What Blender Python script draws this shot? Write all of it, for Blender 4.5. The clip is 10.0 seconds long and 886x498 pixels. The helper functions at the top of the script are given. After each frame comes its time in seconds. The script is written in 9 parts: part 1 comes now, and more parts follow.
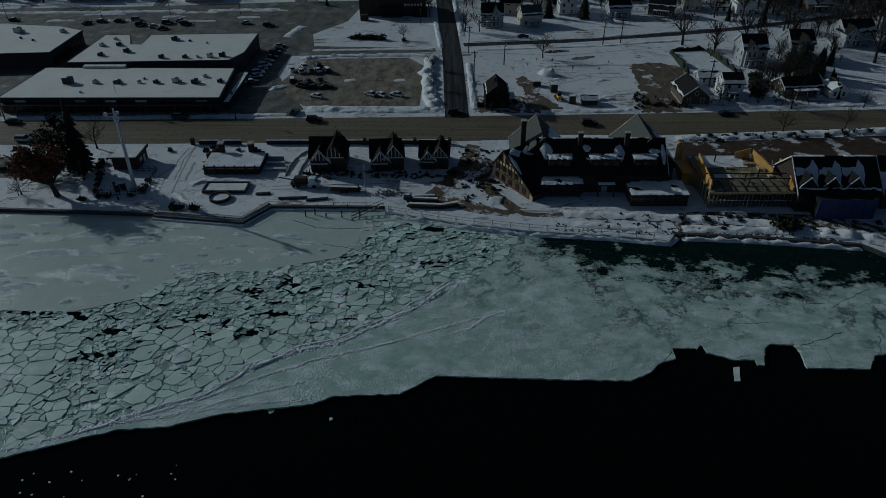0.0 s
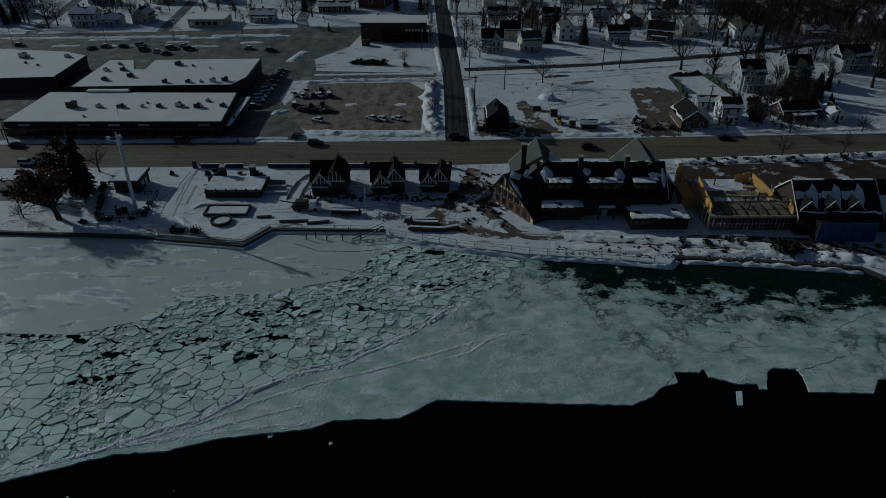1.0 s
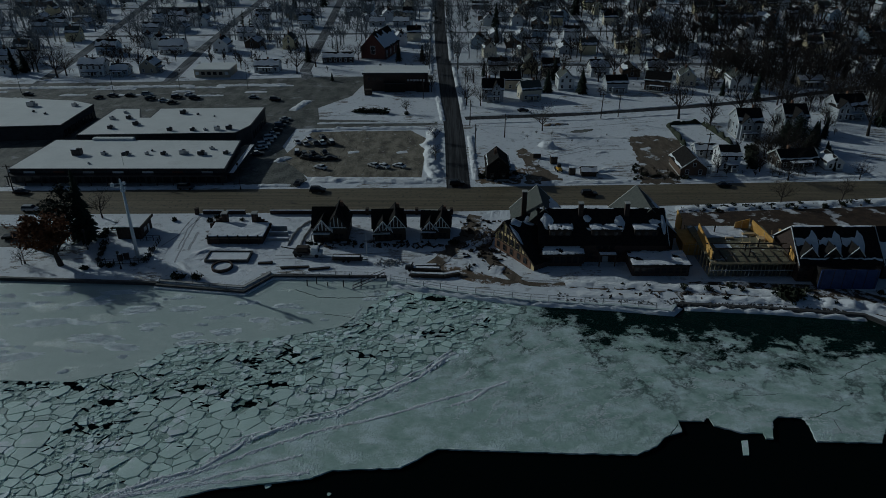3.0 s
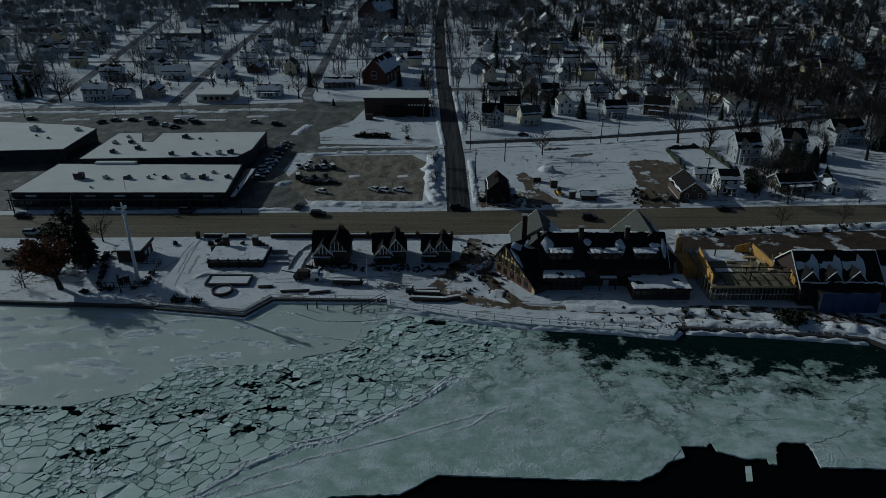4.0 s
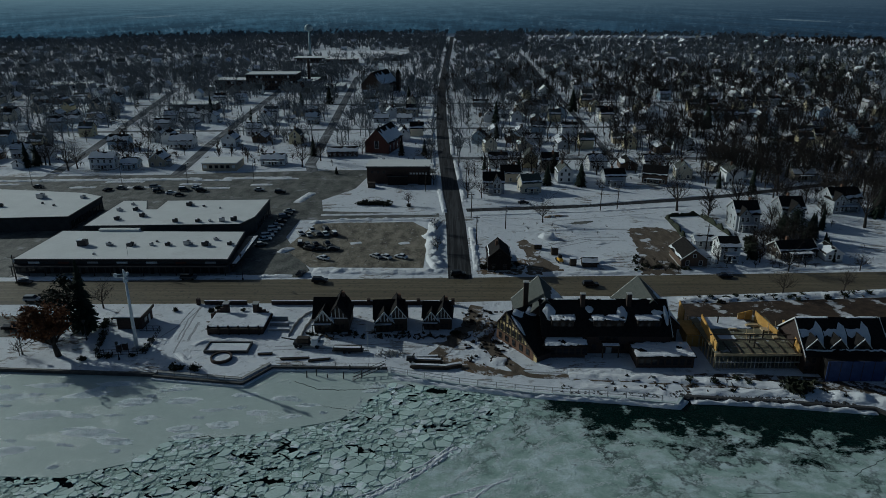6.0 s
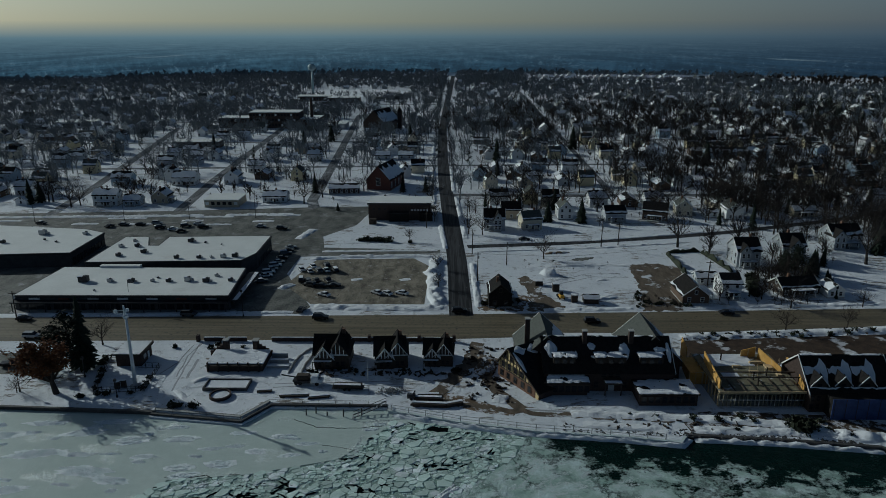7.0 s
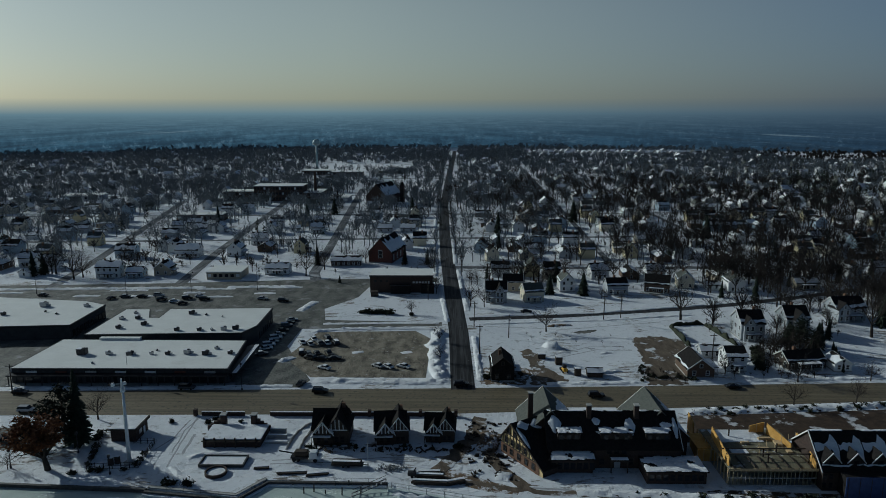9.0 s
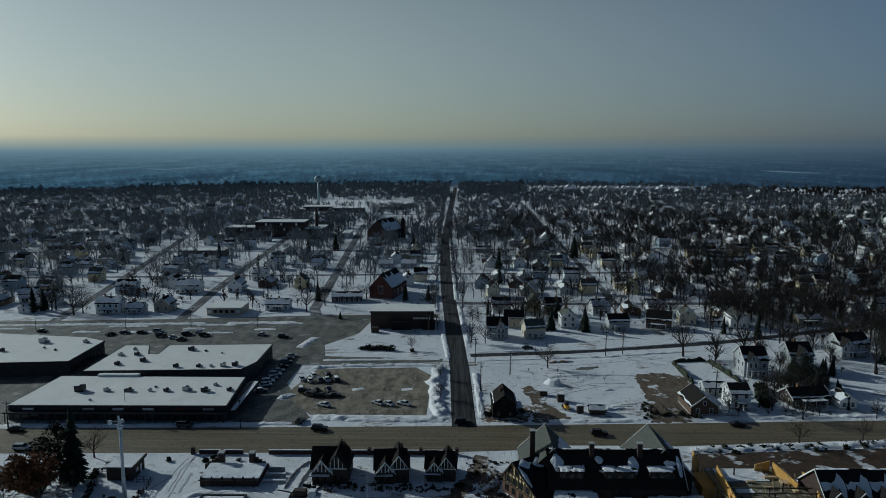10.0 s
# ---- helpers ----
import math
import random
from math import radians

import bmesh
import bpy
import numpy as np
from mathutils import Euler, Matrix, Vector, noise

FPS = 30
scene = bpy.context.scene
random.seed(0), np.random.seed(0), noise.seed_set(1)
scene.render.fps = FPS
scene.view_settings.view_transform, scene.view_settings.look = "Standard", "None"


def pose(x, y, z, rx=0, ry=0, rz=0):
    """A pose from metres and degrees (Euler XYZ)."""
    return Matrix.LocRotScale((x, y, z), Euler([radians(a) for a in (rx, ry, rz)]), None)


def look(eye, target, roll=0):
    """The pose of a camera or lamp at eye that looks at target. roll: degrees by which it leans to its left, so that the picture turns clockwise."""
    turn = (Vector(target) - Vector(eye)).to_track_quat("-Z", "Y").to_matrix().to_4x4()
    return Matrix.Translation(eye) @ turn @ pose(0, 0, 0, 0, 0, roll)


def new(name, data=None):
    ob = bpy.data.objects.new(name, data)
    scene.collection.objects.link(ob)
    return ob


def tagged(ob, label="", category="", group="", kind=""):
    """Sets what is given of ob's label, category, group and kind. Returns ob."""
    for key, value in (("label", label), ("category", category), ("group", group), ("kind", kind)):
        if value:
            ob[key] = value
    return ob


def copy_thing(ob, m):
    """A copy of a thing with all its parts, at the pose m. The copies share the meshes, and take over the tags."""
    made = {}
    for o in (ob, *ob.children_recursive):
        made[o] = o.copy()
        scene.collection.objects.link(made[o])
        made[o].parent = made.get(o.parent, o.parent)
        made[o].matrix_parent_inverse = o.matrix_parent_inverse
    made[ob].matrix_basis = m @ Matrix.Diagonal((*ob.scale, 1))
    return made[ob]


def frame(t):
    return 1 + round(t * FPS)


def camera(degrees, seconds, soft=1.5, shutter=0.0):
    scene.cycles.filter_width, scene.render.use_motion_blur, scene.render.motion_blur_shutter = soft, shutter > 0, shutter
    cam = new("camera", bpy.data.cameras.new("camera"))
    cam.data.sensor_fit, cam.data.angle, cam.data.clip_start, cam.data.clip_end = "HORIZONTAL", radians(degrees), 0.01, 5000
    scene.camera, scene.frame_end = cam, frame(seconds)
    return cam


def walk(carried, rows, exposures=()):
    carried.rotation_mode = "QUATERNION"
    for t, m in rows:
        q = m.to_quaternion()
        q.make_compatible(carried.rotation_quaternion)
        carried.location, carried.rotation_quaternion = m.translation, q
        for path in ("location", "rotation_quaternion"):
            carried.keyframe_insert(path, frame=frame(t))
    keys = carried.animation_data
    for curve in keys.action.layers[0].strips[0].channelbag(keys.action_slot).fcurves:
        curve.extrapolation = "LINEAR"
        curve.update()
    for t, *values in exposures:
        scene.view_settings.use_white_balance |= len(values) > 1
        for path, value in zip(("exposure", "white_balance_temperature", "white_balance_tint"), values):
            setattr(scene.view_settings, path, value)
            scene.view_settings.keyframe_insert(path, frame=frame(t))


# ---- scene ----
cam = camera(64.7, 10.0, soft=0.45)
EYE = 83.0
ROWS = [
    (0.0, 0.00, -33.27), (0.5, 0.04, -32.33), (1.0, 0.06, -31.376), (1.5, 0.07, -30.42), (2.0, 0.09, -29.48),
    (2.5, 0.12, -28.54), (4.0, 0.19, -25.645), (4.5, 0.21, -24.58), (5.0, 0.27, -23.107), (5.5, 0.28, -21.636),
    (7.0, 0.385, -17.195), (7.5, 0.44, -15.693), (8.0, 0.47, -14.2), (8.5, 0.50, -12.74), (9.0, 0.53, -11.28),
    (9.5, 0.56, -9.823), (10.0, 0.60, -8.348),
]
walk(cam, [(t, pose(0, 0, EYE, 90 + pitch, 0.07, yaw)) for t, yaw, pitch in ROWS],
     exposures=((0.0, -1.86, 5050, -3), (2.5, -1.86, 5050, -3), (4.0, -1.66, 5080, -3), (5.5, -1.36, 5150, -3), (7.5, -1.16, 5250, -3), (10.0, -0.94, 5200, -3)))

# world and sun: low winter sun from ahead on the left
SUN_EL = 21.5
SUN_AZ = Vector((-0.866, 0.5, 0.0))
world = bpy.data.worlds.new("world")
scene.world = world
world.use_nodes = True
wn, wl = world.node_tree.nodes, world.node_tree.links
sky = wn.new("ShaderNodeTexSky")
sky.sky_type, sky.sun_disc = "NISHITA", False
sky.sun_elevation, sky.sun_rotation = radians(SUN_EL), radians(-60.0)
sky.altitude, sky.air_density, sky.dust_density, sky.ozone_density = 150.0, 0.75, 1.9, 1.6
# a thin even veil of winter haze over the clear sky
veil = wn.new("ShaderNodeMix")
veil.data_type, veil.blend_type = "RGBA", "ADD"
# (denser and warmer towards the sun)
ray = wn.new("ShaderNodeTexCoord").outputs["Generated"]
toward = wn.new("ShaderNodeVectorMath")
toward.operation = "DOT_PRODUCT"
toward.inputs[1].default_value = SUN_AZ
wl.new(ray, toward.inputs[0])
glow = wn.new("ShaderNodeMapRange")
glow.inputs["From Min"].default_value, glow.inputs["From Max"].default_value = -0.25, 0.62
wl.new(toward.outputs["Value"], glow.inputs["Value"])
haze = wn.new("ShaderNodeMix")
haze.data_type = "RGBA"
haze.inputs["A"].default_value, haze.inputs["B"].default_value = (0.72, 1.20, 2.40, 1), (8.2, 7.3, 4.8, 1)
wl.new(glow.outputs[0], haze.inputs["Factor"])
wl.new(haze.outputs["Result"], veil.inputs["B"])
# (and thinning with height, as the path through it shortens)
split = wn.new("ShaderNodeSeparateXYZ")
wl.new(ray, split.inputs[0])
thin = wn.new("ShaderNodeMapRange")
thin.interpolation_type = "SMOOTHSTEP"
thin.inputs["From Min"].default_value, thin.inputs["From Max"].default_value = 0.10, 0.50
thin.inputs["To Min"].default_value, thin.inputs["To Max"].default_value = 1.0, 0.08
wl.new(split.outputs["Z"], thin.inputs["Value"])
wl.new(thin.outputs[0], veil.inputs["Factor"])
wl.new(sky.outputs[0], veil.inputs["A"])
wl.new(veil.outputs["Result"], wn["Background"].inputs[0])
wn["Background"].inputs[1].default_value = 0.050
sun_data = bpy.data.lights.new("sun", "SUN")
sun_data.energy, sun_data.angle, sun_data.color = 5.0, radians(0.6), (1.0, 0.90, 0.76)
sun = new("sun", sun_data)
sun.matrix_world = look(Vector((0, 0, 0)) + SUN_AZ * 100 + Vector((0, 0, 100 * math.tan(radians(SUN_EL)))), (0, 0, 0))

# ---- materials ----
def nodes_of(name):
    m = bpy.data.materials.new(name)
    m.use_nodes = True
    t = m.node_tree
    return m, t.nodes, t.links, t.nodes["Principled BSDF"]


def noise_node(n, l, scale, detail=4.0, stretch=(1, 1, 1), space="world", rough=0.55):
    mp = n.new("ShaderNodeMapping")
    mp.inputs["Scale"].default_value = stretch
    if space == "world":
        l.new(n.new("ShaderNodeNewGeometry").outputs["Position"], mp.inputs[0])
    else:
        l.new(n.new("ShaderNodeTexCoord").outputs["Object"], mp.inputs[0])
    t = n.new("ShaderNodeTexNoise")
    t.inputs["Scale"].default_value, t.inputs["Detail"].default_value = scale, detail
    t.inputs["Roughness"].default_value = rough
    l.new(mp.outputs[0], t.inputs["Vector"])
    return t.outputs["Fac"]


def ramp(n, l, fac, lo, hi):
    r = n.new("ShaderNodeMapRange")
    r.inputs["From Min"].default_value, r.inputs["From Max"].default_value = lo, hi
    l.new(fac, r.inputs["Value"])
    return r.outputs["Result"]


def mixed(n, l, fac, a, b):
    m = n.new("ShaderNodeMix")
    m.data_type = "RGBA"
    if isinstance(fac, float):
        m.inputs["Factor"].default_value = fac
    else:
        l.new(fac, m.inputs["Factor"])
    for sock, v in ((m.inputs["A"], a), (m.inputs["B"], b)):
        if isinstance(v, tuple):
            sock.default_value = (*v, 1)
        else:
            l.new(v, sock)
    return m.outputs["Result"]


def maths(n, l, op, a, b):
    m = n.new("ShaderNodeMath")
    m.operation = op
    for i, v in enumerate((a, b)):
        if isinstance(v, (int, float)):
            m.inputs[i].default_value = v
        else:
            l.new(v, m.inputs[i])
    return m.outputs[0]


def relief(n, l, p, height, strength, dist):
    b = n.new("ShaderNodeBump")
    b.inputs["Strength"].default_value, b.inputs["Distance"].default_value = strength, dist
    l.new(height, b.inputs["Height"])
    l.new(b.outputs[0], p.inputs["Normal"])


def surface(name, c1, c2, scale=1.0, rough=0.8, bump=0.0, stretch=(1, 1, 1), fine=8.0, dirt=None, dirt_lo=0.62, dirt_hi=0.72,
            dirt_scale=0.2, rnd=0.0, island=0.0, metal=0.0, space="world", spec=0.3, lo=0.35, hi=0.65):
    """A surface of two tones with coarse and fine variation, optional dirt and a step of brightness from piece to piece."""
    m, n, l, p = nodes_of(name)
    a = noise_node(n, l, scale, 5.0, stretch, space)
    f = noise_node(n, l, scale * fine, 3.0, stretch, space)
    k = maths(n, l, "ADD", maths(n, l, "MULTIPLY", a, 0.65), maths(n, l, "MULTIPLY", f, 0.35))
    col = mixed(n, l, ramp(n, l, k, lo, hi), c1, c2)
    if dirt:
        d = noise_node(n, l, dirt_scale, 6.0, (1, 1, 1), space, 0.65)
        col = mixed(n, l, ramp(n, l, d, dirt_lo, dirt_hi), col, dirt)
    if rnd or island:
        h = n.new("ShaderNodeHueSaturation")
        r = n.new("ShaderNodeObjectInfo").outputs["Random"] if rnd else n.new("ShaderNodeNewGeometry").outputs["Random Per Island"]
        s = rnd or island
        v = n.new("ShaderNodeMapRange")
        v.inputs["To Min"].default_value, v.inputs["To Max"].default_value = 1 - s, 1 + s
        l.new(r, v.inputs["Value"])
        l.new(v.outputs[0], h.inputs["Value"])
        l.new(col, h.inputs["Color"])
        col = h.outputs[0]
    l.new(col, p.inputs["Base Color"])
    p.inputs["Roughness"].default_value, p.inputs["Metallic"].default_value = rough, metal
    p.inputs["Specular IOR Level"].default_value = spec
    if bump:
        relief(n, l, p, f, bump, 0.1 if space == "world" else 0.03)
    return m


def make_snow(name, dirt_amount, tint=(0.745, 0.765, 0.80)):
    m, n, l, p = nodes_of(name)
    big = noise_node(n, l, 0.06, 5.0)
    mid = noise_node(n, l, 0.8, 7.0, rough=0.65)
    fine = noise_node(n, l, 4.0, 4.0)
    track = noise_node(n, l, 0.9, 3.0, (0.12, 1.0, 1.0))
    col = mixed(n, l, ramp(n, l, mid, 0.3, 0.7), tint, tuple(0.88 * c for c in tint))
    d = maths(n, l, "ADD", maths(n, l, "MULTIPLY", big, 0.5), maths(n, l, "MULTIPLY", mid, 0.5))
    col = mixed(n, l, ramp(n, l, d, 0.68 - dirt_amount, 0.78 - dirt_amount), col, (0.42, 0.38, 0.33))
    col = mixed(n, l, ramp(n, l, maths(n, l, "MULTIPLY", track, ramp(n, l, big, 0.4, 0.6)), 0.55, 0.7), col, (0.50, 0.48, 0.45))
    if dirt_amount > 0.09:
        # trodden, scuffed and refrozen patches
        scuff = noise_node(n, l, 0.35, 9.0, (1, 1, 1), rough=0.72)
        col = mixed(n, l, maths(n, l, "MULTIPLY", ramp(n, l, scuff, 0.56, 0.64), 0.75), col, (0.36, 0.36, 0.37))
        worn = noise_node(n, l, 0.5, 6.0, (0.35, 1.4, 1.0), rough=0.7)
        col = mixed(n, l, ramp(n, l, maths(n, l, "MULTIPLY", worn, ramp(n, l, big, 0.35, 0.6)), 0.50, 0.56), col, (0.20, 0.18, 0.16))
    l.new(col, p.inputs["Base Color"])
    p.inputs["Roughness"].default_value, p.inputs["Specular IOR Level"].default_value = 0.7, 0.2
    h = maths(n, l, "ADD", maths(n, l, "MULTIPLY", mid, 0.8), maths(n, l, "ADD", maths(n, l, "MULTIPLY", fine, 0.18), maths(n, l, "MULTIPLY", big, 2.2)))
    relief(n, l, p, h, 0.85, 0.5)
    return m


SNOW = make_snow("snow_ground", 0.10)
SNOW_CLEAN = make_snow("snow_clean", 0.0)
SNOW_BANK = make_snow("snow_bank", 0.06, (0.80, 0.81, 0.83))
SNOW_ROOF = make_snow("snow_on_roofs", -0.05, (0.81, 0.82, 0.845))
ROAD = surface("salted_wet_asphalt", (0.072, 0.060, 0.037), (0.20, 0.166, 0.106), 0.55, 0.55, 0.15, (0.035, 1.5, 1), 5.0, (0.05, 0.044, 0.033), 0.54, 0.66, 0.9)
PACKED = surface("street_of_packed_snow", (0.055, 0.058, 0.063), (0.20, 0.205, 0.22), 0.5, 0.8, 0.1, (1.2, 0.05, 1), 4.0, (0.42, 0.43, 0.45), 0.56, 0.68, 0.12, lo=0.40, hi=0.60, spec=0.15)
STREET = surface("street_asphalt", (0.013, 0.014, 0.016), (0.056, 0.056, 0.06), 0.55, 0.75, 0.1, (1.5, 0.03, 1), 4.0, (0.20, 0.20, 0.21), 0.64, 0.76, 0.35, lo=0.43, hi=0.58, spec=0.15)
ASPHALT = surface("parking_asphalt", (0.045, 0.048, 0.043), (0.175, 0.172, 0.152), 0.22, 0.7, 0.15, (1, 0.6, 1), 8.0, (0.30, 0.30, 0.31), 0.57, 0.70, 0.16, lo=0.38, hi=0.62)
GRAVEL = surface("brown_gravel_lot", (0.075, 0.066, 0.050), (0.27, 0.24, 0.185), 0.30, 0.9, 0.5, (1.0, 0.5, 1), 7.0, (0.36, 0.35, 0.33), 0.60, 0.68, 0.5, lo=0.38, hi=0.62)
MUD_DARK = surface("dark_churned_earth", (0.022, 0.015, 0.010), (0.07, 0.045, 0.028), 0.5, 0.9, 0.6, (1, 1, 1), 6.0, (0.55, 0.55, 0.57), 0.57, 0.63, 0.14)
RUT = surface("packed_rutted_snow", (0.30, 0.31, 0.33), (0.45, 0.46, 0.48), 0.8, 0.8, 0.6, (1, 1, 1), 5.0, (0.16, 0.15, 0.14), 0.56, 0.64, 0.5)
# mud and snow, with the building's shade put into the dark tone
MUD_SNOW_SHADE = surface("mud_and_snow_with_shade", (0.03, 0.022, 0.015), (0.11, 0.08, 0.052), 0.5, 0.9, 0.6, (1, 1, 1), 6.0, (0.50, 0.51, 0.54), 0.50, 0.56, 0.5)
MUD_YARD = surface("rutted_brown_earth", (0.06, 0.047, 0.034), (0.16, 0.125, 0.09), 0.4, 0.9, 0.8, (1.6, 0.5, 1), 6.0, (0.62, 0.63, 0.66), 0.57, 0.63, 0.16)
MUD = surface("frozen_mud", (0.075, 0.05, 0.03), (0.17, 0.12, 0.075), 0.5, 0.9, 0.6, (1, 1, 1), 6.0, (0.62, 0.63, 0.66), 0.50, 0.58, 0.45)
CONCRETE = surface("concrete", (0.30, 0.30, 0.29), (0.40, 0.39, 0.37), 0.8, 0.85, 0.2)
WET_WALL = surface("dark_wet_seawall", (0.035, 0.035, 0.035), (0.09, 0.085, 0.08), 0.8, 0.6, 0.3)
STEEL_DARK = surface("dark_metal", (0.03, 0.03, 0.033), (0.06, 0.06, 0.065), 2.0, 0.5, 0.0, metal=0.6)
GALV = surface("galvanised_metal", (0.35, 0.36, 0.37), (0.5, 0.5, 0.5), 2.0, 0.45, 0.0, metal=0.5)
MAST_WHITE = surface("white_painted_steel", (0.62, 0.64, 0.66), (0.75, 0.76, 0.77), 1.0, 0.45)
# water tower paint with the blue-grey of distance haze mixed in
TOWER_HAZED = surface("haze_tinted_tower_paint", (0.26, 0.35, 0.37), (0.33, 0.42, 0.44), 0.3, 0.5)
GLASS_DARK = surface("window_glass", (0.012, 0.014, 0.018), (0.022, 0.026, 0.032), 0.5, 0.08, spec=0.35)
TRIM_WHITE = surface("white_trim", (0.62, 0.62, 0.60), (0.74, 0.74, 0.72), 2.0, 0.6)
TRIM_DARK = surface("dark_brown_timber", (0.03, 0.022, 0.017), (0.06, 0.045, 0.033), 2.0, 0.7)
STUCCO = surface("cream_stucco", (0.60, 0.46, 0.23), (0.70, 0.55, 0.29), 1.0, 0.9, 0.2)
BRICK = surface("brown_brick", (0.11, 0.062, 0.04), (0.20, 0.115, 0.075), 3.0, 0.9, 0.3)
BRICK_RED = surface("red_brick", (0.08, 0.033, 0.027), (0.13, 0.055, 0.042), 3.0, 0.9, 0.3)
BRICK_DARK = surface("dark_brick", (0.035, 0.025, 0.021), (0.07, 0.048, 0.04), 3.0, 0.9, 0.3)
SHINGLE_DARK = surface("dark_shingles", (0.012, 0.011, 0.011), (0.028, 0.026, 0.025), 1.5, 0.95, 0.4, space="object", spec=0.08)
SHINGLE_GREY = surface("grey_green_shingles", (0.055, 0.06, 0.053), (0.095, 0.10, 0.09), 1.5, 0.9, 0.4, space="object")
MEMBRANE = surface("snowy_flat_roof", (0.64, 0.65, 0.63), (0.73, 0.74, 0.72), 0.15, 0.8, 0.15, (1, 1, 1), 10.0, (0.55, 0.54, 0.51), 0.60, 0.78, 0.10)
MALL_DARK = surface("dark_storefront_cladding", (0.03, 0.033, 0.036), (0.06, 0.06, 0.062), 0.6, 0.7)
OSB = surface("yellow_sheathing_board", (0.46, 0.25, 0.055), (0.60, 0.36, 0.10), 0.8, 0.8, 0.1, (1, 1, 1), 8.0)
LUMBER = surface("raw_lumber", (0.45, 0.33, 0.18), (0.60, 0.46, 0.27), 2.0, 0.8)
DECK_OLD = surface("weathered_floor_deck", (0.11, 0.10, 0.065), (0.22, 0.20, 0.13), 0.7, 0.9, 0.2, (1, 1, 1), 8.0, (0.55, 0.56, 0.58), 0.60, 0.68, 0.4)
TARP = surface("blue_tarpaulin", (0.018, 0.034, 0.11), (0.034, 0.062, 0.18), 0.8, 0.5, 0.5)
BARK = surface("bark", (0.03, 0.024, 0.02), (0.065, 0.053, 0.044), 2.0, 0.9, 0.5, (1, 1, 0.2), space="object", rnd=0.25)
TWIG = surface("bare_twigs", (0.019, 0.016, 0.014), (0.042, 0.035, 0.030), 0.6, 0.9, space="object", rnd=0.3)
# distance haze put into the twig colour: paler and bluer than TWIG
TWIG_HAZED = surface("haze_tinted_twigs", (0.10, 0.112, 0.125), (0.17, 0.185, 0.20), 0.6, 0.9, island=0.3)
RUSSET = surface("russet_clinging_leaves", (0.085, 0.036, 0.016), (0.21, 0.084, 0.030), 1.2, 0.9, space="object")
NEEDLES = surface("dark_conifer_needles", (0.008, 0.013, 0.008), (0.02, 0.03, 0.018), 1.5, 0.9, space="object", rnd=0.3)
HEDGE = surface("dark_hedge", (0.015, 0.02, 0.012), (0.04, 0.045, 0.025), 2.0, 0.9, space="object")
RUBBER = surface("tyre_rubber", (0.012, 0.012, 0.012), (0.025, 0.025, 0.025), 5.0, 0.8, space="object")
PAINTS = {k: surface("car_paint_" + k, c, tuple(min(1, 1.15 * v) for v in c), 0.5, 0.25, space="object", spec=0.5) for k, c in
          dict(white=(0.62, 0.63, 0.64), black=(0.012, 0.012, 0.014), silver=(0.33, 0.34, 0.35), grey=(0.09, 0.095, 0.10), red=(0.16, 0.015, 0.012), blue=(0.02, 0.04, 0.10)).items()}
YELLOW = surface("machine_yellow", (0.55, 0.30, 0.02), (0.65, 0.38, 0.04), 1.0, 0.5, space="object")
SIDINGS = {k: surface("siding_" + k, c, tuple(0.85 * v for v in c), 1.0, 0.8, 0.15, (0.3, 0.3, 6.0), space="object") for k, c in
           dict(white=(0.74, 0.74, 0.73), cream=(0.62, 0.56, 0.43), grey=(0.40, 0.42, 0.44), tan=(0.44, 0.38, 0.28), brown=(0.12, 0.08, 0.055), blue=(0.34, 0.42, 0.50), sage=(0.42, 0.46, 0.34), yellow=(0.62, 0.54, 0.34)).items()}
FAR_WALL = surface("far_house_siding", (0.33, 0.33, 0.32), (0.66, 0.65, 0.62), 0.03, 0.85, island=0.5)


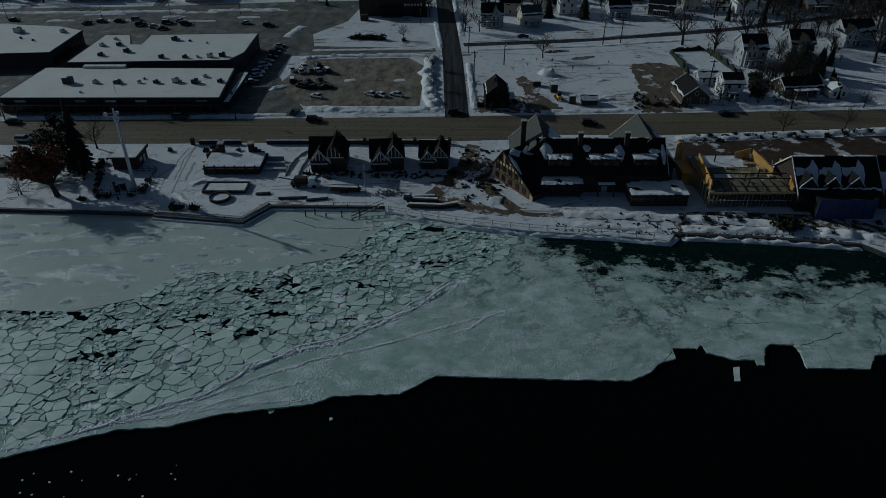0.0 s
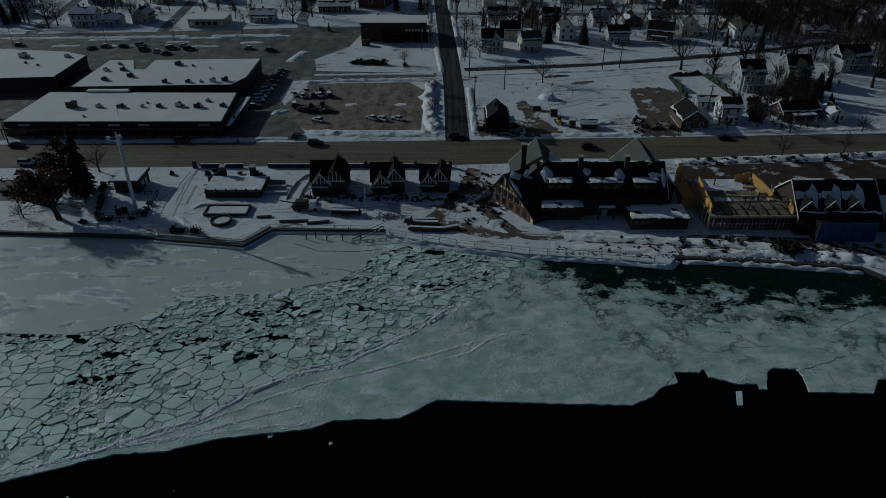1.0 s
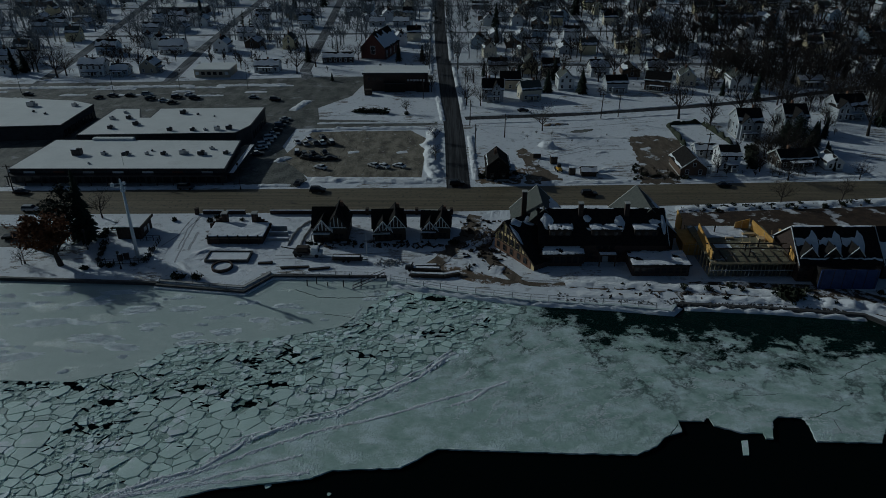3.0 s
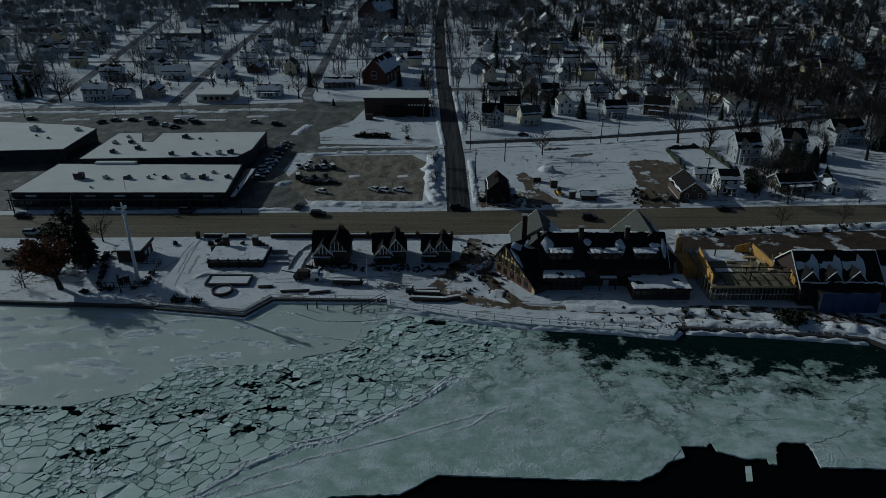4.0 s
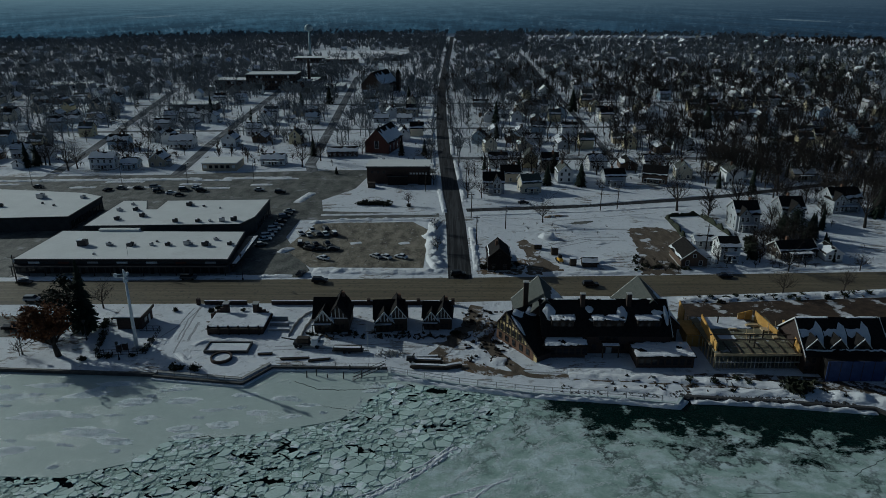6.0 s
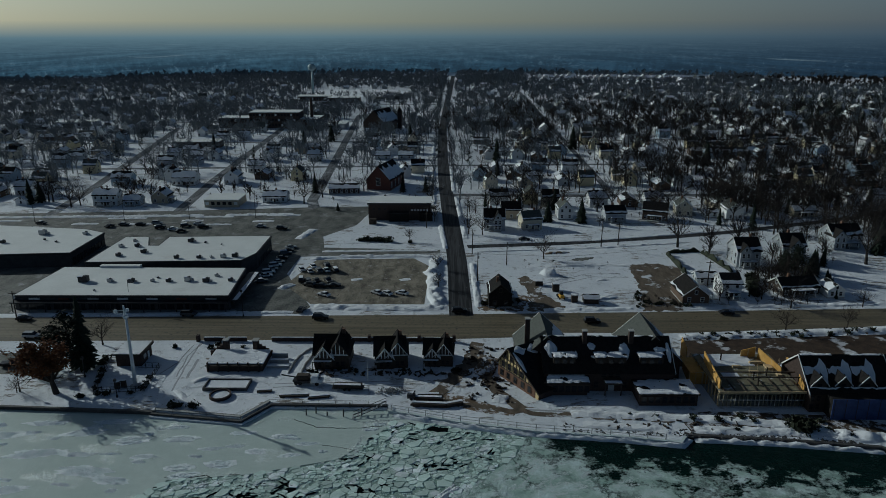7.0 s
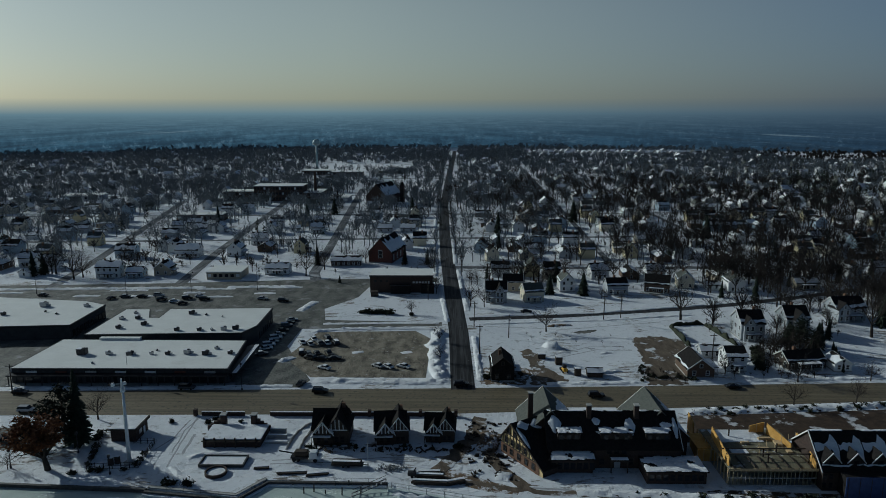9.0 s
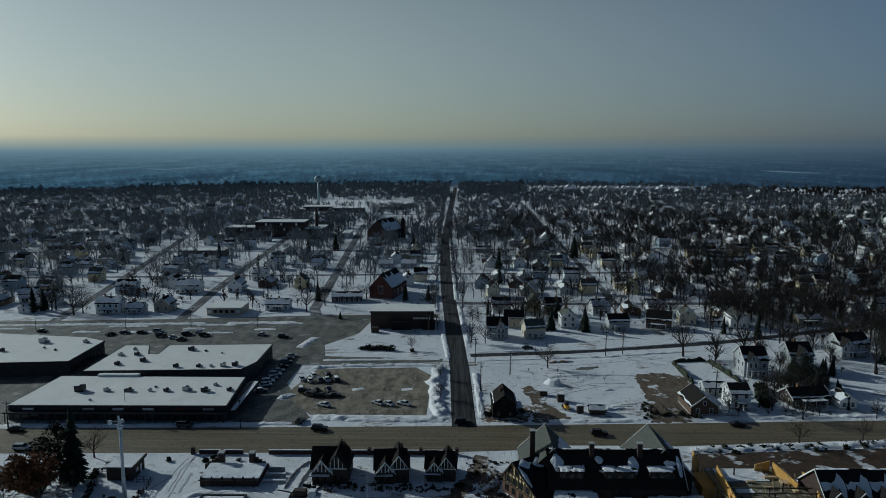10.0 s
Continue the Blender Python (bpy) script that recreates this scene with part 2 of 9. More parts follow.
def make_ice(name, a, b, snowy, lo, hi, water=False, scale=0.09, rough=0.6, spec=0.25):
    """River ice: tinted sheet with frosted snow patches; water: dark open pools towards the bank."""
    m, n, l, p = nodes_of(name)
    big = noise_node(n, l, scale, 6.0, (1, 1.6, 1), rough=0.6)
    mid = noise_node(n, l, 0.7, 6.0, rough=0.62)
    fine = noise_node(n, l, 3.5, 4.0)
    col = mixed(n, l, ramp(n, l, maths(n, l, "ADD", maths(n, l, "MULTIPLY", big, 0.5), maths(n, l, "MULTIPLY", mid, 0.5)), 0.35, 0.65), a, b)
    k = maths(n, l, "ADD", maths(n, l, "MULTIPLY", big, 0.75), maths(n, l, "MULTIPLY", fine, 0.25))
    col = mixed(n, l, ramp(n, l, k, lo, hi), col, snowy)
    if water:
        # pools of open water: dense along the bank, thinning out towards mid-river
        g = n.new("ShaderNodeSeparateXYZ")
        l.new(n.new("ShaderNodeNewGeometry").outputs["Position"], g.inputs[0])
        bank = maths(n, l, "SUBTRACT", 139.0, maths(n, l, "MULTIPLY", g.outputs["X"], 0.12))
        near = ramp(n, l, maths(n, l, "SUBTRACT", bank, g.outputs["Y"]), 42.0, 2.0)
        right = ramp(n, l, g.outputs["X"], 6.0, 34.0)
        cut = maths(n, l, "MULTIPLY", maths(n, l, "POWER", near, 2.0), right)
        pools = noise_node(n, l, 0.17, 11.0, (0.8, 1.1, 1), rough=0.72)
        w = ramp(n, l, maths(n, l, "ADD", maths(n, l, "ADD", maths(n, l, "MULTIPLY", pools, 0.8), maths(n, l, "MULTIPLY", mid, 0.2)), maths(n, l, "MULTIPLY", cut, 0.33)), 0.62, 0.69)
        # dark seams where the slush has drawn apart, thinning out towards mid-river
        seam = noise_node(n, l, 0.13, 8.0, (1.0, 0.9, 1), rough=0.68)
        vein = ramp(n, l, maths(n, l, "ABSOLUTE", maths(n, l, "SUBTRACT", seam, 0.5), 0.0), 0.05, 0.005)
        patchy = ramp(n, l, noise_node(n, l, 0.07, 4.0), 0.42, 0.58)
        reach = maths(n, l, "MULTIPLY", ramp(n, l, maths(n, l, "SUBTRACT", bank, g.outputs["Y"]), 52.0, 24.0), ramp(n, l, g.outputs["X"], -6.0, 16.0))
        w = maths(n, l, "MAXIMUM", w, maths(n, l, "MULTIPLY", maths(n, l, "MULTIPLY", vein, patchy), maths(n, l, "MULTIPLY", reach, 0.9)))
        green = mixed(n, l, ramp(n, l, fine, 0.3, 0.7), (0.001, 0.005, 0.004), (0.005, 0.022, 0.017))
        col = mixed(n, l, w, col, green)
        l.new(maths(n, l, "SUBTRACT", 0.6, maths(n, l, "MULTIPLY", w, 0.35)), p.inputs["Roughness"])
        l.new(maths(n, l, "SUBTRACT", spec, maths(n, l, "MULTIPLY", w, spec * 0.75)), p.inputs["Specular IOR Level"])
    else:
        p.inputs["Roughness"].default_value = rough
    l.new(col, p.inputs["Base Color"])
    p.inputs["Specular IOR Level"].default_value = spec
    crust = maths(n, l, "MULTIPLY", ramp(n, l, k, lo, hi), 1.2)
    relief(n, l, p, maths(n, l, "MULTIPLY", maths(n, l, "ADD", mid, maths(n, l, "MULTIPLY", fine, 0.5)), maths(n, l, "ADD", 0.16 if not water else 0.10, maths(n, l, "MULTIPLY", crust, 0.26) if not water else maths(n, l, "MULTIPLY", crust, 0.28))), 1.0, 0.6)
    return m


ICE_SMOOTH = make_ice("smooth_grey_ice", (0.46, 0.53, 0.485), (0.54, 0.61, 0.565), (0.69, 0.76, 0.755), 0.56, 0.66, False, 0.12, 0.32, 0.7)
ICE_SLUSH = make_ice("frozen_slush", (0.29, 0.40, 0.345), (0.53, 0.635, 0.595), (0.68, 0.765, 0.775), 0.47, 0.66, True, 0.20)
ICE_BRASH = make_ice("brash_between_floes", (0.15, 0.225, 0.19), (0.36, 0.47, 0.41), (0.52, 0.61, 0.57), 0.48, 0.64, False, 0.35)
ICE_SHELF = make_ice("snow_dusted_shelf_ice", (0.50, 0.56, 0.55), (0.60, 0.66, 0.65), (0.72, 0.76, 0.76), 0.50, 0.64)
ICE_CRUST = make_ice("frosted_ice_crust", (0.66, 0.73, 0.72), (0.76, 0.82, 0.82), (0.84, 0.87, 0.88), 0.40, 0.60, False, 0.5)
FLOE = surface("floe_top", (0.49, 0.605, 0.55), (0.60, 0.715, 0.665), 0.35, 0.6, 0.8, (1, 1, 1), 7.0, (0.74, 0.79, 0.80), 0.56, 0.63, 0.22, rnd=0.12)
FLOE_FAR = surface("floe_rubble", (0.42, 0.53, 0.475), (0.60, 0.71, 0.66), 0.35, 0.6, 0.8, (1, 1, 1), 7.0, (0.74, 0.79, 0.80), 0.54, 0.61, 0.22, island=0.25)


def make_water():
    m, n, l, p = nodes_of("river_water")
    w = noise_node(n, l, 0.6, 4.0, (1, 0.5, 1))
    p.inputs["Base Color"].default_value = (0.002, 0.004, 0.004, 1)
    p.inputs["Roughness"].default_value, p.inputs["IOR"].default_value = 0.05, 1.33
    p.inputs["Specular IOR Level"].default_value = 0.05
    relief(n, l, p, w, 0.12, 0.3)
    return m


WATER = make_water()

# ---- mesh tools ----
def part(name, bm, material, parent=None, label="", smooth=False):
    """One mesh object out of a bmesh, under its thing where one is given."""
    me = bpy.data.meshes.new(name)
    bm.to_mesh(me)
    bm.free()
    if smooth:
        me.polygons.foreach_set("use_smooth", [True] * len(me.polygons))
    for mm in (material if isinstance(material, (list, tuple)) else [material]):
        me.materials.append(mm)
    ob = new(name, me)
    if parent is not None:
        ob.parent = parent
    if label:
        ob["label"] = label
    return ob


def raw(name, verts, faces, material, parent=None, label=""):
    me = bpy.data.meshes.new(name)
    me.from_pydata(verts, [], faces)
    me.materials.append(material)
    ob = new(name, me)
    if parent is not None:
        ob.parent = parent
    if label:
        ob["label"] = label
    return ob


def share(name, me, m, parent=None):
    ob = new(name, me)
    if parent is not None:
        ob.parent = parent
    ob.matrix_basis = m
    return ob


def thing(name, m, label, category, group="", kind=""):
    ob = new(name)
    ob.matrix_basis = m
    ob.empty_display_size = 0.5
    return tagged(ob, label, category, group, kind)


def box(bm, x0, x1, y0, y1, z0, z1, mi=0):
    v = [bm.verts.new((x, y, z)) for z in (z0, z1) for x, y in ((x0, y0), (x1, y0), (x1, y1), (x0, y1))]
    for f in ((3, 2, 1, 0), (4, 5, 6, 7), (0, 1, 5, 4), (1, 2, 6, 5), (2, 3, 7, 6), (3, 0, 4, 7)):
        bm.faces.new([v[i] for i in f]).material_index = mi
    return v


def one_box(*a):
    bm = bmesh.new()
    box(bm, *a)
    return bm


def soft_box(x0, x1, y0, y1, z0, z1, r=0.05):
    bm = one_box(x0, x1, y0, y1, z0, z1)
    bmesh.ops.bevel(bm, geom=bm.edges[:], offset=r, segments=1, affect="EDGES")
    return bm


def prism(bm, pts, z0, z1):
    """An upright prism over a plan outline given anticlockwise."""
    lo = [bm.verts.new((x, y, z0)) for x, y in pts]
    hi = [bm.verts.new((x, y, z1)) for x, y in pts]
    top = bm.faces.new(hi)
    for i in range(len(pts)):
        j = (i + 1) % len(pts)
        bm.faces.new((lo[i], lo[j], hi[j], hi[i]))
    top.normal_update()
    bmesh.ops.triangulate(bm, faces=[top])


def sheet(name, pts, z, material, label, category="", kind="structure", thick=0.25):
    bm = bmesh.new()
    area = sum(a[0] * b[1] - b[0] * a[1] for a, b in zip(pts, pts[1:] + pts[:1]))
    prism(bm, pts if area > 0 else pts[::-1], z - thick, z)
    return tagged(part(name, bm, material), label, category or name.split("_")[0], "", kind)


def strip(name, near, far, z, material, label, category, kind="structure"):
    return sheet(name, near + far[::-1], z, material, label, category, kind)


def along(points, half):
    """Both edges of a band round a centre line."""
    a, b = [], []
    for i, p in enumerate(points):
        q0, q1 = Vector(points[max(i - 1, 0)]), Vector(points[min(i + 1, len(points) - 1)])
        d = (q1 - q0).normalized()
        nrm = Vector((-d.y, d.x)) * half
        a.append((p[0] - nrm.x, p[1] - nrm.y))
        b.append((p[0] + nrm.x, p[1] + nrm.y))
    return a, b


def tube(V, F, p0, p1, r0, r1, k=4):
    """Adds a tapered tube to vertex and face lists."""
    d = (p1 - p0)
    if d.length < 1e-5:
        return
    d.normalize()
    u = d.orthogonal().normalized()
    w = d.cross(u)
    s = len(V)
    for p, r in ((p0, r0), (p1, r1)):
        for i in range(k):
            a = math.tau * i / k
            V.append(tuple(p + (u * math.cos(a) + w * math.sin(a)) * r))
    for i in range(k):
        j = (i + 1) % k
        F.append((s + i, s + j, s + k + j, s + k + i))
    F.append(tuple(s + k + i for i in range(k)))


def rod(bm, p0, p1, r, k=6, r1=None):
    V, F = [], []
    tube(V, F, Vector(p0), Vector(p1), r, r if r1 is None else r1, k)
    vs = [bm.verts.new(v) for v in V]
    for f in F:
        bm.faces.new([vs[i] for i in f])
    bm.faces.new([vs[i] for i in range(k)][::-1])


def one_rod(p0, p1, r, k=6, r1=None):
    bm = bmesh.new()
    rod(bm, p0, p1, r, k, r1)
    return bm


def mound(name, points, half, height, material, label, seed=1, category="snow bank", step=0.9, kind=""):
    """A lumpy bank along a centre line."""
    pts = [Vector((*p, 0)) for p in points]
    line = []
    for a, b in zip(pts, pts[1:]):
        k = max(1, int((b - a).length / step))
        line += [a.lerp(b, i / k) for i in range(k)]
    line.append(pts[-1])
    rng = random.Random(seed)
    bm, rows, m = bmesh.new(), [], 9 if half > 1.0 else 7
    for i, p in enumerate(line):
        d = (line[min(i + 1, len(line) - 1)] - line[max(i - 1, 0)]).normalized()
        nrm = Vector((-d.y, d.x, 0))
        ends = min(1.0, (min(i, len(line) - 1 - i) + 0.15) / 2.0)
        row = []
        for j in range(m):
            s = j / (m - 1) * 2 - 1
            q = p + nrm * s * half * (1 + 0.25 * noise.noise(p * 0.31 + Vector((seed, 0, 0))))
            h = height * ends * max(0.0, 1 - s * s) ** 0.7 * (0.75 + 0.9 * noise.noise(q * 0.45 + Vector((0, seed, 0))) + 0.55 * noise.noise(q * 1.3 + Vector((seed, 0, 4))) + rng.uniform(-0.22, 0.22))
            row.append(bm.verts.new((q.x, q.y, max(0.02, h) if 0 < j < m - 1 else -0.05)))
        rows.append(row)
    for r0, r1 in zip(rows, rows[1:]):
        for j in range(m - 1):
            bm.faces.new((r0[j], r1[j], r1[j + 1], r0[j + 1]))
    bmesh.ops.recalc_face_normals(bm, faces=bm.faces[:])
    ob = part(name, bm, material, smooth=True)
    return tagged(ob, label, category, "", kind)

# ---- river, ground, roads ----
SHORE = [(-4500, 170), (-420, 158), (-106, 144.6), (-67.7, 142.2), (-46.5, 138.9), (-41.6, 146.1), (-14.2, 145.4), (-13.6, 143.3),
         (2.9, 138.2), (19.3, 134.7), (39.1, 132.4), (49.7, 130.4), (51.8, 133.3), (71.1, 131.5), (91.1, 128.7), (96, 123), (150, 96), (420, 30), (4500, -300)]
bm = bmesh.new()
prism(bm, SHORE + [(4500, 4700), (-4500, 4700)], -2.2, 0.0)
tagged(part("ground", bm, SNOW), "snow-covered town ground with trodden and dirty patches", "ground", "", "structure")
sheet("far_bank", [(-4500, -4700), (4500, -4700), (4500, -900), (-4500, -700)], 0.0, SNOW_CLEAN, "snowy ground of the opposite river bank", "ground")
sheet("water", [(-4500, -4700), (4500, -4700), (4500, 400), (-4500, 400)], -1.1, WATER, "black open river water", "water", thick=0.3)

ICE_Z = -0.7
EDGE = [(-420, 20), (-110, 58), (-67.1, 71.3), (-59.7, 73.9), (-52.1, 76.8), (-44.3, 77.4), (-36.9, 80.0), (-28.1, 81.4), (-21.7, 82.3), (-18.3, 84.2),
        (-7.4, 84.6), (-1.3, 89.0), (6.4, 88.6), (32.0, 87.6), (35.9, 89.7), (37.9, 91.9), (41.3, 93.3), (41.4, 96.1), (46.0, 96.1),
        (47.1, 97.5), (47.3, 94.8), (51.7, 92.9), (55.2, 92.9), (55.2, 91.6), (56.4, 91.5), (57.8, 95.6), (59.6, 97.2), (63.9, 96.9),
        (64.1, 94.9), (63.6, 90.9), (74.5, 90.5), (76.8, 93.9), (79.5, 94.6), (110, 84), (420, -10)]
BAND_TOP = [(-110, 108), (-71.7, 106.8), (-60.2, 111.4), (-55.6, 118.2), (-39.6, 120.3), (-22.5, 125.6), (-12.3, 139.5), (2.1, 139.0), (17.4, 134.5)]
BAND_LOW = [(17.4, 134.0), (14.3, 126.8), (1.8, 113.5), (-7.0, 106.1), (-23.0, 97.0), (-35.0, 88.5), (-48.5, 80.5), (-61.5, 74.6), (-67.6, 72.2), (-110, 58.4)]


# the river lies lower than the quays; its outlines are drawn about the camera's plumb line
EDGE, BAND_TOP, BAND_LOW = [[(0.9905 * x, 0.9905 * y) for x, y in q] for q in (EDGE, BAND_TOP, BAND_LOW)]


def rough_line(pts, amount, step, seed):
    """The same line with a broken, irregular run."""
    out = []
    for i, (a, b) in enumerate(zip(pts, pts[1:])):
        a, b = Vector(a), Vector(b)
        k = max(1, int((b - a).length / step))
        d = (b - a).normalized()
        for j in range(k):
            p = a.lerp(b, j / k)
            o = amount * noise.noise(Vector((p.x * 0.8, p.y * 0.8, seed))) if j else 0.0
            out.append((p.x - d.y * o, p.y + d.x * o))
    return out + [pts[-1]]


edge = rough_line(EDGE, 0.3, 0.8, 3)
i0 = min(range(len(edge)), key=lambda i: abs(edge[i][0] + 110) + abs(edge[i][1] - 58))
sheet("ice_sheet", [(-420, 20)] + [(-110, 58)] + BAND_TOP[0:] + [(17.4, 136.6), (3, 140), (-12, 145), (-14, 147), (-41, 148), (-46, 141), (-67.7, 144), (-106, 146), (-420, 160)], ICE_Z, ICE_SMOOTH,
      "smooth grey river ice with frosted snow patches", "ice", thick=0.3)
sheet("slush_ice", edge[i0:] + [(420, 33), (150, 98), (96, 125), (91, 130.5), (71, 133), (52, 135), (50, 133), (39, 134), (19, 136.5)] + BAND_LOW, ICE_Z + 0.01, ICE_SLUSH,
      "greenish frozen slush with dark open pools by the bank", "ice", thick=0.3)
sheet("brash_ice", BAND_TOP + BAND_LOW, ICE_Z - 0.12, ICE_BRASH, "dark green brash ice between the floes", "ice", thick=0.2)

near_side = [(-900, 168), (-126.4, 179.9), (0, 181.8), (66, 186.2), (121, 190.7), (180, 198), (900, 300)]
far_side = [(-900, 190), (-136, 196.8), (-15.4, 199.4), (60, 202.0), (137.5, 205.3), (180, 211), (900, 318)]
strip("road_riverside", near_side, far_side, 0.03, ROAD, "wide brown salted riverside road with tyre tracks", "road")
a, b = along([(4.2, 199.0), (4.1, 203), (3.5, 254), (2.2, 290), (0.4, 340), (-1.8, 400), (-3.4, 471), (-4.8, 613), (-1.0, 873), (6.0, 1200), (10.5, 1440)], 3.7)
strip("road_cross", a, b, 0.035, STREET, "straight residential street with ploughed wheel tracks", "road")
a, b = along([(8.0, 271.5), (47.5, 276.0), (96.2, 286.0), (120.1, 292.5), (150, 303), (260, 345)], 2.2)
strip("road_side", a, b, 0.03, STREET, "narrow snowy side street", "road")
a, b = along([(0.0, 366), (77, 364), (150, 366), (420, 380)], 3.0)
strip("road_second", a, b, 0.028, PACKED, "narrow snowy back street", "road")
a, b = along([(-420, 308), (-213, 321), (-135, 326), (-66, 334), (-6, 338)], 4.2)
strip("road_back", a, b, 0.042, ASPHALT, "grey street behind the parking lot", "road")
for i, line in enumerate(([(-190, 322), (-199, 385), (-216, 479), (-245, 640)], [(-131, 330), (-137.5, 402), (-142.6, 492), (-150, 640)],
                          [(-66, 336), (-70, 352), (-75, 449), (-81, 546), (-93, 746)], [(88, 370), (94, 592), (98, 760), (105, 1045)], [(167, 372), (163, 594), (165, 773), (172, 1000)])):
    a, b = along(line, 2.8 if i < 3 else 1.9)
    strip("road_" + ("mill", "church", "school", "orchard", "park")[i], a, b, 0.05 + 0.004 * i, PACKED, "narrow residential street with packed snow", "road")
CROSSINGS = [452, 560, 690, 860, 1080]
for i, y in enumerate(CROSSINGS):
    a, b = along([(-0.75 * y, y - 18), (-5, y), (0.75 * y, y + 16)], 2.6)
    strip("road_" + ("first", "second_cross", "third", "fourth", "fifth")[i], a, b, 0.024, PACKED, "narrow residential cross street with packed snow", "road")

sheet("parking_lot", [(-360, 199.5), (-46, 200.3), (-43.5, 206.0), (-58, 238), (-57, 258), (-3, 262.5), (-3, 267), (-50, 270), (-53, 286), (-41, 305), (-37, 332), (-66, 330), (-135, 322), (-360, 312)], 0.03,
      ASPHALT, "grey wet asphalt parking lot round the stores", "parking lot")
sheet("gravel_lot", [(-44, 208.6), (-7.5, 208.3), (-6.5, 246), (-13, 256), (-50, 254), (-56, 226)], 0.036, GRAVEL, "brown bare parking lot with faded bay lines", "parking lot")
sheet("driveway", rough_line([(61, 202.5), (73.5, 203.3), (86, 244), (79, 250), (67, 248), (66, 230)] + [(61, 202.5)], 1.8, 1.1, 8)[:-1], 0.03, MUD_YARD, "brown muddy driveway with wheel ruts and snow patches", "driveway")
sheet("muddy_corner", rough_line([(9.5, 203), (23.5, 203), (27, 215), (19, 222), (10, 216)] + [(9.5, 203)], 1.8, 1.1, 12)[:-1], 0.03, MUD, "muddy torn-up corner plot", "ground")
sheet("muddy_lane", rough_line([(25.0, 203.2), (38.0, 203.6), (34.5, 212), (31, 220), (30.5, 229), (27.5, 236), (24.5, 233), (26.8, 222), (26.5, 212)] + [(25.0, 203.2)], 1.8, 1.1, 10)[:-1], 0.026, MUD_YARD, "muddy lane churned across the vacant lot", "ground")
sheet("frozen_puddle", rough_line([(45.5, 253.6), (51, 253.0), (55.5, 255.6), (56.5, 257.4), (50, 256.6), (45.5, 253.6)], 0.9, 0.8, 5)[:-1], 0.02, ASPHALT, "dark frozen puddle in the snow of the vacant lot", "puddle")
for x, y in ((50, 236), (60, 238.5)):
    sheet("bare_patch", rough_line([(x - 2, y), (x, y - 0.8), (x + 2.2, y - 0.2), (x + 1, y + 0.8), (x - 2, y)], 0.7, 0.5, x)[:-1], 0.02, RUT, "scuffed patch in the lot's smooth snow", "ground")
sheet("muddy_track", [(1, 151), (9, 146), (16, 142.4), (15, 140.2), (8, 141.5), (2, 144.5), (-5, 149)], 0.02, MUD, "trodden brown mud track along the shore", "ground")
# real earth and snow, but the sheet also paints in the wing's shade
sheet("muddy_slope", [(53, 134.0), (72, 132.4), (91, 129.8), (100, 124), (104, 132), (92, 140.5), (60, 142.5), (52, 141)], 0.028, MUD_SNOW_SHADE, "dark earth bank half covered by snow, darkened for shade", "ground")
for nm, line, half, lab in (("muddy_bank", [(8.6, 179.4), (8.0, 174), (5.6, 167), (2.0, 158), (-1.0, 153), (-3.4, 149.6)], 1.9, "brown churned earth track running down the bank"),
                           ("muddy_gable_track", [(9.2, 172), (8.8, 164), (10.6, 156), (13.6, 149), (17.4, 143.2)], 1.5, "brown earth along the foot of the inn gable"),
                           ("muddy_shore_track", [(-3.0, 147.6), (6, 145.0), (14, 142.4), (24, 140.9), (40, 139.4), (54, 138.6)], 0.9, "trodden brown track above the seawall")):
    a, b = along(rough_line(line, 1.6, 1.5, len(lab)), half)
    sheet(nm, a + b[::-1], 0.034 + 0.004 * len(line), MUD_YARD, lab, "ground")
sheet("muddy_yard", [(60, 165), (132, 170), (132, 186), (66, 181)], 0.024, MUD_DARK, "dirty building-site yard by the road", "ground")

# snow banks
mound("snow_bank", [(-42.5, 206.2), (-30, 205.6), (-10, 205.0), (0.0, 204.8)], 2.6, 0.7, SNOW_BANK, "long ploughed snow bank beside the road", 1)
mound("snow_bank", [(-2.2, 207), (-4.4, 216), (-5.0, 235), (-4.2, 256)], 2.6, 1.5, SNOW_BANK, "lumpy snow bank between parking lot and street", 2)
mound("snow_bank", [(-53, 255), (-40, 258.0), (-20, 258.8), (-6, 258)], 1.7, 0.6, SNOW_BANK, "low snow bank at the back of the lot", 3)
mound("snow_bank", [(-50, 264.6), (-20, 266), (-4, 266)], 1.2, 0.35, SNOW_BANK, "flat strip of ploughed snow", 4)
mound("snow_bank", [(-135, 199.2), (-100, 199.6), (-70, 200.6), (-48, 201.5)], 1.3, 0.4, SNOW_BANK, "flat snow strip in front of the stores", 5)
mound("snow_bank", [(-57, 222), (-53, 227)], 1.6, 0.7, SNOW_BANK, "snow heap on the lot", 6)
mound("snow_bank", [(-63, 282), (-59, 298)], 2.2, 0.6, SNOW_BANK, "snowy island in the parking lot", 7)
for i, (x, y, s) in enumerate(((-140, 306, 6), (-165, 306, 6), (-190, 300, 7), (-118, 312, 5), (-104, 305, 6), (-85, 311, 5), (-205, 311, 8), (-150, 316, 9), (-110, 319, 9), (-78, 322, 8))):
    mound("snow_bank", [(x - s, y), (x + s, y + 0.6)], 1.5, 0.4, SNOW_BANK, "low snowy island in the parking lot", 20 + i)
mound("snow_bank", [(-214, 317.5), (-170, 319.5), (-116, 321.6)], 2.0, 0.5, SNOW_BANK, "long ploughed snow strip behind the parking lot", 150)
mound("snow_bank", [(-106, 322.6), (-90, 323.4), (-74, 324.2)], 2.0, 0.5, SNOW_BANK, "ploughed snow strip behind the parking lot", 151)
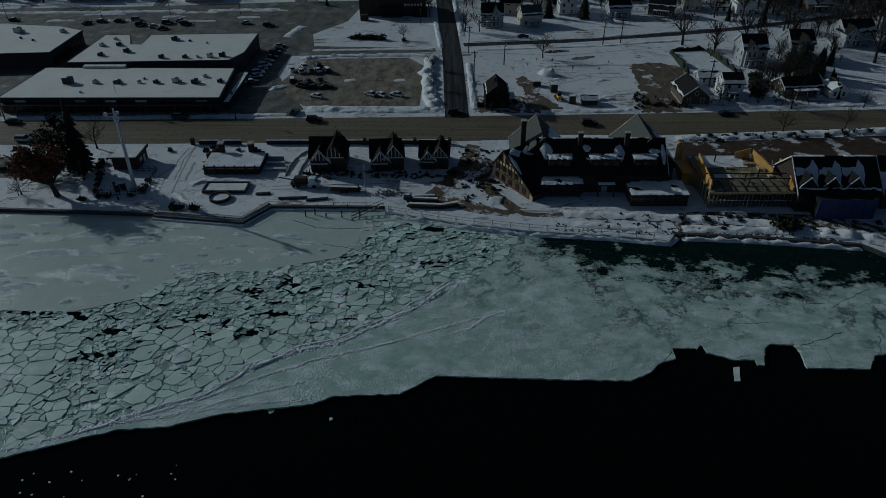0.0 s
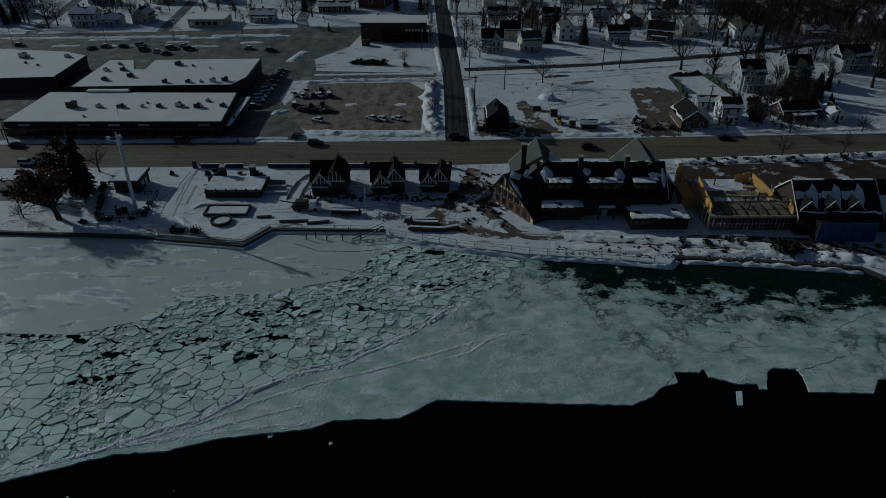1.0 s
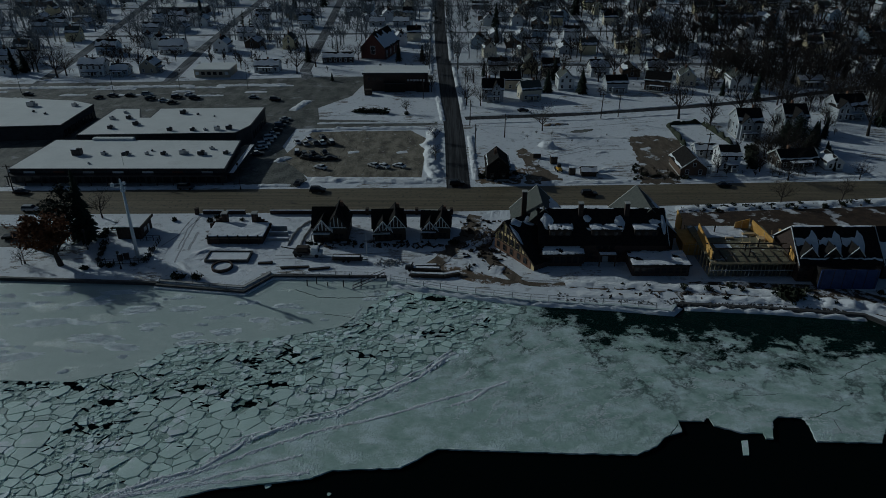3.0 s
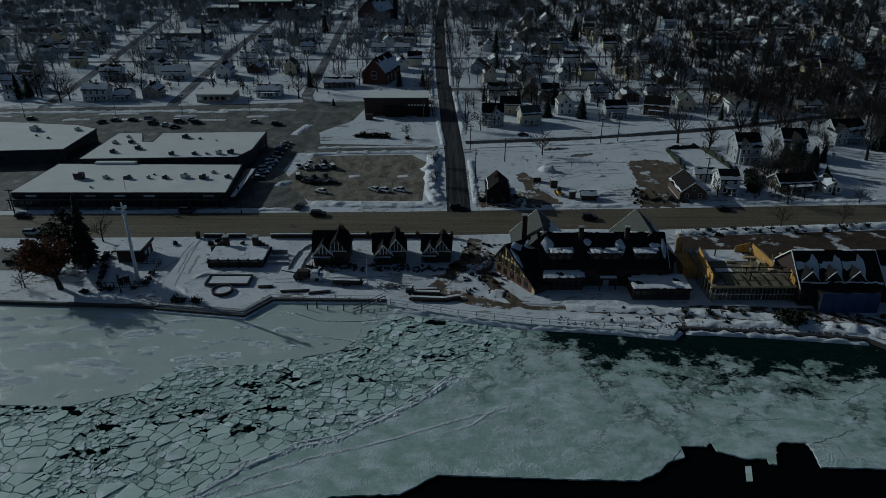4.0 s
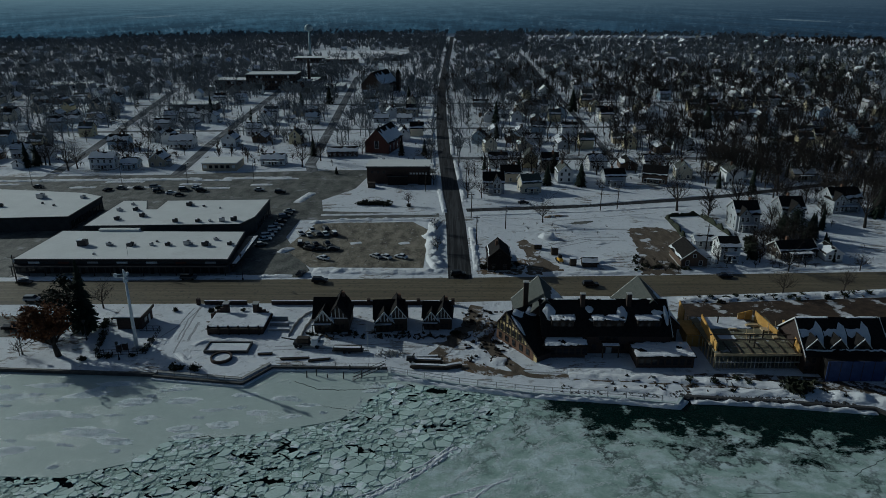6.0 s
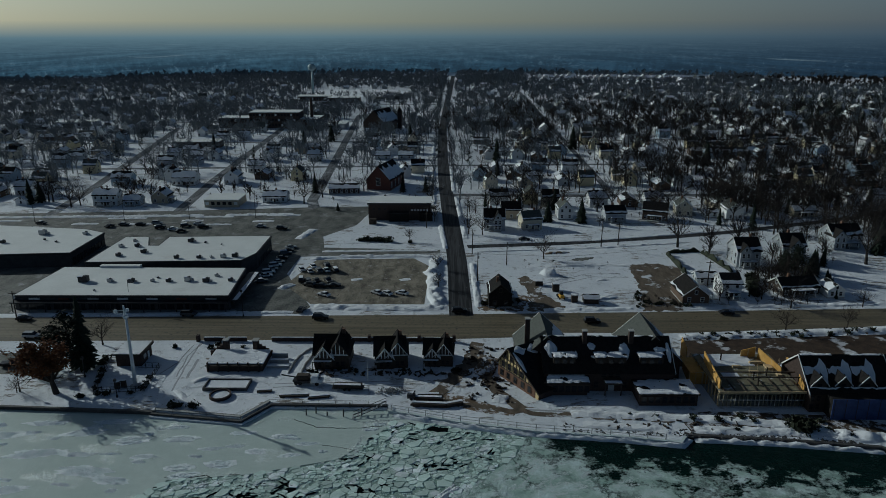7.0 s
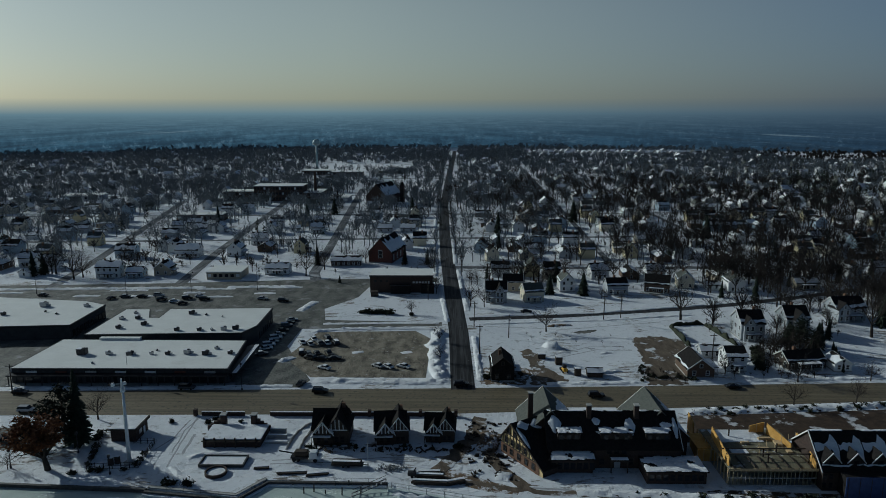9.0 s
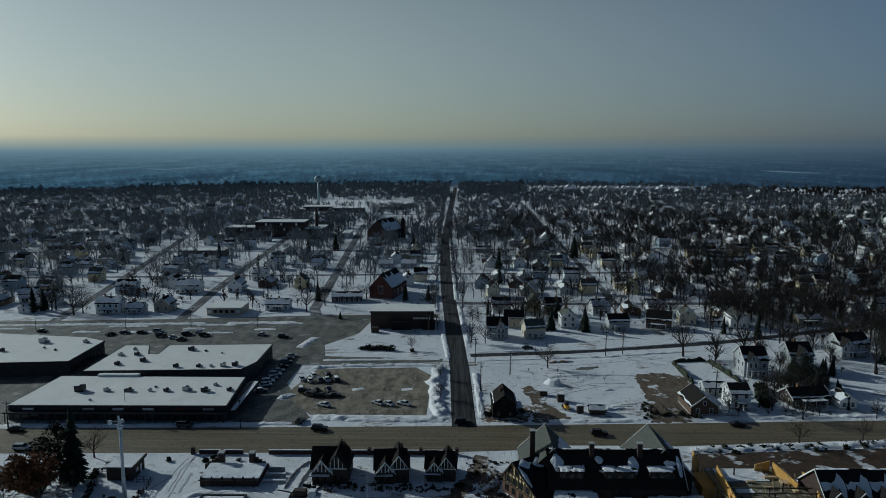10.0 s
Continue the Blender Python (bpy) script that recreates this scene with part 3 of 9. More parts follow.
mound("snow_bank", [(30, 203.6), (46, 204.0), (60, 204.4)], 1.5, 0.5, SNOW_BANK, "ploughed snow beside the road", 8)
mound("snow_bank", [(74, 205), (100, 207), (140, 209.3), (180, 214)], 1.4, 0.45, SNOW_BANK, "ploughed snow along the verge", 9)
mound("snow_bank", [(66, 183.5), (90, 185.4), (121, 188), (140, 190)], 2.2, 0.7, SNOW_BANK, "dirty ploughed snow at the building site", 10)
mound("snow_heap", [(34, 236), (39, 239)], 3.0, 2.0, SNOW_BANK, "heap of ploughed snow on the vacant lot", 11)
mound("snow_bank", [(36, 246.5), (60, 248), (68, 247)], 1.2, 0.4, SNOW_BANK, "snow ridge at the vacant lot's back", 12)
mound("snow_heap", [(-5, 236), (-7, 241)], 2.6, 1.8, SNOW_BANK, "dirty heap of ploughed snow", 13)
for i, (x, y) in enumerate(((-17, 231), (-34, 231))):
    mound("snow_heap", [(x, y), (x + 4, y + 1.5)], 1.3, 0.35, SNOW_BANK, "thin leftover snow patch on the lot", 14 + i)
for i, (x0, y0, x1, y1) in enumerate(((9.5, 276, 60, 280.5), (60, 280.5, 118, 295), (10, 264.5, 60, 270), (60, 270, 100, 278), (12, 361, 76, 359.5), (-120, 339, -72, 344), (-205, 331, -145, 337))):
    mound("snow_bank", [(x0, y0), (x1, y1)], 1.1, 0.35, SNOW_BANK, "ploughed snow along the street", 30 + i)
for i, (x0, y0, x1, y1) in enumerate(((9.8, 206, 9.2, 250), (7.6, 283, 4.4, 360), (3.2, 374, 2.2, 440), (-0.8, 268, -5.0, 330), (-7.0, 345, -9.4, 446), (2.0, 462, 1.6, 550), (-10.4, 462, -10.6, 550))):
    mound("snow_bank", [(x0, y0), ((x0 + x1) / 2, (y0 + y1) / 2), (x1, y1)], 1.2, 0.6, SNOW_BANK, "ploughed snow along the residential street", 60 + i)
# ruts trodden and driven into the snow
RUTS = (([(-69.2, 178.8), (-68.3, 163.7), (-66.9, 151.6)], 0.22), ([(-70.6, 177.5), (-71.0, 167.1), (-73.4, 160.4)], 0.2), ([(-66.4, 168.9), (-65.6, 158.3)], 0.35), ([(-68.6, 178.8), (-69.9, 170.7), (-68.5, 158.8)], 0.2),
        ([(13.8, 142.8), (20.6, 142.8), (34.8, 141.4), (50.6, 140.2)], 0.4), ([(49.9, 141.9), (56.1, 140.2), (62.9, 140.6), (74.2, 142.0)], 0.3), ([(-42.8, 153.4), (-37.9, 153.9), (-24.0, 154.4), (-6, 155)], 0.22),
        ([(-42.8, 155.2), (-37.9, 155.6), (-24.0, 156.2), (-6, 157)], 0.22), ([(24, 208), (30, 226), (50, 238), (62, 238)], 0.25), ([(26, 206), (32, 224), (52, 235), (64, 234)], 0.25), ([(30, 212), (44, 216), (60, 214)], 0.2),
        ([(-50, 262), (-30, 262.4), (-8, 262.4)], 0.35), ([(-48, 275), (-28, 277), (-8, 274)], 0.25), ([(14, 262), (44, 258), (84, 268)], 0.25))
for i, (line, half) in enumerate(RUTS):
    a, b = along(rough_line(line, 0.5, 2.5, 70 + i), half)
    bm = bmesh.new()
    for p0, p1, q1, q0 in zip(a, a[1:], b[1:], b):
        bm.faces.new([bm.verts.new((x, y, 0.016)) for x, y in (p0, p1, q1, q0)])
    tagged(part("wheel_track", bm, RUT), "dirty rut pressed into the snow", "track", "", "structure")

# cracks and seams across the bare parking lot
rc = random.Random(17)
SEAMS = []
for k in range(34):
    x, y = -50 + 4.6 * rc.randrange(10) + rc.uniform(-0.4, 0.4), rc.uniform(211, 248)
    SEAMS.append([(x, y), (x + rc.uniform(-0.4, 0.4), y + rc.uniform(2, 5))] if k % 3 else [(x, y), (x + rc.uniform(2, 6), y + rc.uniform(-0.5, 0.5))])
for i, line in enumerate(SEAMS):
    a, b = along(rough_line(line, 0.8, 0.9, 90 + i), rc.uniform(0.06, 0.16))
    bm = bmesh.new()
    for p0, p1, q1, q0 in zip(a, a[1:], b[1:], b):
        bm.faces.new([bm.verts.new((x, y, 0.044)) for x, y in (p0, p1, q1, q0)])
    tagged(part("pavement_crack", bm, TRIM_DARK), "dark tarred seam across the parking lot", "crack", "", "structure")

# ---- floes, ridges, shore works ----
def inside(p, poly):
    c = False
    for (x0, y0), (x1, y1) in zip(poly, poly[1:] + poly[:1]):
        if (y0 > p[1]) != (y1 > p[1]) and p[0] < (x1 - x0) * (p[1] - y0) / (y1 - y0) + x0:
            c = not c
    return c


def clip_cell(cell, mid, nrm):
    out = []
    for a, b in zip(cell, cell[1:] + cell[:1]):
        da, db = (a - mid).dot(nrm), (b - mid).dot(nrm)
        if da <= 0:
            out.append(a)
        if (da < 0) != (db < 0) and abs(da - db) > 1e-9:
            out.append(a.lerp(b, da / (da - db)))
    return out


BAND = BAND_TOP + BAND_LOW
# leads of open water: centre, half length, half width, turn in degrees
LEADS = [(-39.2, 112.4, 3.0, 1.0, 0), (-29.3, 114.3, 2.8, 1.2, 0), (-32.4, 105.0, 4.8, 1.3, 3), (-47.5, 98.1, 2.8, 1.2, 15), (-46.6, 104.3, 2.4, 1.6, 20), (-54.3, 99.6, 2.2, 1.1, 0),
         (-61.5, 100.2, 2.2, 1.6, -20), (-69.8, 104.6, 3.4, 1.2, -25), (-78.9, 105.4, 4.2, 0.8, -4), (-60.1, 93.4, 2.6, 1.2, 0), (-65.3, 92.2, 2.2, 0.9, -5), (-35.4, 99.7, 1.8, 1.1, 20),
         (-15.5, 114.5, 2.2, 1.0, 5), (-3.2, 135.8, 3.4, 1.2, -8), (-3.4, 122.4, 2.2, 0.8, 0), (-21.8, 124.5, 2.0, 0.8, 0), (-64.2, 108.5, 2.2, 0.7, 0)]


def in_lead(x, y, grow=0.0):
    for cx, cy, a, b, turn in LEADS:
        t = radians(turn)
        dx, dy = x - cx, y - cy
        u, v = dx * math.cos(t) + dy * math.sin(t), -dx * math.sin(t) + dy * math.cos(t)
        if (u / (1.0 * a + grow)) ** 2 + (v / max(0.3, 0.66 * b + grow)) ** 2 < 1:
            return True
    return False


rng = random.Random(11)
seeds = []
tries = 0
GROWN = [(x, y + 3.0) for x, y in BAND_TOP] + [(x + 2.0, y - 2.5) for x, y in BAND_LOW]
cells = {}


def floe_size(x, y):
    """Wide plates in the lower reach and in pockets, small rubble between them."""
    low = min(1.0, max(0.0, (118 - y) / 22))
    pocket = noise.noise(Vector((x * 0.075, y * 0.11, 5))) + 0.5 * noise.noise(Vector((x * 0.2, y * 0.25, 9)))
    if x > -24 and y > 104:
        pocket += 0.35
    plate = pocket + 0.55 * low - 0.12
    return 0.62 if plate < 0.08 else 0.95 + 1.9 * min(1.0, plate * 1.2) * (0.45 + 0.55 * low)


while tries < 70000:
    tries += 1
    x, y = rng.uniform(-112, 21), rng.uniform(55, 142)
    core = inside((x, y), BAND)
    if not core and not inside((x, y), GROWN):
        continue
    size = max(0.45, floe_size(x, y) * rng.choice((0.4, 0.6, 0.85, 1.0, 1.5)))
    # floes lie drawn out along the drift
    u, v = 0.87 * x + 0.5 * y, -0.5 * x + 0.87 * y
    key = (int(u // 5), int(v // 5))
    close = [s for a in (-1, 0, 1) for b in (-1, 0, 1) for s in cells.get((key[0] + a, key[1] + b), ())]
    if all(((u - s[3]) * 0.58) ** 2 + ((v - s[4]) * 1.25) ** 2 > (0.5 * (size + s[2])) ** 2 for s in close):
        seed = (x, y, size, u, v, core)
        seeds.append(seed)
        cells.setdefault(key, []).append(seed)
far_V, far_F, lead_cells = [], [], []
near_floes = []
for i, (x, y, s, su, sv, core) in enumerate(seeds):
    if not core:
        continue
    wet = in_lead(x, y, -0.25)
    if not wet and rng.random() < (0.5 if s < 0.9 else 0.13):
        continue
    c = Vector((x, y))
    cell = [c + Vector((dx * s * 2.4, dy * s * 2.0)) for dx, dy in ((-1, -0.7), (-0.5, -1), (0.7, -1), (1, -0.5), (1, 0.8), (0.4, 1), (-0.8, 1), (-1, 0.4))]
    key = (int(su // 5), int(sv // 5))
    for a in (-1, 0, 1):
        for b in (-1, 0, 1):
            for u, v, w, nu, nv, nc in cells.get((key[0] + a, key[1] + b), ()):
                if (u, v) != (x, y) and len(cell) > 2:
                    d = Vector((u, v)) - c
                    cell = clip_cell(cell, c + d * (s / (s + w)), Matrix.Rotation(rng.uniform(-0.18, 0.18), 2) @ d)
    if len(cell) < 3:
        continue
    gap = rng.choice((0.02, 0.035, 0.05, 0.09, 0.2)) * min(1.0, s)
    mid = sum(cell, Vector((0, 0))) / len(cell)
    if wet:
        # no floe here: the gap it leaves is black water
        lead_cells.append([mid + (p - mid) * 1.12 for p in cell])
        if rng.random() < 0.92:
            continue
        gap += 0.3 * s
    ring = []
    for a, b in zip(cell, cell[1:] + cell[:1]):
        if (b - a).length < 0.12:
            continue
        for t in ((0.07, 0.5, 0.93) if (b - a).length > 0.8 else (0.12, 0.88)):
            p = a.lerp(b, t)
            q = mid + (p - mid) * max(0.3, 1 - gap / max(0.3, (p - mid).length) - 0.012)
            n2 = noise.noise(Vector((q.x * 1.9, q.y * 1.9, i * 3.1)))
            ring.append(mid + (q - mid) * (1 + 0.07 * n2))
    if len(ring) < 4:
        continue
    h = rng.uniform(0.01, 0.05) + (0.02 if s > 1.5 else 0.0)
    tilt = Vector((rng.uniform(-1, 1), rng.uniform(-1, 1))) * (0.03 if s < 1.2 else 0.015)
    V = [(p.x - mid.x, p.y - mid.y, -0.25) for p in ring]
    V += [(p.x - mid.x, p.y - mid.y, h + tilt.dot(p - mid) - 0.03) for p in ring]
    V += [((p.x - mid.x) * 0.95, (p.y - mid.y) * 0.95, h + tilt.dot(p - mid)) for p in ring]
    k = len(ring)
    F = [(a, (a + 1) % k, k + (a + 1) % k, k + a) for a in range(k)] + [(k + a, k + (a + 1) % k, 2 * k + (a + 1) % k, 2 * k + a) for a in range(k)] + [tuple(range(2 * k, 3 * k))]
    near_floes.append((s, mid.copy(), V, F))
near_floes.sort(key=lambda r: -r[0] + 0.02 * r[1].y)
for i, (s, mid, V, F) in enumerate(near_floes):
    if i < 300:
        ob = raw("ice_floe", V, F, FLOE)
        ob.location = (mid.x, mid.y, ICE_Z)
        tagged(ob, "broken grey-green ice floe frozen into the river" if s > 1.6 else "small broken ice floe amid river brash", "ice floe", "floes in the broken band")
    else:
        o = len(far_V)
        far_V += [(a + mid.x, b + mid.y, c + ICE_Z) for a, b, c in V]
        far_F += [tuple(o + q for q in f) for f in F]
tagged(raw("floe_rubble", far_V, far_F, FLOE_FAR), "small broken floes packed between the large ones", "ice rubble", "", "stuff")

# open leads lie as black water just over the brash
r3 = random.Random(4)
for poly in lead_cells:
    tagged(sheet("open_lead", [tuple(p) for p in poly], ICE_Z - 0.08 - 0.0004 * (len(bpy.data.objects) % 50), WATER, "dark lead of open water between floes", "water", thick=0.05))
for k in range(330):
    x, y = r3.uniform(-85, 14), r3.uniform(76, 138)
    if k > 120:
        near = r3.choice(LEADS)
        x, y = near[0] + r3.gauss(0, 4.5), near[1] + r3.gauss(0, 1.6)
    if not inside((x, y), BAND):
        continue
    a, b, t = r3.uniform(0.4, 1.7), r3.uniform(0.08, 0.30), radians(r3.uniform(-45, 65))
    pts = []
    for q in range(11):
        w = math.tau * q / 11
        u, v = a * math.cos(w) * r3.uniform(0.6, 1.2), b * math.sin(w) * r3.uniform(0.3, 1.4)
        pts.append((x + u * math.cos(t) - v * math.sin(t), y + u * math.sin(t) + v * math.cos(t)))
    tagged(sheet("open_lead", pts, ICE_Z + 0.034, WATER, "narrow dark crack of open water between floes", "water", thick=0.2))

# crushed ice packed between the floes
V, F = [], []
for k in range(26000):
    x, y = r3.uniform(-100, 20), r3.uniform(62, 140)
    if not inside((x, y), BAND) or in_lead(x, y, 0.1):
        continue
    q, h, w = r3.uniform(0.10, 0.30) * (1.0 if r3.random() < 0.85 else 1.8), r3.uniform(-0.07, 0.0), r3.uniform(0, 6.28)
    c, d = math.cos(w) * q, math.sin(w) * q
    b = len(V)
    for u, v in ((-1.3, -0.6), (1.1, -0.7), (0.9, 0.6), (-0.9, 0.8)):
        V.append((x + u * c - v * d, y + u * d + v * c, ICE_Z + h - 0.08))
    V += [(x - 0.5 * c, y - 0.5 * d, ICE_Z + h), (x + 0.5 * c, y + 0.5 * d, ICE_Z + h + r3.uniform(-0.03, 0.03))]
    F += [(b, b + 1, b + 5, b + 4), (b + 1, b + 2, b + 5), (b + 2, b + 3, b + 4, b + 5), (b + 3, b, b + 4)]
tagged(raw("crushed_ice", V, F, FLOE_FAR), "crushed grey-green ice packed between the floes", "ice rubble", "", "stuff")


def ridge(points, half, height, seed, label="jagged white pressure ridge of crushed ice"):
    """Heaped slabs along a pressure line."""
    r2 = random.Random(seed)
    V, F = [], []
    for a, b in zip(points, points[1:]):
        a, b = Vector(a), Vector(b)
        for j in range(int((b - a).length * 11)):
            p = a.lerp(b, r2.random())
            q = p + Vector((r2.gauss(0, half), r2.gauss(0, half)))
            s, h, ang = r2.uniform(0.18, 0.55), r2.uniform(0.3, 1.0) * height, r2.uniform(0, 6.28)
            base = len(V)
            for dx, dy in ((-1, -0.5), (1, -0.4), (0.9, 0.5), (-0.8, 0.6)):
                V.append((q.x + s * (dx * math.cos(ang) - dy * math.sin(ang)), q.y + s * (dx * math.sin(ang) + dy * math.cos(ang)), ICE_Z - 0.05))
            V.append((q.x + r2.uniform(-0.2, 0.2), q.y + r2.uniform(-0.2, 0.2), ICE_Z + h))
            V.append((q.x + s * 0.6 * math.cos(ang), q.y + s * 0.6 * math.sin(ang), ICE_Z + h * 0.8))
            F += [(base, base + 1, base + 5, base + 4), (base + 1, base + 2, base + 5), (base + 2, base + 3, base + 4, base + 5), (base + 3, base, base + 4)]
    return tagged(raw("pressure_ridge", V, F, SNOW_ROOF), label, "ice ridge", "", "stuff")


MAIN_RIDGE = [(0.9905 * x, 0.9905 * y) for x, y in ((-58, 76.0), (-48, 81.0), (-39.8, 84.5), (-34.0, 91.0), (-26.8, 95.2), (-19.0, 97.8), (-11.1, 103.5), (-3.8, 109.7), (1.9, 116.3))]
SIDE_RIDGES = ([(-50, 78.2), (-41, 82.0), (-30, 88.4), (-22, 92.3), (-10, 96.5), (0, 101), (8, 104)], [(-56, 76.5), (-44, 79), (-34, 83), (-24, 86.5)], [(-66, 72.2), (-52, 77.4), (-37, 80.6), (-22, 82.9)],
               [(1.0, 99.0), (5.0, 100.6), (8.5, 104.2), (12, 106)])
ridge(MAIN_RIDGE, 0.30, 0.22, 5)
for k, line in enumerate([MAIN_RIDGE, [(x - 0.6, y + 0.9) for x, y in MAIN_RIDGE[2:]], *SIDE_RIDGES]):
    wide, tall = ((0.36, 0.17), (0.24, 0.10), (0.24, 0.10), (0.2, 0.09), (0.18, 0.08), (0.26, 0.10))[k]
    mound("ice_ridge", rough_line(line, 1.1, 2.2, 40 + k), wide, tall, SNOW_ROOF, "thin white ridge of crushed ice" if k else "long white pressure ridge in the river ice", 140 + k, "ice ridge", 0.55).location = (0, 0, ICE_Z)
for k, line in enumerate(SIDE_RIDGES):
    ridge(line, 0.14, 0.13, 6 + k, "thin broken ridge of crushed ice")


# hairline cracks in the ice
def crack(points, half, seed):
    line = rough_line(points, 0.55, 0.7, seed)
    a, b = along(line, half)
    bm = bmesh.new()
    for p0, p1, q1, q0 in zip(a, a[1:], b[1:], b):
        bm.faces.new([bm.verts.new((x, y, ICE_Z + 0.022)) for x, y in (p0, p1, q1, q0)])
    return tagged(part("ice_crack", bm, WATER), "thin dark crack running through the ice", "crack", "", "structure")


for i, (half, line) in enumerate(((0.07, [(63.3, 95.2), (67.9, 97.0), (73.5, 99.4)]), (0.04, [(51.7, 102.1), (56.7, 102.0), (62.5, 102.3)]), (0.06, [(74.9, 106.7), (78.6, 109.1), (85.4, 112.8)]),
                                  (0.05, [(68.4, 95.2), (68.1, 91.8)]), (0.07, [(71.0, 110.3), (70.6, 107.9), (74.3, 107.9)]), (0.05, [(79.6, 98.4), (77.8, 93.8)]), (0.06, [(38.2, 91.2), (40.7, 94.2)]),
                                  (0.08, [(-34.8, 139.9), (-29.4, 136.5), (-22.8, 136.0), (-14.6, 136.9)]), (0.10, [(-55.8, 118.0), (-50.8, 118.0), (-47.8, 118.8), (-43.9, 115.7)]),
                                  (0.06, [(-26.6, 129.3), (-22.3, 128.6), (-17.1, 126.3)]), (0.06, [(-43.2, 119.1), (-36.7, 118.4), (-29.1, 115.1)]))):
    crack(line, half, 50 + i)


# crusts of frozen rubble: patches on the smooth ice, streaks on the slush
def rubble_field(name, spots, label, seed, mat, tall=1.0):
    """Low angular ice chunks scattered over patches: centre, half sizes, turn, number."""
    r2 = random.Random(seed)
    V, F = [], []
    for cx, cy, a, b, turn, num in spots:
        t = radians(turn)
        for k in range(num):
            w, rr = r2.uniform(0, 6.28), math.sqrt(r2.random())
            rr *= 0.8 + 0.5 * noise.noise(Vector((math.cos(w) * 1.5 + cx, math.sin(w) * 1.5 + cy, 4)))
            u, v = math.cos(w) * a * rr, math.sin(w) * b * rr
            x, y = cx + u * math.cos(t) - v * math.sin(t), cy + u * math.sin(t) + v * math.cos(t)
            if not inside((x, y), ICE_AREA):
                continue
            s, h, w = r2.uniform(0.12, 0.42), r2.uniform(0.04, 0.13) * tall, r2.uniform(-0.9, 0.9)
            c, d = math.cos(w), math.sin(w)
            o = len(V)
            for p, q in ((-1.3, -0.6), (1.2, -0.5), (1.0, 0.6), (-1.1, 0.5)):
                V.append((x + s * (p * c - q * d), y + s * (p * d + q * c), ICE_Z - 0.03))
            V.append((x + s * 0.3 * c, y + s * 0.3 * d, ICE_Z + h))
            F += [(o, o + 1, o + 4), (o + 1, o + 2, o + 4), (o + 2, o + 3, o + 4), (o + 3, o, o + 4)]
    return tagged(raw(name, V, F, mat), label, "ice rubble", "", "stuff")


r3 = random.Random(21)
ICE_AREA = EDGE + [(420, 33), (150, 96), (96, 123), (91, 128), (71, 130), (52, 129), (39, 131), (19, 133), (3, 137), (-13, 142), (-41, 145), (-46, 138), (-67, 141), (-106, 143), (-420, 157)]
spots = []
CRUSTS = [(-79.5, 134.0, 5.0, 1.6, 4), (-68.0, 131.0, 4.6, 1.7, 6), (-57.5, 131.5, 4.0, 1.5, 5), (-72.5, 120.0, 6.0, 1.9, -6), (-66.0, 117.0, 4.4, 1.4, -8), (-86.0, 126.0, 6.5, 1.8, 8), (-95.0, 117.0, 7.0, 2.0, 12),
          (-86.0, 113.5, 5.5, 1.6, 12), (-54.0, 121.2, 3.4, 1.3, 5), (-46.5, 122.5, 3.2, 1.6, 0), (-40.0, 127.0, 2.6, 1.2, 0), (-36.0, 132.6, 3.2, 1.0, 4), (-44.5, 134.0, 3.0, 0.9, 4), (-52.5, 118.6, 3.2, 1.1, 10), (-98.0, 133.0, 6.5, 1.7, 3),
          (-90.0, 138.0, 5.0, 1.2, 3), (-74.5, 138.6, 5.2, 1.2, 3), (-60.0, 136.2, 3.2, 0.9, 5), (-30.0, 130.0, 2.4, 0.8, 4), (-33.0, 125.6, 2.2, 0.8, 8), (-104.0, 126.0, 6.0, 1.4, 8), (-77.0, 125.8, 4.2, 1.1, 0), (-63.0, 125.0, 3.0, 0.9, 5), (-50.0, 128.0, 2.6, 0.8, 5)]
for k, (cx, cy, a, b, turn) in enumerate(CRUSTS):
    t, pts = radians(turn), []
    for q in range(48):
        w = math.tau * q / 48
        r = 0.92 + 0.45 * noise.noise(Vector((math.cos(w) * 1.4 + cx, math.sin(w) * 1.4, 3))) + 0.3 * noise.noise(Vector((math.cos(w) * 5 + cx, math.sin(w) * 5, 7)))
        u, v = a * r * math.cos(w), b * r * math.sin(w)
        pts.append((cx + u * math.cos(t) - v * math.sin(t), cy + u * math.sin(t) + v * math.cos(t)))
    sheet("crust_patch", pts, ICE_Z + 0.028, ICE_CRUST, "raised frosted crust of refrozen rubble on the smooth ice", "ice crust", "", 0.06)
    spots.append((cx, cy, a * 0.9, b * 0.9, turn, int(60 * a * b)))
while len(spots) < 50:
    x, y = r3.uniform(-112, -14), r3.uniform(108, 139)
    if not inside((x, y), BAND):
        spots.append((x, y, r3.uniform(1.0, 2.6), r3.uniform(0.4, 0.9), r3.uniform(-12, 18), 90))
rubble_field("crust_patches", spots, "frosted crusts of rubble on the smooth ice", 1, ICE_CRUST)
spots = []
while len(spots) < 120:
    x, y = r3.uniform(-30, 100), r3.uniform(84, 131)
    if not inside((x, y), BAND) and y < 136 - 0.12 * x - max(0, x - 8) * 0.5 and y > 100 - 0.09 * x + (0 if x < 30 else 4) - (6 if x > -2 else 0):
        spots.append((x, y, r3.uniform(1.5, 6.0), r3.uniform(0.25, 0.9), 55 - 0.9 * x + r3.uniform(-25, 25), 60))
rubble_field("slush_crust", spots, "rough refrozen crust on the slush ice", 2, ICE_SHELF, 0.55)


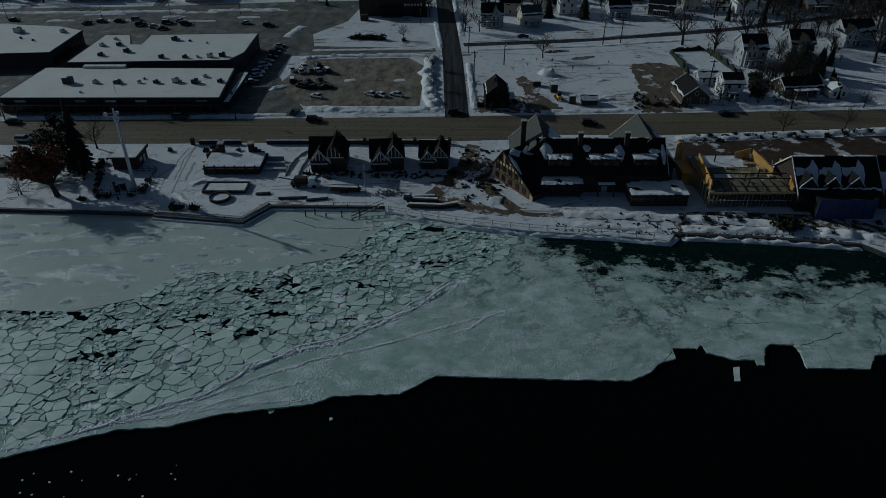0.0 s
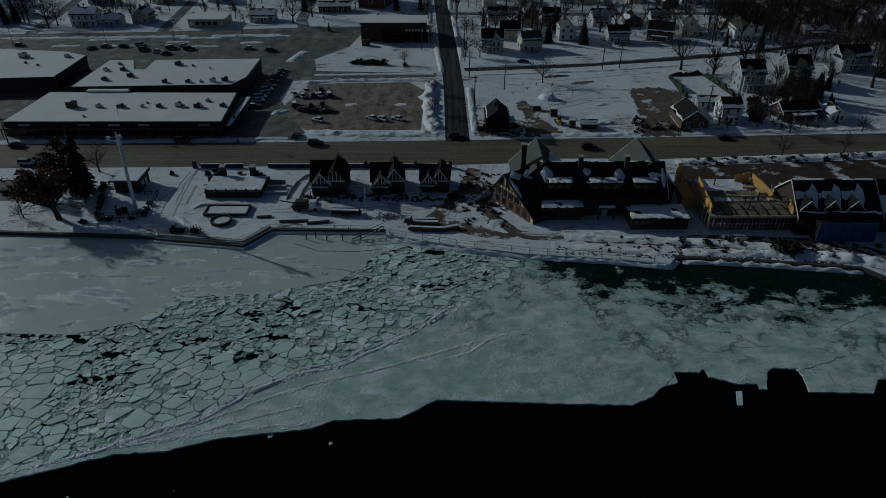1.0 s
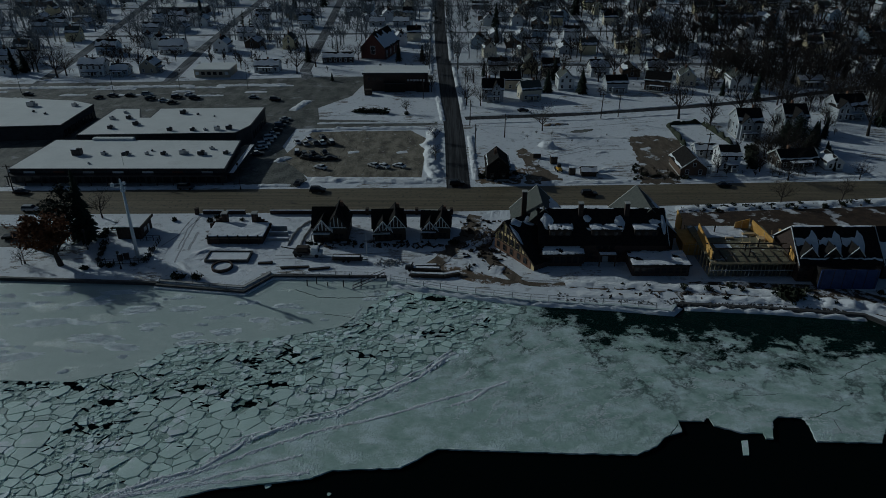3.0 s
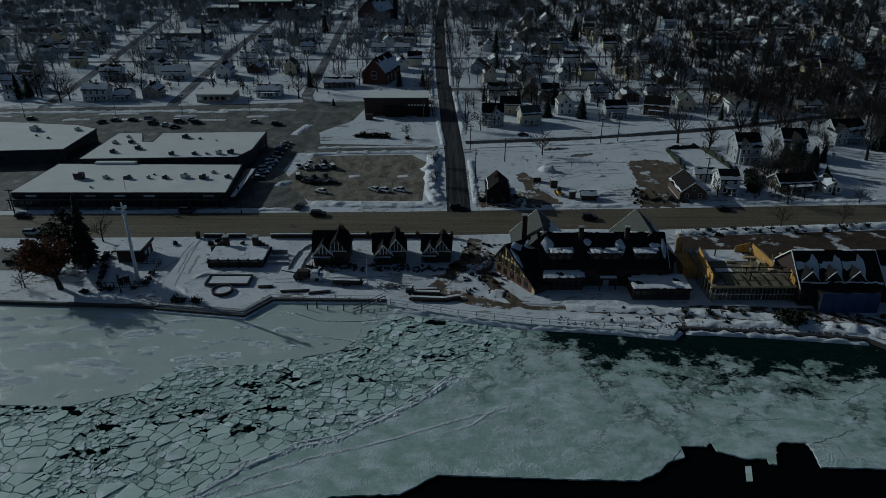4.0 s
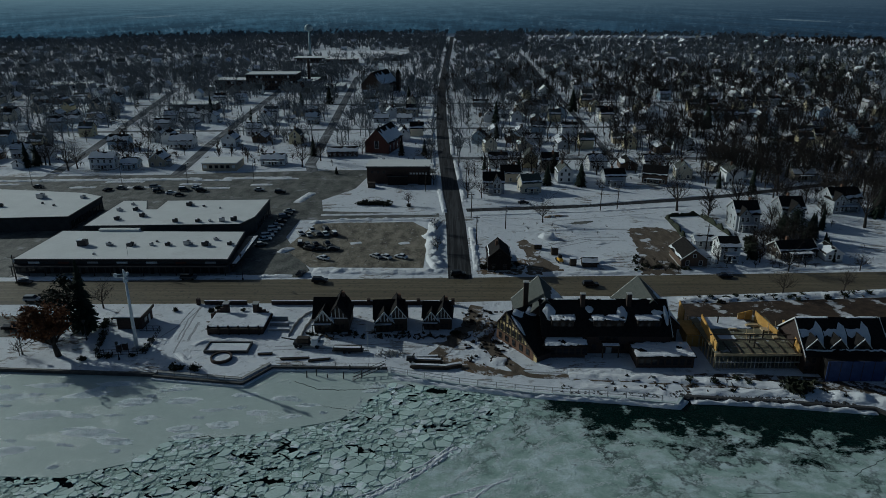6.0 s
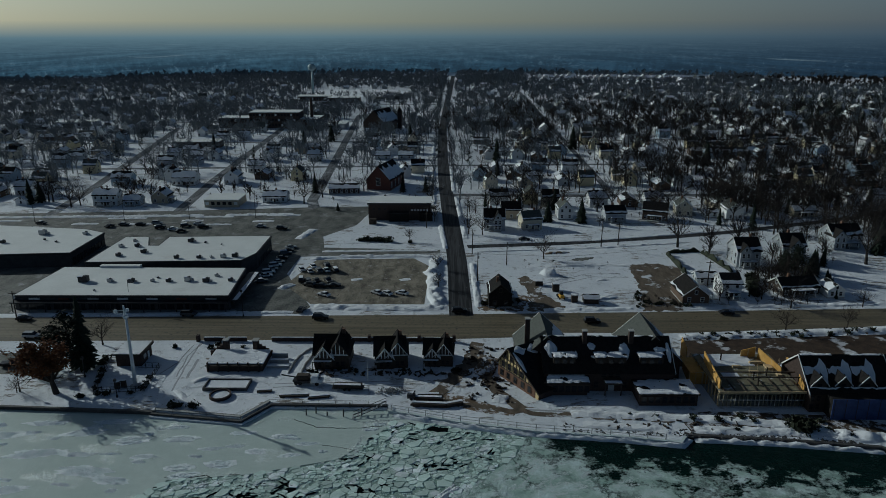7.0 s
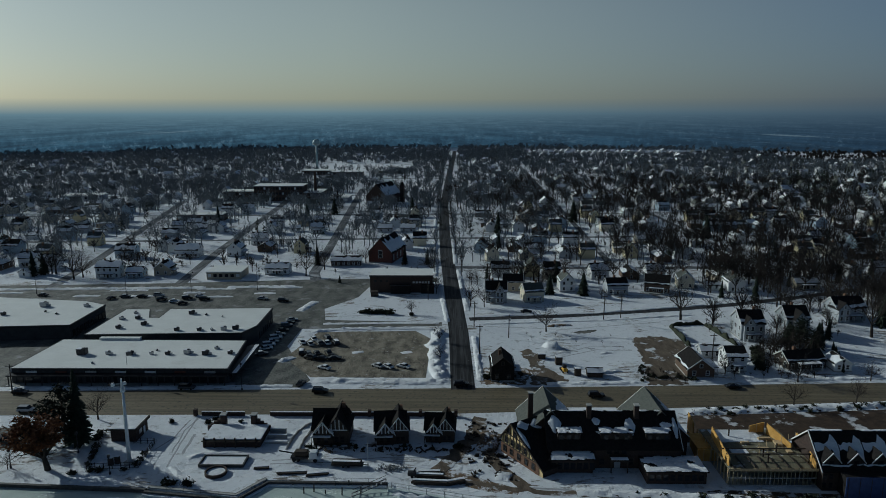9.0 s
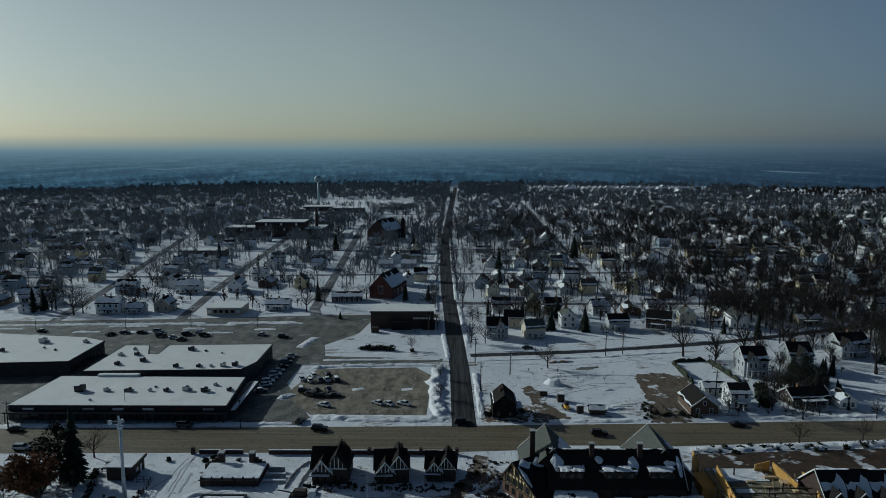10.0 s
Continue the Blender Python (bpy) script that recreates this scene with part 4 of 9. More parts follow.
def drift_floe(x, y, s, label):
    V, F = [], []
    ring = [(x + s * math.cos(a) * r, y + s * math.sin(a) * r) for a, r in ((0.3, 1), (1.2, 0.8), (2.2, 1.1), (3.3, 0.9), (4.4, 1.1), (5.4, 0.8))]
    bm = bmesh.new()
    prism(bm, ring, -1.3, -0.98)
    tagged(part("drifting_floe", bm, FLOE), label, "ice floe")


sheet("drifting_floe", [(49.4, 87.0), (50.4, 87.0), (51.5, 90.5), (50.4, 90.4)], -0.95, FLOE, "long ice slab adrift at the ice edge", "ice floe", "", 0.25)
drift_floe(-27.9, 80.3, 0.6, "small floe adrift in black water")
drift_floe(-18.0, 78.6, 0.35, "small floe adrift in black water")
for i in range(26):
    drift_floe(rng.uniform(-64, -38), rng.uniform(60, 69.5), rng.uniform(0.08, 0.2), "small scrap of ice adrift in black water")


# seawalls and railings along the shore
def wall_run(name, pts, half, z0, z1, material, label, category="seawall"):
    a, b = along(pts, half)
    bm = bmesh.new()
    poly = a + b[::-1]
    area = sum(p[0] * q[1] - q[0] * p[1] for p, q in zip(poly, poly[1:] + poly[:1]))
    prism(bm, poly if area > 0 else poly[::-1], z0, z1)
    return tagged(part(name, bm, material), label, category, "", "structure")


wall_run("seawall_west", [(-420, 157.6), (-106, 144.3), (-67.7, 141.9)], 0.35, -1.3, 0.12, WET_WALL, "dark wet concrete seawall")
wall_run("seawall_plaza", [(-67.7, 141.0), (-46.3, 137.8), (-41.2, 145.2), (-14.0, 144.8)], 0.3, -1.3, 0.15, WET_WALL, "dark stepped seawall round the plaza")
wall_run("seawall_walk", [(-67.5, 142.8), (-46.8, 139.7), (-42.0, 146.6)], 0.45, -0.2, 0.22, CONCRETE, "snowy concrete promenade kerb")
wall_run("seawall_ledge", [(-67.9, 140.45), (-46.0, 137.2), (-40.9, 144.6), (-14.0, 144.2)], 0.32, -1.3, -0.32, SNOW_CLEAN, "snow-covered lower ledge of the plaza seawall")
wall_run("seawall_inn", [(-13.6, 142.9), (2.9, 137.8), (19.3, 134.3), (39.1, 132.0), (49.7, 130.0), (51.5, 132.8)], 0.4, -1.3, 0.05, ICE_SHELF, "icy concrete seawall below the inn")
wall_run("seawall_east", [(51.8, 132.9), (71.1, 131.1), (91.1, 128.3), (96, 122.6), (150, 95.6), (420, 29.6)], 0.4, -1.3, 0.08, WET_WALL, "dark wet seawall")


for k, pts in enumerate(([(-12.5, 141.8), (2.9, 137.0), (19.3, 133.5)], [(19.3, 133.5), (39.1, 131.2), (49.7, 129.2), (52.3, 132.0)], [(53, 131.6), (71.1, 130.0), (91.1, 127.2)])):
    mound("shore_ice", pts, 0.9, 0.75, SNOW_ROOF, "lumpy white ice frozen to the seawall's foot", 90 + k, "ice").location = (0, 0, ICE_Z)


def railing(pts, spacing, height, material, label, r=0.07, rails=(1.0, 0.5), name="railing", z=0.05):
    ob = thing(name, Matrix.Translation((pts[0][0], pts[0][1], z)), label, "railing")
    o = Vector((pts[0][0], pts[0][1], 0))
    for a, b in zip(pts, pts[1:]):
        a, b = Vector((*a, 0)) - o, Vector((*b, 0)) - o
        k = max(1, round((b - a).length / spacing))
        for j in range(k + (1 if b == Vector((*pts[-1], 0)) - o else 0)):
            p = a.lerp(b, j / k)
            part("post", one_rod(p, p + Vector((0, 0, height)), r, 5), material, ob)
        for f in rails:
            part("rail", one_rod(a + Vector((0, 0, height * f)), b + Vector((0, 0, height * f)), r * 0.55, 4), material, ob)
    return ob


railing([(-12.9, 142.6), (2.9, 137.8), (19.3, 134.3), (39.1, 132.0), (46.5, 130.7)], 4.0, 1.4, GALV, "pale icy metal railing along the seawall", 0.10)
railing([(-67, 142.0), (-46.6, 138.8), (-41.8, 145.8), (-14.5, 145.1)], 4.0, 0.9, STEEL_DARK, "low dark railing along the plaza edge", 0.05, (1.0,))
# old dock piles and the broken ramp standing in the ice
for x, y, h in ((-32.4, 141.6, 1.6), (-30.3, 142.4, 1.9), (-29.0, 144.5, 1.0), (-23.8, 141.0, 1.8), (-22.8, 144.5, 1.6), (-19.7, 141.5, 1.8), (-27.6, 141.4, 1.0), (-25.9, 144.4, 1.2), (-35.5, 144.6, 1.1)):
    tagged(part("dock_pile", one_rod((x, y, -2.0), (x + 0.1, y, ICE_Z + h), 0.16, 6), WET_WALL), "dark wooden dock pile standing in ice", "pile", "dock piles")
ramp_t = thing("dock_ramp", Matrix.Translation((-21.5, 140.6, ICE_Z)), "snow-dusted steel gangway sloping to the ice", "gangway")
for dy in (-0.7, 0.7):
    part("side_rail", one_rod((0, dy, 0.2), (7.2, 3.6 + dy, 1.7), 0.07, 4), STEEL_DARK, ramp_t)
    part("top_rail", one_rod((0, dy, 1.1), (7.2, 3.6 + dy, 2.6), 0.06, 4), STEEL_DARK, ramp_t)
for j in range(8):
    f = j / 7
    part("tread", one_box(7.2 * f - 0.15, 7.2 * f + 0.15, 3.6 * f - 0.7, 3.6 * f + 0.7, 0.15 + 1.5 * f, 0.2 + 1.5 * f), GALV, ramp_t)

# ---- buildings ----
def window(parent, x, y, z, w, h, face, frame_mat, deep=0.10, mullion=True):
    """A framed window on a wall that faces -y, +y, -x or +x; the pane is a part of it."""
    ang = {"-y": 0, "+x": 90, "+y": 180, "-x": 270}[face]
    bm = bmesh.new()
    t = 0.12
    box(bm, -w / 2 - t, -w / 2, -deep, 0.02, -t, h + t)
    box(bm, w / 2, w / 2 + t, -deep, 0.02, -t, h + t)
    box(bm, -w / 2, w / 2, -deep, 0.02, h, h + t)
    box(bm, -w / 2, w / 2, -deep - 0.04, 0.02, -t, 0)
    if mullion:
        box(bm, -w / 2, w / 2, -deep + 0.02, 0.02, h * 0.5 - 0.04, h * 0.5 + 0.04)
    elif w <= 1.05:
        box(bm, -w / 2, w / 2, -0.05, 0.01, 0, h, 1)
    ob = part("window", bm, [frame_mat, GLASS_DARK], parent)
    ob.matrix_basis = pose(x, y, z, 0, 0, ang)
    if mullion or w > 1.05:
        part("pane", one_box(-w / 2, w / 2, -0.05, 0.01, 0, h), GLASS_DARK, ob)
    return ob


def gable_body(w, d, h, rise):
    """Walls with gable ends towards -x and +x; ridge along x."""
    bm = bmesh.new()
    v = {}
    for sx in (-1, 1):
        for key, (y, z) in dict(a=(-d / 2, 0), b=(d / 2, 0), c=(d / 2, h), e=(0, h + rise), f=(-d / 2, h)).items():
            v[sx, key] = bm.verts.new((sx * w / 2, y, z))
    bm.faces.new([v[-1, k] for k in "abcef"][::-1])
    bm.faces.new([v[1, k] for k in "abcef"])
    for k0, k1 in (("a", "f"), ("f", "e"), ("e", "c"), ("c", "b")):
        bm.faces.new((v[-1, k0], v[1, k0], v[1, k1], v[-1, k1]))
    return bm


def roof_slab(w, d, h, rise, side, over=0.35, thick=0.18, x0=None, x1=None, lift=0.0, lo=0.0, hi=1.0):
    """One slope of a gable roof as a slab, side -1 or 1 in y; lo to hi is the stretch from eave to ridge."""
    bm = bmesh.new()
    x0 = -w / 2 - over if x0 is None else x0
    x1 = w / 2 + over if x1 is None else x1
    slope = rise / (d / 2)
    ye, yr = -(d / 2 + over), 0.0
    def at(f):
        y = ye + (yr - ye) * f
        return y, h + rise + y * slope + lift
    (ya, za), (yb, zb) = at(lo), at(hi)
    pts = [(ya, za), (yb, zb), (yb, zb + thick), (ya, za + thick)]
    vs = [[bm.verts.new((x, -side * y, z)) for y, z in pts] for x in (x0, x1)]
    bm.faces.new(vs[0])
    bm.faces.new(vs[1][::-1])
    for i in range(4):
        j = (i + 1) % 4
        bm.faces.new((vs[0][i], vs[1][i], vs[1][j], vs[0][j]))
    bmesh.ops.recalc_face_normals(bm, faces=bm.faces[:])
    return bm


def snow_on(w, d, h, rise, side, seed, cover=0.6, over=0.3, parent=None, name="roof_snow", x0=None, x1=None):
    """A ragged snow blanket on one slope."""
    r2 = random.Random(seed)
    bm = bmesh.new()
    x0 = -w / 2 - over if x0 is None else x0
    x1 = w / 2 + over if x1 is None else x1
    slope = rise / (d / 2)
    n = max(3, int((x1 - x0) / 0.8))
    lo, hi = [], []
    lo0 = r2.uniform(0.02, 0.12)
    for i in range(n + 1):
        x = x0 + (x1 - x0) * i / n
        fhi = min(0.99, lo0 + cover * (0.8 + 0.55 * noise.noise(Vector((x * 0.35, seed * 3.7, 0)))))
        flo = max(0.0, lo0 + 0.12 * noise.noise(Vector((x * 0.6, seed * 1.3, 5))))
        for f, row in ((flo, lo), (max(fhi, flo + 0.03), hi)):
            y = -(d / 2 + over) * (1 - f)
            z = h + rise + y * slope + 0.18
            row.append((bm.verts.new((x, -side * y, z - 0.02)), bm.verts.new((x, -side * y, z + 0.16))))
    for i in range(n):
        bm.faces.new((lo[i][1], lo[i + 1][1], hi[i + 1][1], hi[i][1]))
        bm.faces.new((lo[i][0], lo[i + 1][0], lo[i + 1][1], lo[i][1]))
        bm.faces.new((hi[i][1], hi[i + 1][1], hi[i + 1][0], hi[i][0]))
    for i in (0, n):
        bm.faces.new((lo[i][0], lo[i][1], hi[i][1], hi[i][0]))
    bmesh.ops.recalc_face_normals(bm, faces=bm.faces[:])
    return part(name, bm, SNOW_ROOF, parent)


def bargeboard(parent, w, d, h, rise, x, mat, thick=0.14, tall=0.4):
    """The two verge boards of a gable end."""
    for side in (-1, 1):
        y0, y1 = side * (d / 2 + 0.4), 0.0
        z0, z1 = h - 0.4 * rise / (d / 2), h + rise
        bm = bmesh.new()
        vs = [bm.verts.new(p) for q in (x - thick / 2, x + thick / 2) for p in ((q, y0, z0 - tall * 0.3), (q, y1, z1 - tall * 0.3), (q, y1, z1 + 0.24), (q, y0, z0 + 0.24))]
        for f in ((0, 1, 2, 3), (7, 6, 5, 4), (0, 4, 5, 1), (1, 5, 6, 2), (2, 6, 7, 3), (3, 7, 4, 0)):
            bm.faces.new([vs[i] for i in f])
        bmesh.ops.recalc_face_normals(bm, faces=bm.faces[:])
        part("bargeboard", bm, mat, parent)


def house(m, w, d, h, rise, wall, roof, label, seed, snow=(0.7, 0.3), porch=True, chimney=True, trim=None, win=True, name="house", group="", detailed=True, foot=True):
    """A gabled house; ridge along its own x, front towards -y."""
    r2 = random.Random(seed)
    trim = trim or TRIM_WHITE
    ob = thing(name, m, label, "house", group)
    part("wall", gable_body(w, d, h, rise), wall, ob)
    for side, cover in ((-1, snow[0]), (1, snow[1])):
        part("roof", roof_slab(w, d, h, rise, side), roof, ob)
        if cover > 0:
            snow_on(w, d, h, rise, side, seed * 7 + side, cover, parent=ob)
    if foot:
        part("foundation", one_box(-w / 2 - 0.05, w / 2 + 0.05, -d / 2 - 0.05, d / 2 + 0.05, -0.1, 0.45), CONCRETE, ob)
    if detailed:
        for x in (-w / 2 - 0.36, w / 2 + 0.36):
            bargeboard(ob, w, d, h, rise, x, trim)
    if chimney:
        cx = r2.uniform(-w / 4, w / 4)
        part("chimney", one_box(cx - 0.4, cx + 0.4, 0.3, 1.1, h + rise * 0.4, h + rise + 1.1), BRICK, ob)
    if win:
        floors = [0.95] + ([3.65] if h > 4.8 else [])
        for z in floors:
            k = max(2, int(w / 2.6)) if detailed else 2
            for i in range(k):
                window(ob, -w / 2 + w * (i + 0.5) / k, -d / 2, z, 0.95, 1.4, "-y", trim, mullion=detailed)
            k = max(2, int(d / 3)) if detailed else 1
            for i in range(k):
                y = -d / 2 + d * (i + 0.5) / k
                window(ob, -w / 2, y, z, 0.95, 1.4, "-x", trim, mullion=detailed)
                if detailed:
                    window(ob, w / 2, y, z, 0.95, 1.4, "+x", trim, mullion=detailed)
        for s, face in ((-1, "-x"), (1, "+x")):
            window(ob, s * w / 2, 0, h + 0.5, 0.8, 1.1, face, trim, mullion=False)
    if porch:
        pw = w * 0.6
        bm = bmesh.new()
        box(bm, -pw / 2, pw / 2, -d / 2 - 2.2, -d / 2, 2.5, 2.68)
        part("porch_roof", bm, roof, ob)
        part("porch_snow", soft_box(-pw / 2, pw / 2, -d / 2 - 2.2, -d / 2, 2.68, 2.86, 0.06), SNOW_ROOF, ob)
        part("porch_floor", one_box(-pw / 2, pw / 2, -d / 2 - 2.2, -d / 2, 0, 0.4), CONCRETE, ob)
        for i in range(3):
            x = -pw / 2 + 0.12 + (pw - 0.24) * i / 2
            part("porch_post", one_box(x - 0.09, x + 0.09, -d / 2 - 2.12, -d / 2 - 1.94, 0.4, 2.5), trim, ob)
        part("door", one_box(-0.48, 0.48, -d / 2 - 0.06, -d / 2 + 0.02, 0.4, 2.45), TRIM_DARK, ob)
    return ob


# -- the row of flat-roofed stores --
def rooftop_unit(x, y, z, s, seed):
    r2 = random.Random(seed)
    u = thing("rooftop_unit", Matrix.Translation((x, y, z)), "grey rooftop air-conditioning unit on the flat roof", "air conditioner", "units on the store roofs")
    w, d, h = 1.7 * s, 1.2 * s, 1.15 * s
    part("casing", soft_box(-w / 2, w / 2, -d / 2, d / 2, 0.12, h, 0.06), GALV if r2.random() < 0.4 else STEEL_DARK, u)
    part("curb", one_box(-w / 2 + 0.1, w / 2 - 0.1, -d / 2 + 0.1, d / 2 - 0.1, 0, 0.12), STEEL_DARK, u)
    part("fan_cowl", one_rod((w * 0.2, 0, h), (w * 0.2, 0, h + 0.18), 0.36 * s, 10), STEEL_DARK, u)
    if r2.random() < 0.6:
        part("duct", one_box(w / 2, w / 2 + 0.8 * s, -0.3, 0.3, 0.12, 0.62 * s), GALV, u)
    part("snow_cap", soft_box(-w / 2, w * 0.05, -d / 2, d / 2, h, h + 0.12, 0.04), SNOW_ROOF, u)


def store_block(name, pts, h, label, front=None, panes=0):
    """A flat-roofed block over a plan outline, anticlockwise."""
    ob = thing(name, Matrix.Identity(4), label, "store building")
    bm = bmesh.new()
    prism(bm, pts, 0, h - 0.35)
    part("wall", bm, MALL_DARK, ob)
    bm = bmesh.new()
    prism(bm, pts, h - 0.35, h)
    part("roof", bm, MEMBRANE, ob, "white snowy flat roof with bare patches")
    for i, (a, b) in enumerate(zip(pts, pts[1:] + pts[:1])):
        a, b = Vector(a), Vector(b)
        d = (b - a).normalized()
        o = Vector((d.y, -d.x)) * 0.25
        bm = bmesh.new()
        prism(bm, [tuple(a + o - d * 0.2), tuple(b + o + d * 0.2), tuple(b - o * 0.4), tuple(a - o * 0.4)], h - 0.75, h + 0.03)
        part("parapet", bm, STEEL_DARK, ob)
    return ob


stores = store_block("store_row", [(-135.3, 203.0), (-68.2, 203.0), (-70.2, 229.6), (-133.8, 230.4)], 5.0, "long low row of stores with a snowy flat roof")
for i in range(24):
    x = -134.0 + i * 2.72
    if i % 4 != 3:
        part("shop_window", one_box(x, x + 2.3, 202.86, 203.0, 0.5, 2.9), GLASS_DARK, stores)
    else:
        part("shop_door", one_box(x + 0.4, x + 1.5, 202.84, 203.0, 0.05, 2.6), GLASS_DARK, stores)
part("canopy", one_box(-135.6, -68.0, 200.6, 203.0, 3.1, 3.45), STEEL_DARK, stores)
for i in range(14):
    x = -135.0 + i * 5.1
    part("canopy_post", one_box(x - 0.12, x + 0.12, 200.7, 200.95, 0, 3.1), STEEL_DARK, stores)
for i in range(7):
    x = -130.5 + i * 9.2
    part("shop_sign", one_box(x, x + 3.4, 202.60, 202.74, 3.6, 4.25), (TRIM_WHITE, BRICK_RED, GALV, TRIM_WHITE)[i % 4], stores)
for i in range(6):
    y = 205 + i * 4
    part("side_window", one_box(-68.33 - 0.077 * (i * 4 + 2), -68.15 - 0.077 * (i * 4 + 2), y, y + 2.4, 0.6, 2.6), GLASS_DARK, stores)
part("side_canopy", one_box(-69.0, -65.6, 203, 229.5, 3.2, 3.5), STEEL_DARK, stores)
part("side_canopy_snow", soft_box(-67.0, -65.6, 203, 229.5, 3.5, 3.62, 0.04), SNOW_ROOF, stores)
part("front_walk", one_box(-136, -66, 200.4, 203.0, -0.1, 0.16), CONCRETE, stores)
part("roof_ridge", one_box(-121, -107, 229.8, 231.6, 4.6, 5.7), MEMBRANE, stores)
stores_b = store_block("store_row", [(-127.6, 233.0), (-73.3, 235.3), (-70.1, 243.8), (-70.2, 266.5), (-110.0, 264.7), (-109.6, 253.0), (-113.5, 253.0), (-118, 264.5), (-127.2, 264.5)], 6.0, "deep flat-roofed store block behind the row")
stores_c = store_block("store_row", [(-230, 238), (-139.7, 245.6), (-139.8, 272.6), (-150, 278), (-230, 290)], 5.5, "flat-roofed store wing across the service court")
for i in range(9):
    part("side_window", one_box(-139.72, -139.6, 247 + i * 2.8, 249 + i * 2.8, 0.6, 3.0), GLASS_DARK, stores_c)
for i in range(7):
    part("service_door", one_box(-70.3, -70.08, 246 + i * 2.9, 247.4 + i * 2.9, 0.1, 2.6), GLASS_DARK, stores_b)
for i, (x, y, s) in enumerate(((-119.5, 215.6, 1.7), (-111, 215.6, 0.9), (-103.6, 215.4, 1.0), (-97, 215.8, 0.7), (-91.6, 215.6, 0.9), (-85.5, 216.4, 1.2), (-79.2, 215.5, 1.2), (-77.5, 221, 0.7), (-69.9 - 1.5, 216.3, 0.9), (-112, 207, 0.4), (-96.5, 219, 0.4), (-123, 219, 0.5))):
    rooftop_unit(x, y, 5.0, s, 40 + i)
for i, (x, y, s) in enumerate(((-123, 251, 0.9), (-117, 251.5, 1.0), (-111.5, 244, 1.1), (-119, 240, 1.0), (-97, 237.5, 1.0), (-89, 237.6, 0.9), (-85, 238.5, 0.5), (-80.5, 238.4, 1.1), (-76.5, 239.2, 1.2), (-99, 258, 1.2), (-93, 256.5, 0.5), (-86, 254, 0.4), (-121, 258.5, 0.7), (-84.5, 237.6, 0.5))):
    rooftop_unit(x, y, 6.0, s, 60 + i)
for i, (x, y, s) in enumerate(((-163, 270, 1.6), (-152, 259, 0.5), (-146, 270, 1.0), (-158, 262, 0.5), (-172, 258, 1.0), (-180, 264, 0.9))):
    rooftop_unit(x, y, 5.5, s, 80 + i)

# -- brick civic building with a stepped flat roof --
civic = thing("civic_building", Matrix.Identity(4), "dark brick building with a two-level snowy flat roof", "office building")
part("wall", one_box(-36.6, -8.0, 313, 327, 0, 7.9), BRICK_DARK, civic)
part("roof", one_box(-36.9, -7.7, 312.7, 327.3, 7.9, 8.2), MEMBRANE, civic)
part("cornice", one_box(-37.0, -7.6, 312.5, 312.7, 7.5, 8.3), STEEL_DARK, civic)
part("rear_wall", one_box(-30, -10, 327.3, 331, 0, 5.5), BRICK_DARK, civic)
part("rear_roof", one_box(-30.2, -9.8, 327.3, 331.2, 5.5, 5.8), MEMBRANE, civic)
part("entrance_block", one_box(-27, -18, 310.6, 313, 0, 4.0), SHINGLE_DARK, civic)
part("entrance_roof", one_box(-27.3, -17.7, 310.3, 313, 4.0, 4.25), STEEL_DARK, civic)
part("entrance_block", one_box(-13, -7, 311.0, 313, 0, 4.0), SHINGLE_DARK, civic)
for i in range(6):
    part("window", one_box(-17.0 + i * 1.4, -16.0 + i * 1.4, 312.9, 313.02, 4.5, 5.3), GALV if i < 5 else GLASS_DARK, civic)
for i in range(3):
    part("window", one_box(-34.6 + i * 2.6, -33.6 + i * 2.6, 312.9, 313.02, 5.0, 6.0), GLASS_DARK, civic)
tagged(part("dumpster", soft_box(-35.6, -32.4, 305.6, 308.0, 0, 2.4, 0.1), TRIM_DARK), "dark metal dumpster in the snow", "dumpster")

# -- churches --
def church(m, w, d, h, rise, wall, label, tower):
    ob = house(m, w, d, h, rise, wall, SHINGLE_DARK, label, 5, (0.75, 0.15), False, False, TRIM_DARK, False, "church")
    ob["category"] = "church"
    if tower:
        part("tower", one_box(w / 2 - 3.4, w / 2, -d / 2 - 3.2, -d / 2 + 0.1, 0, h + rise * 0.7), wall, ob)
        bm = bmesh.new()
        bmesh.ops.create_cone(bm, segments=4, radius1=2.6, radius2=0.05, depth=4.0, matrix=pose(w / 2 - 1.7, -d / 2 - 1.6, h + rise * 0.7 + 2.0, 0, 0, 45))
        part("spire", bm, SHINGLE_DARK, ob)
    for i in range(4):
        x = -w / 2 + w * (i + 0.5) / 4
        window(ob, x, -d / 2, 1.6, 1.1, 3.0, "-y", TRIM_WHITE, mullion=False)
    window(ob, -w / 2, 0, 3.0, 2.2, 4.0, "-x", TRIM_WHITE)
    return ob


church(pose(-35, 388, 0, 0, 0, 75), 24, 13.5, 6.0, 7.5, BRICK_RED, "red brick church with a steep snowy gable roof", False)
church(pose(-59, 628, 0, 0, 0, 70), 32, 20, 8, 10.5, BRICK_DARK, "large dark brick church with a white-edged gable", True)
ob = house(pose(-56, 372, 0, 0, 0, 4), 16, 8, 3.0, 2.0, BRICK_DARK, SHINGLE_DARK, "low brick hall beside the church", 91, (0.8, 0.2), False, False)

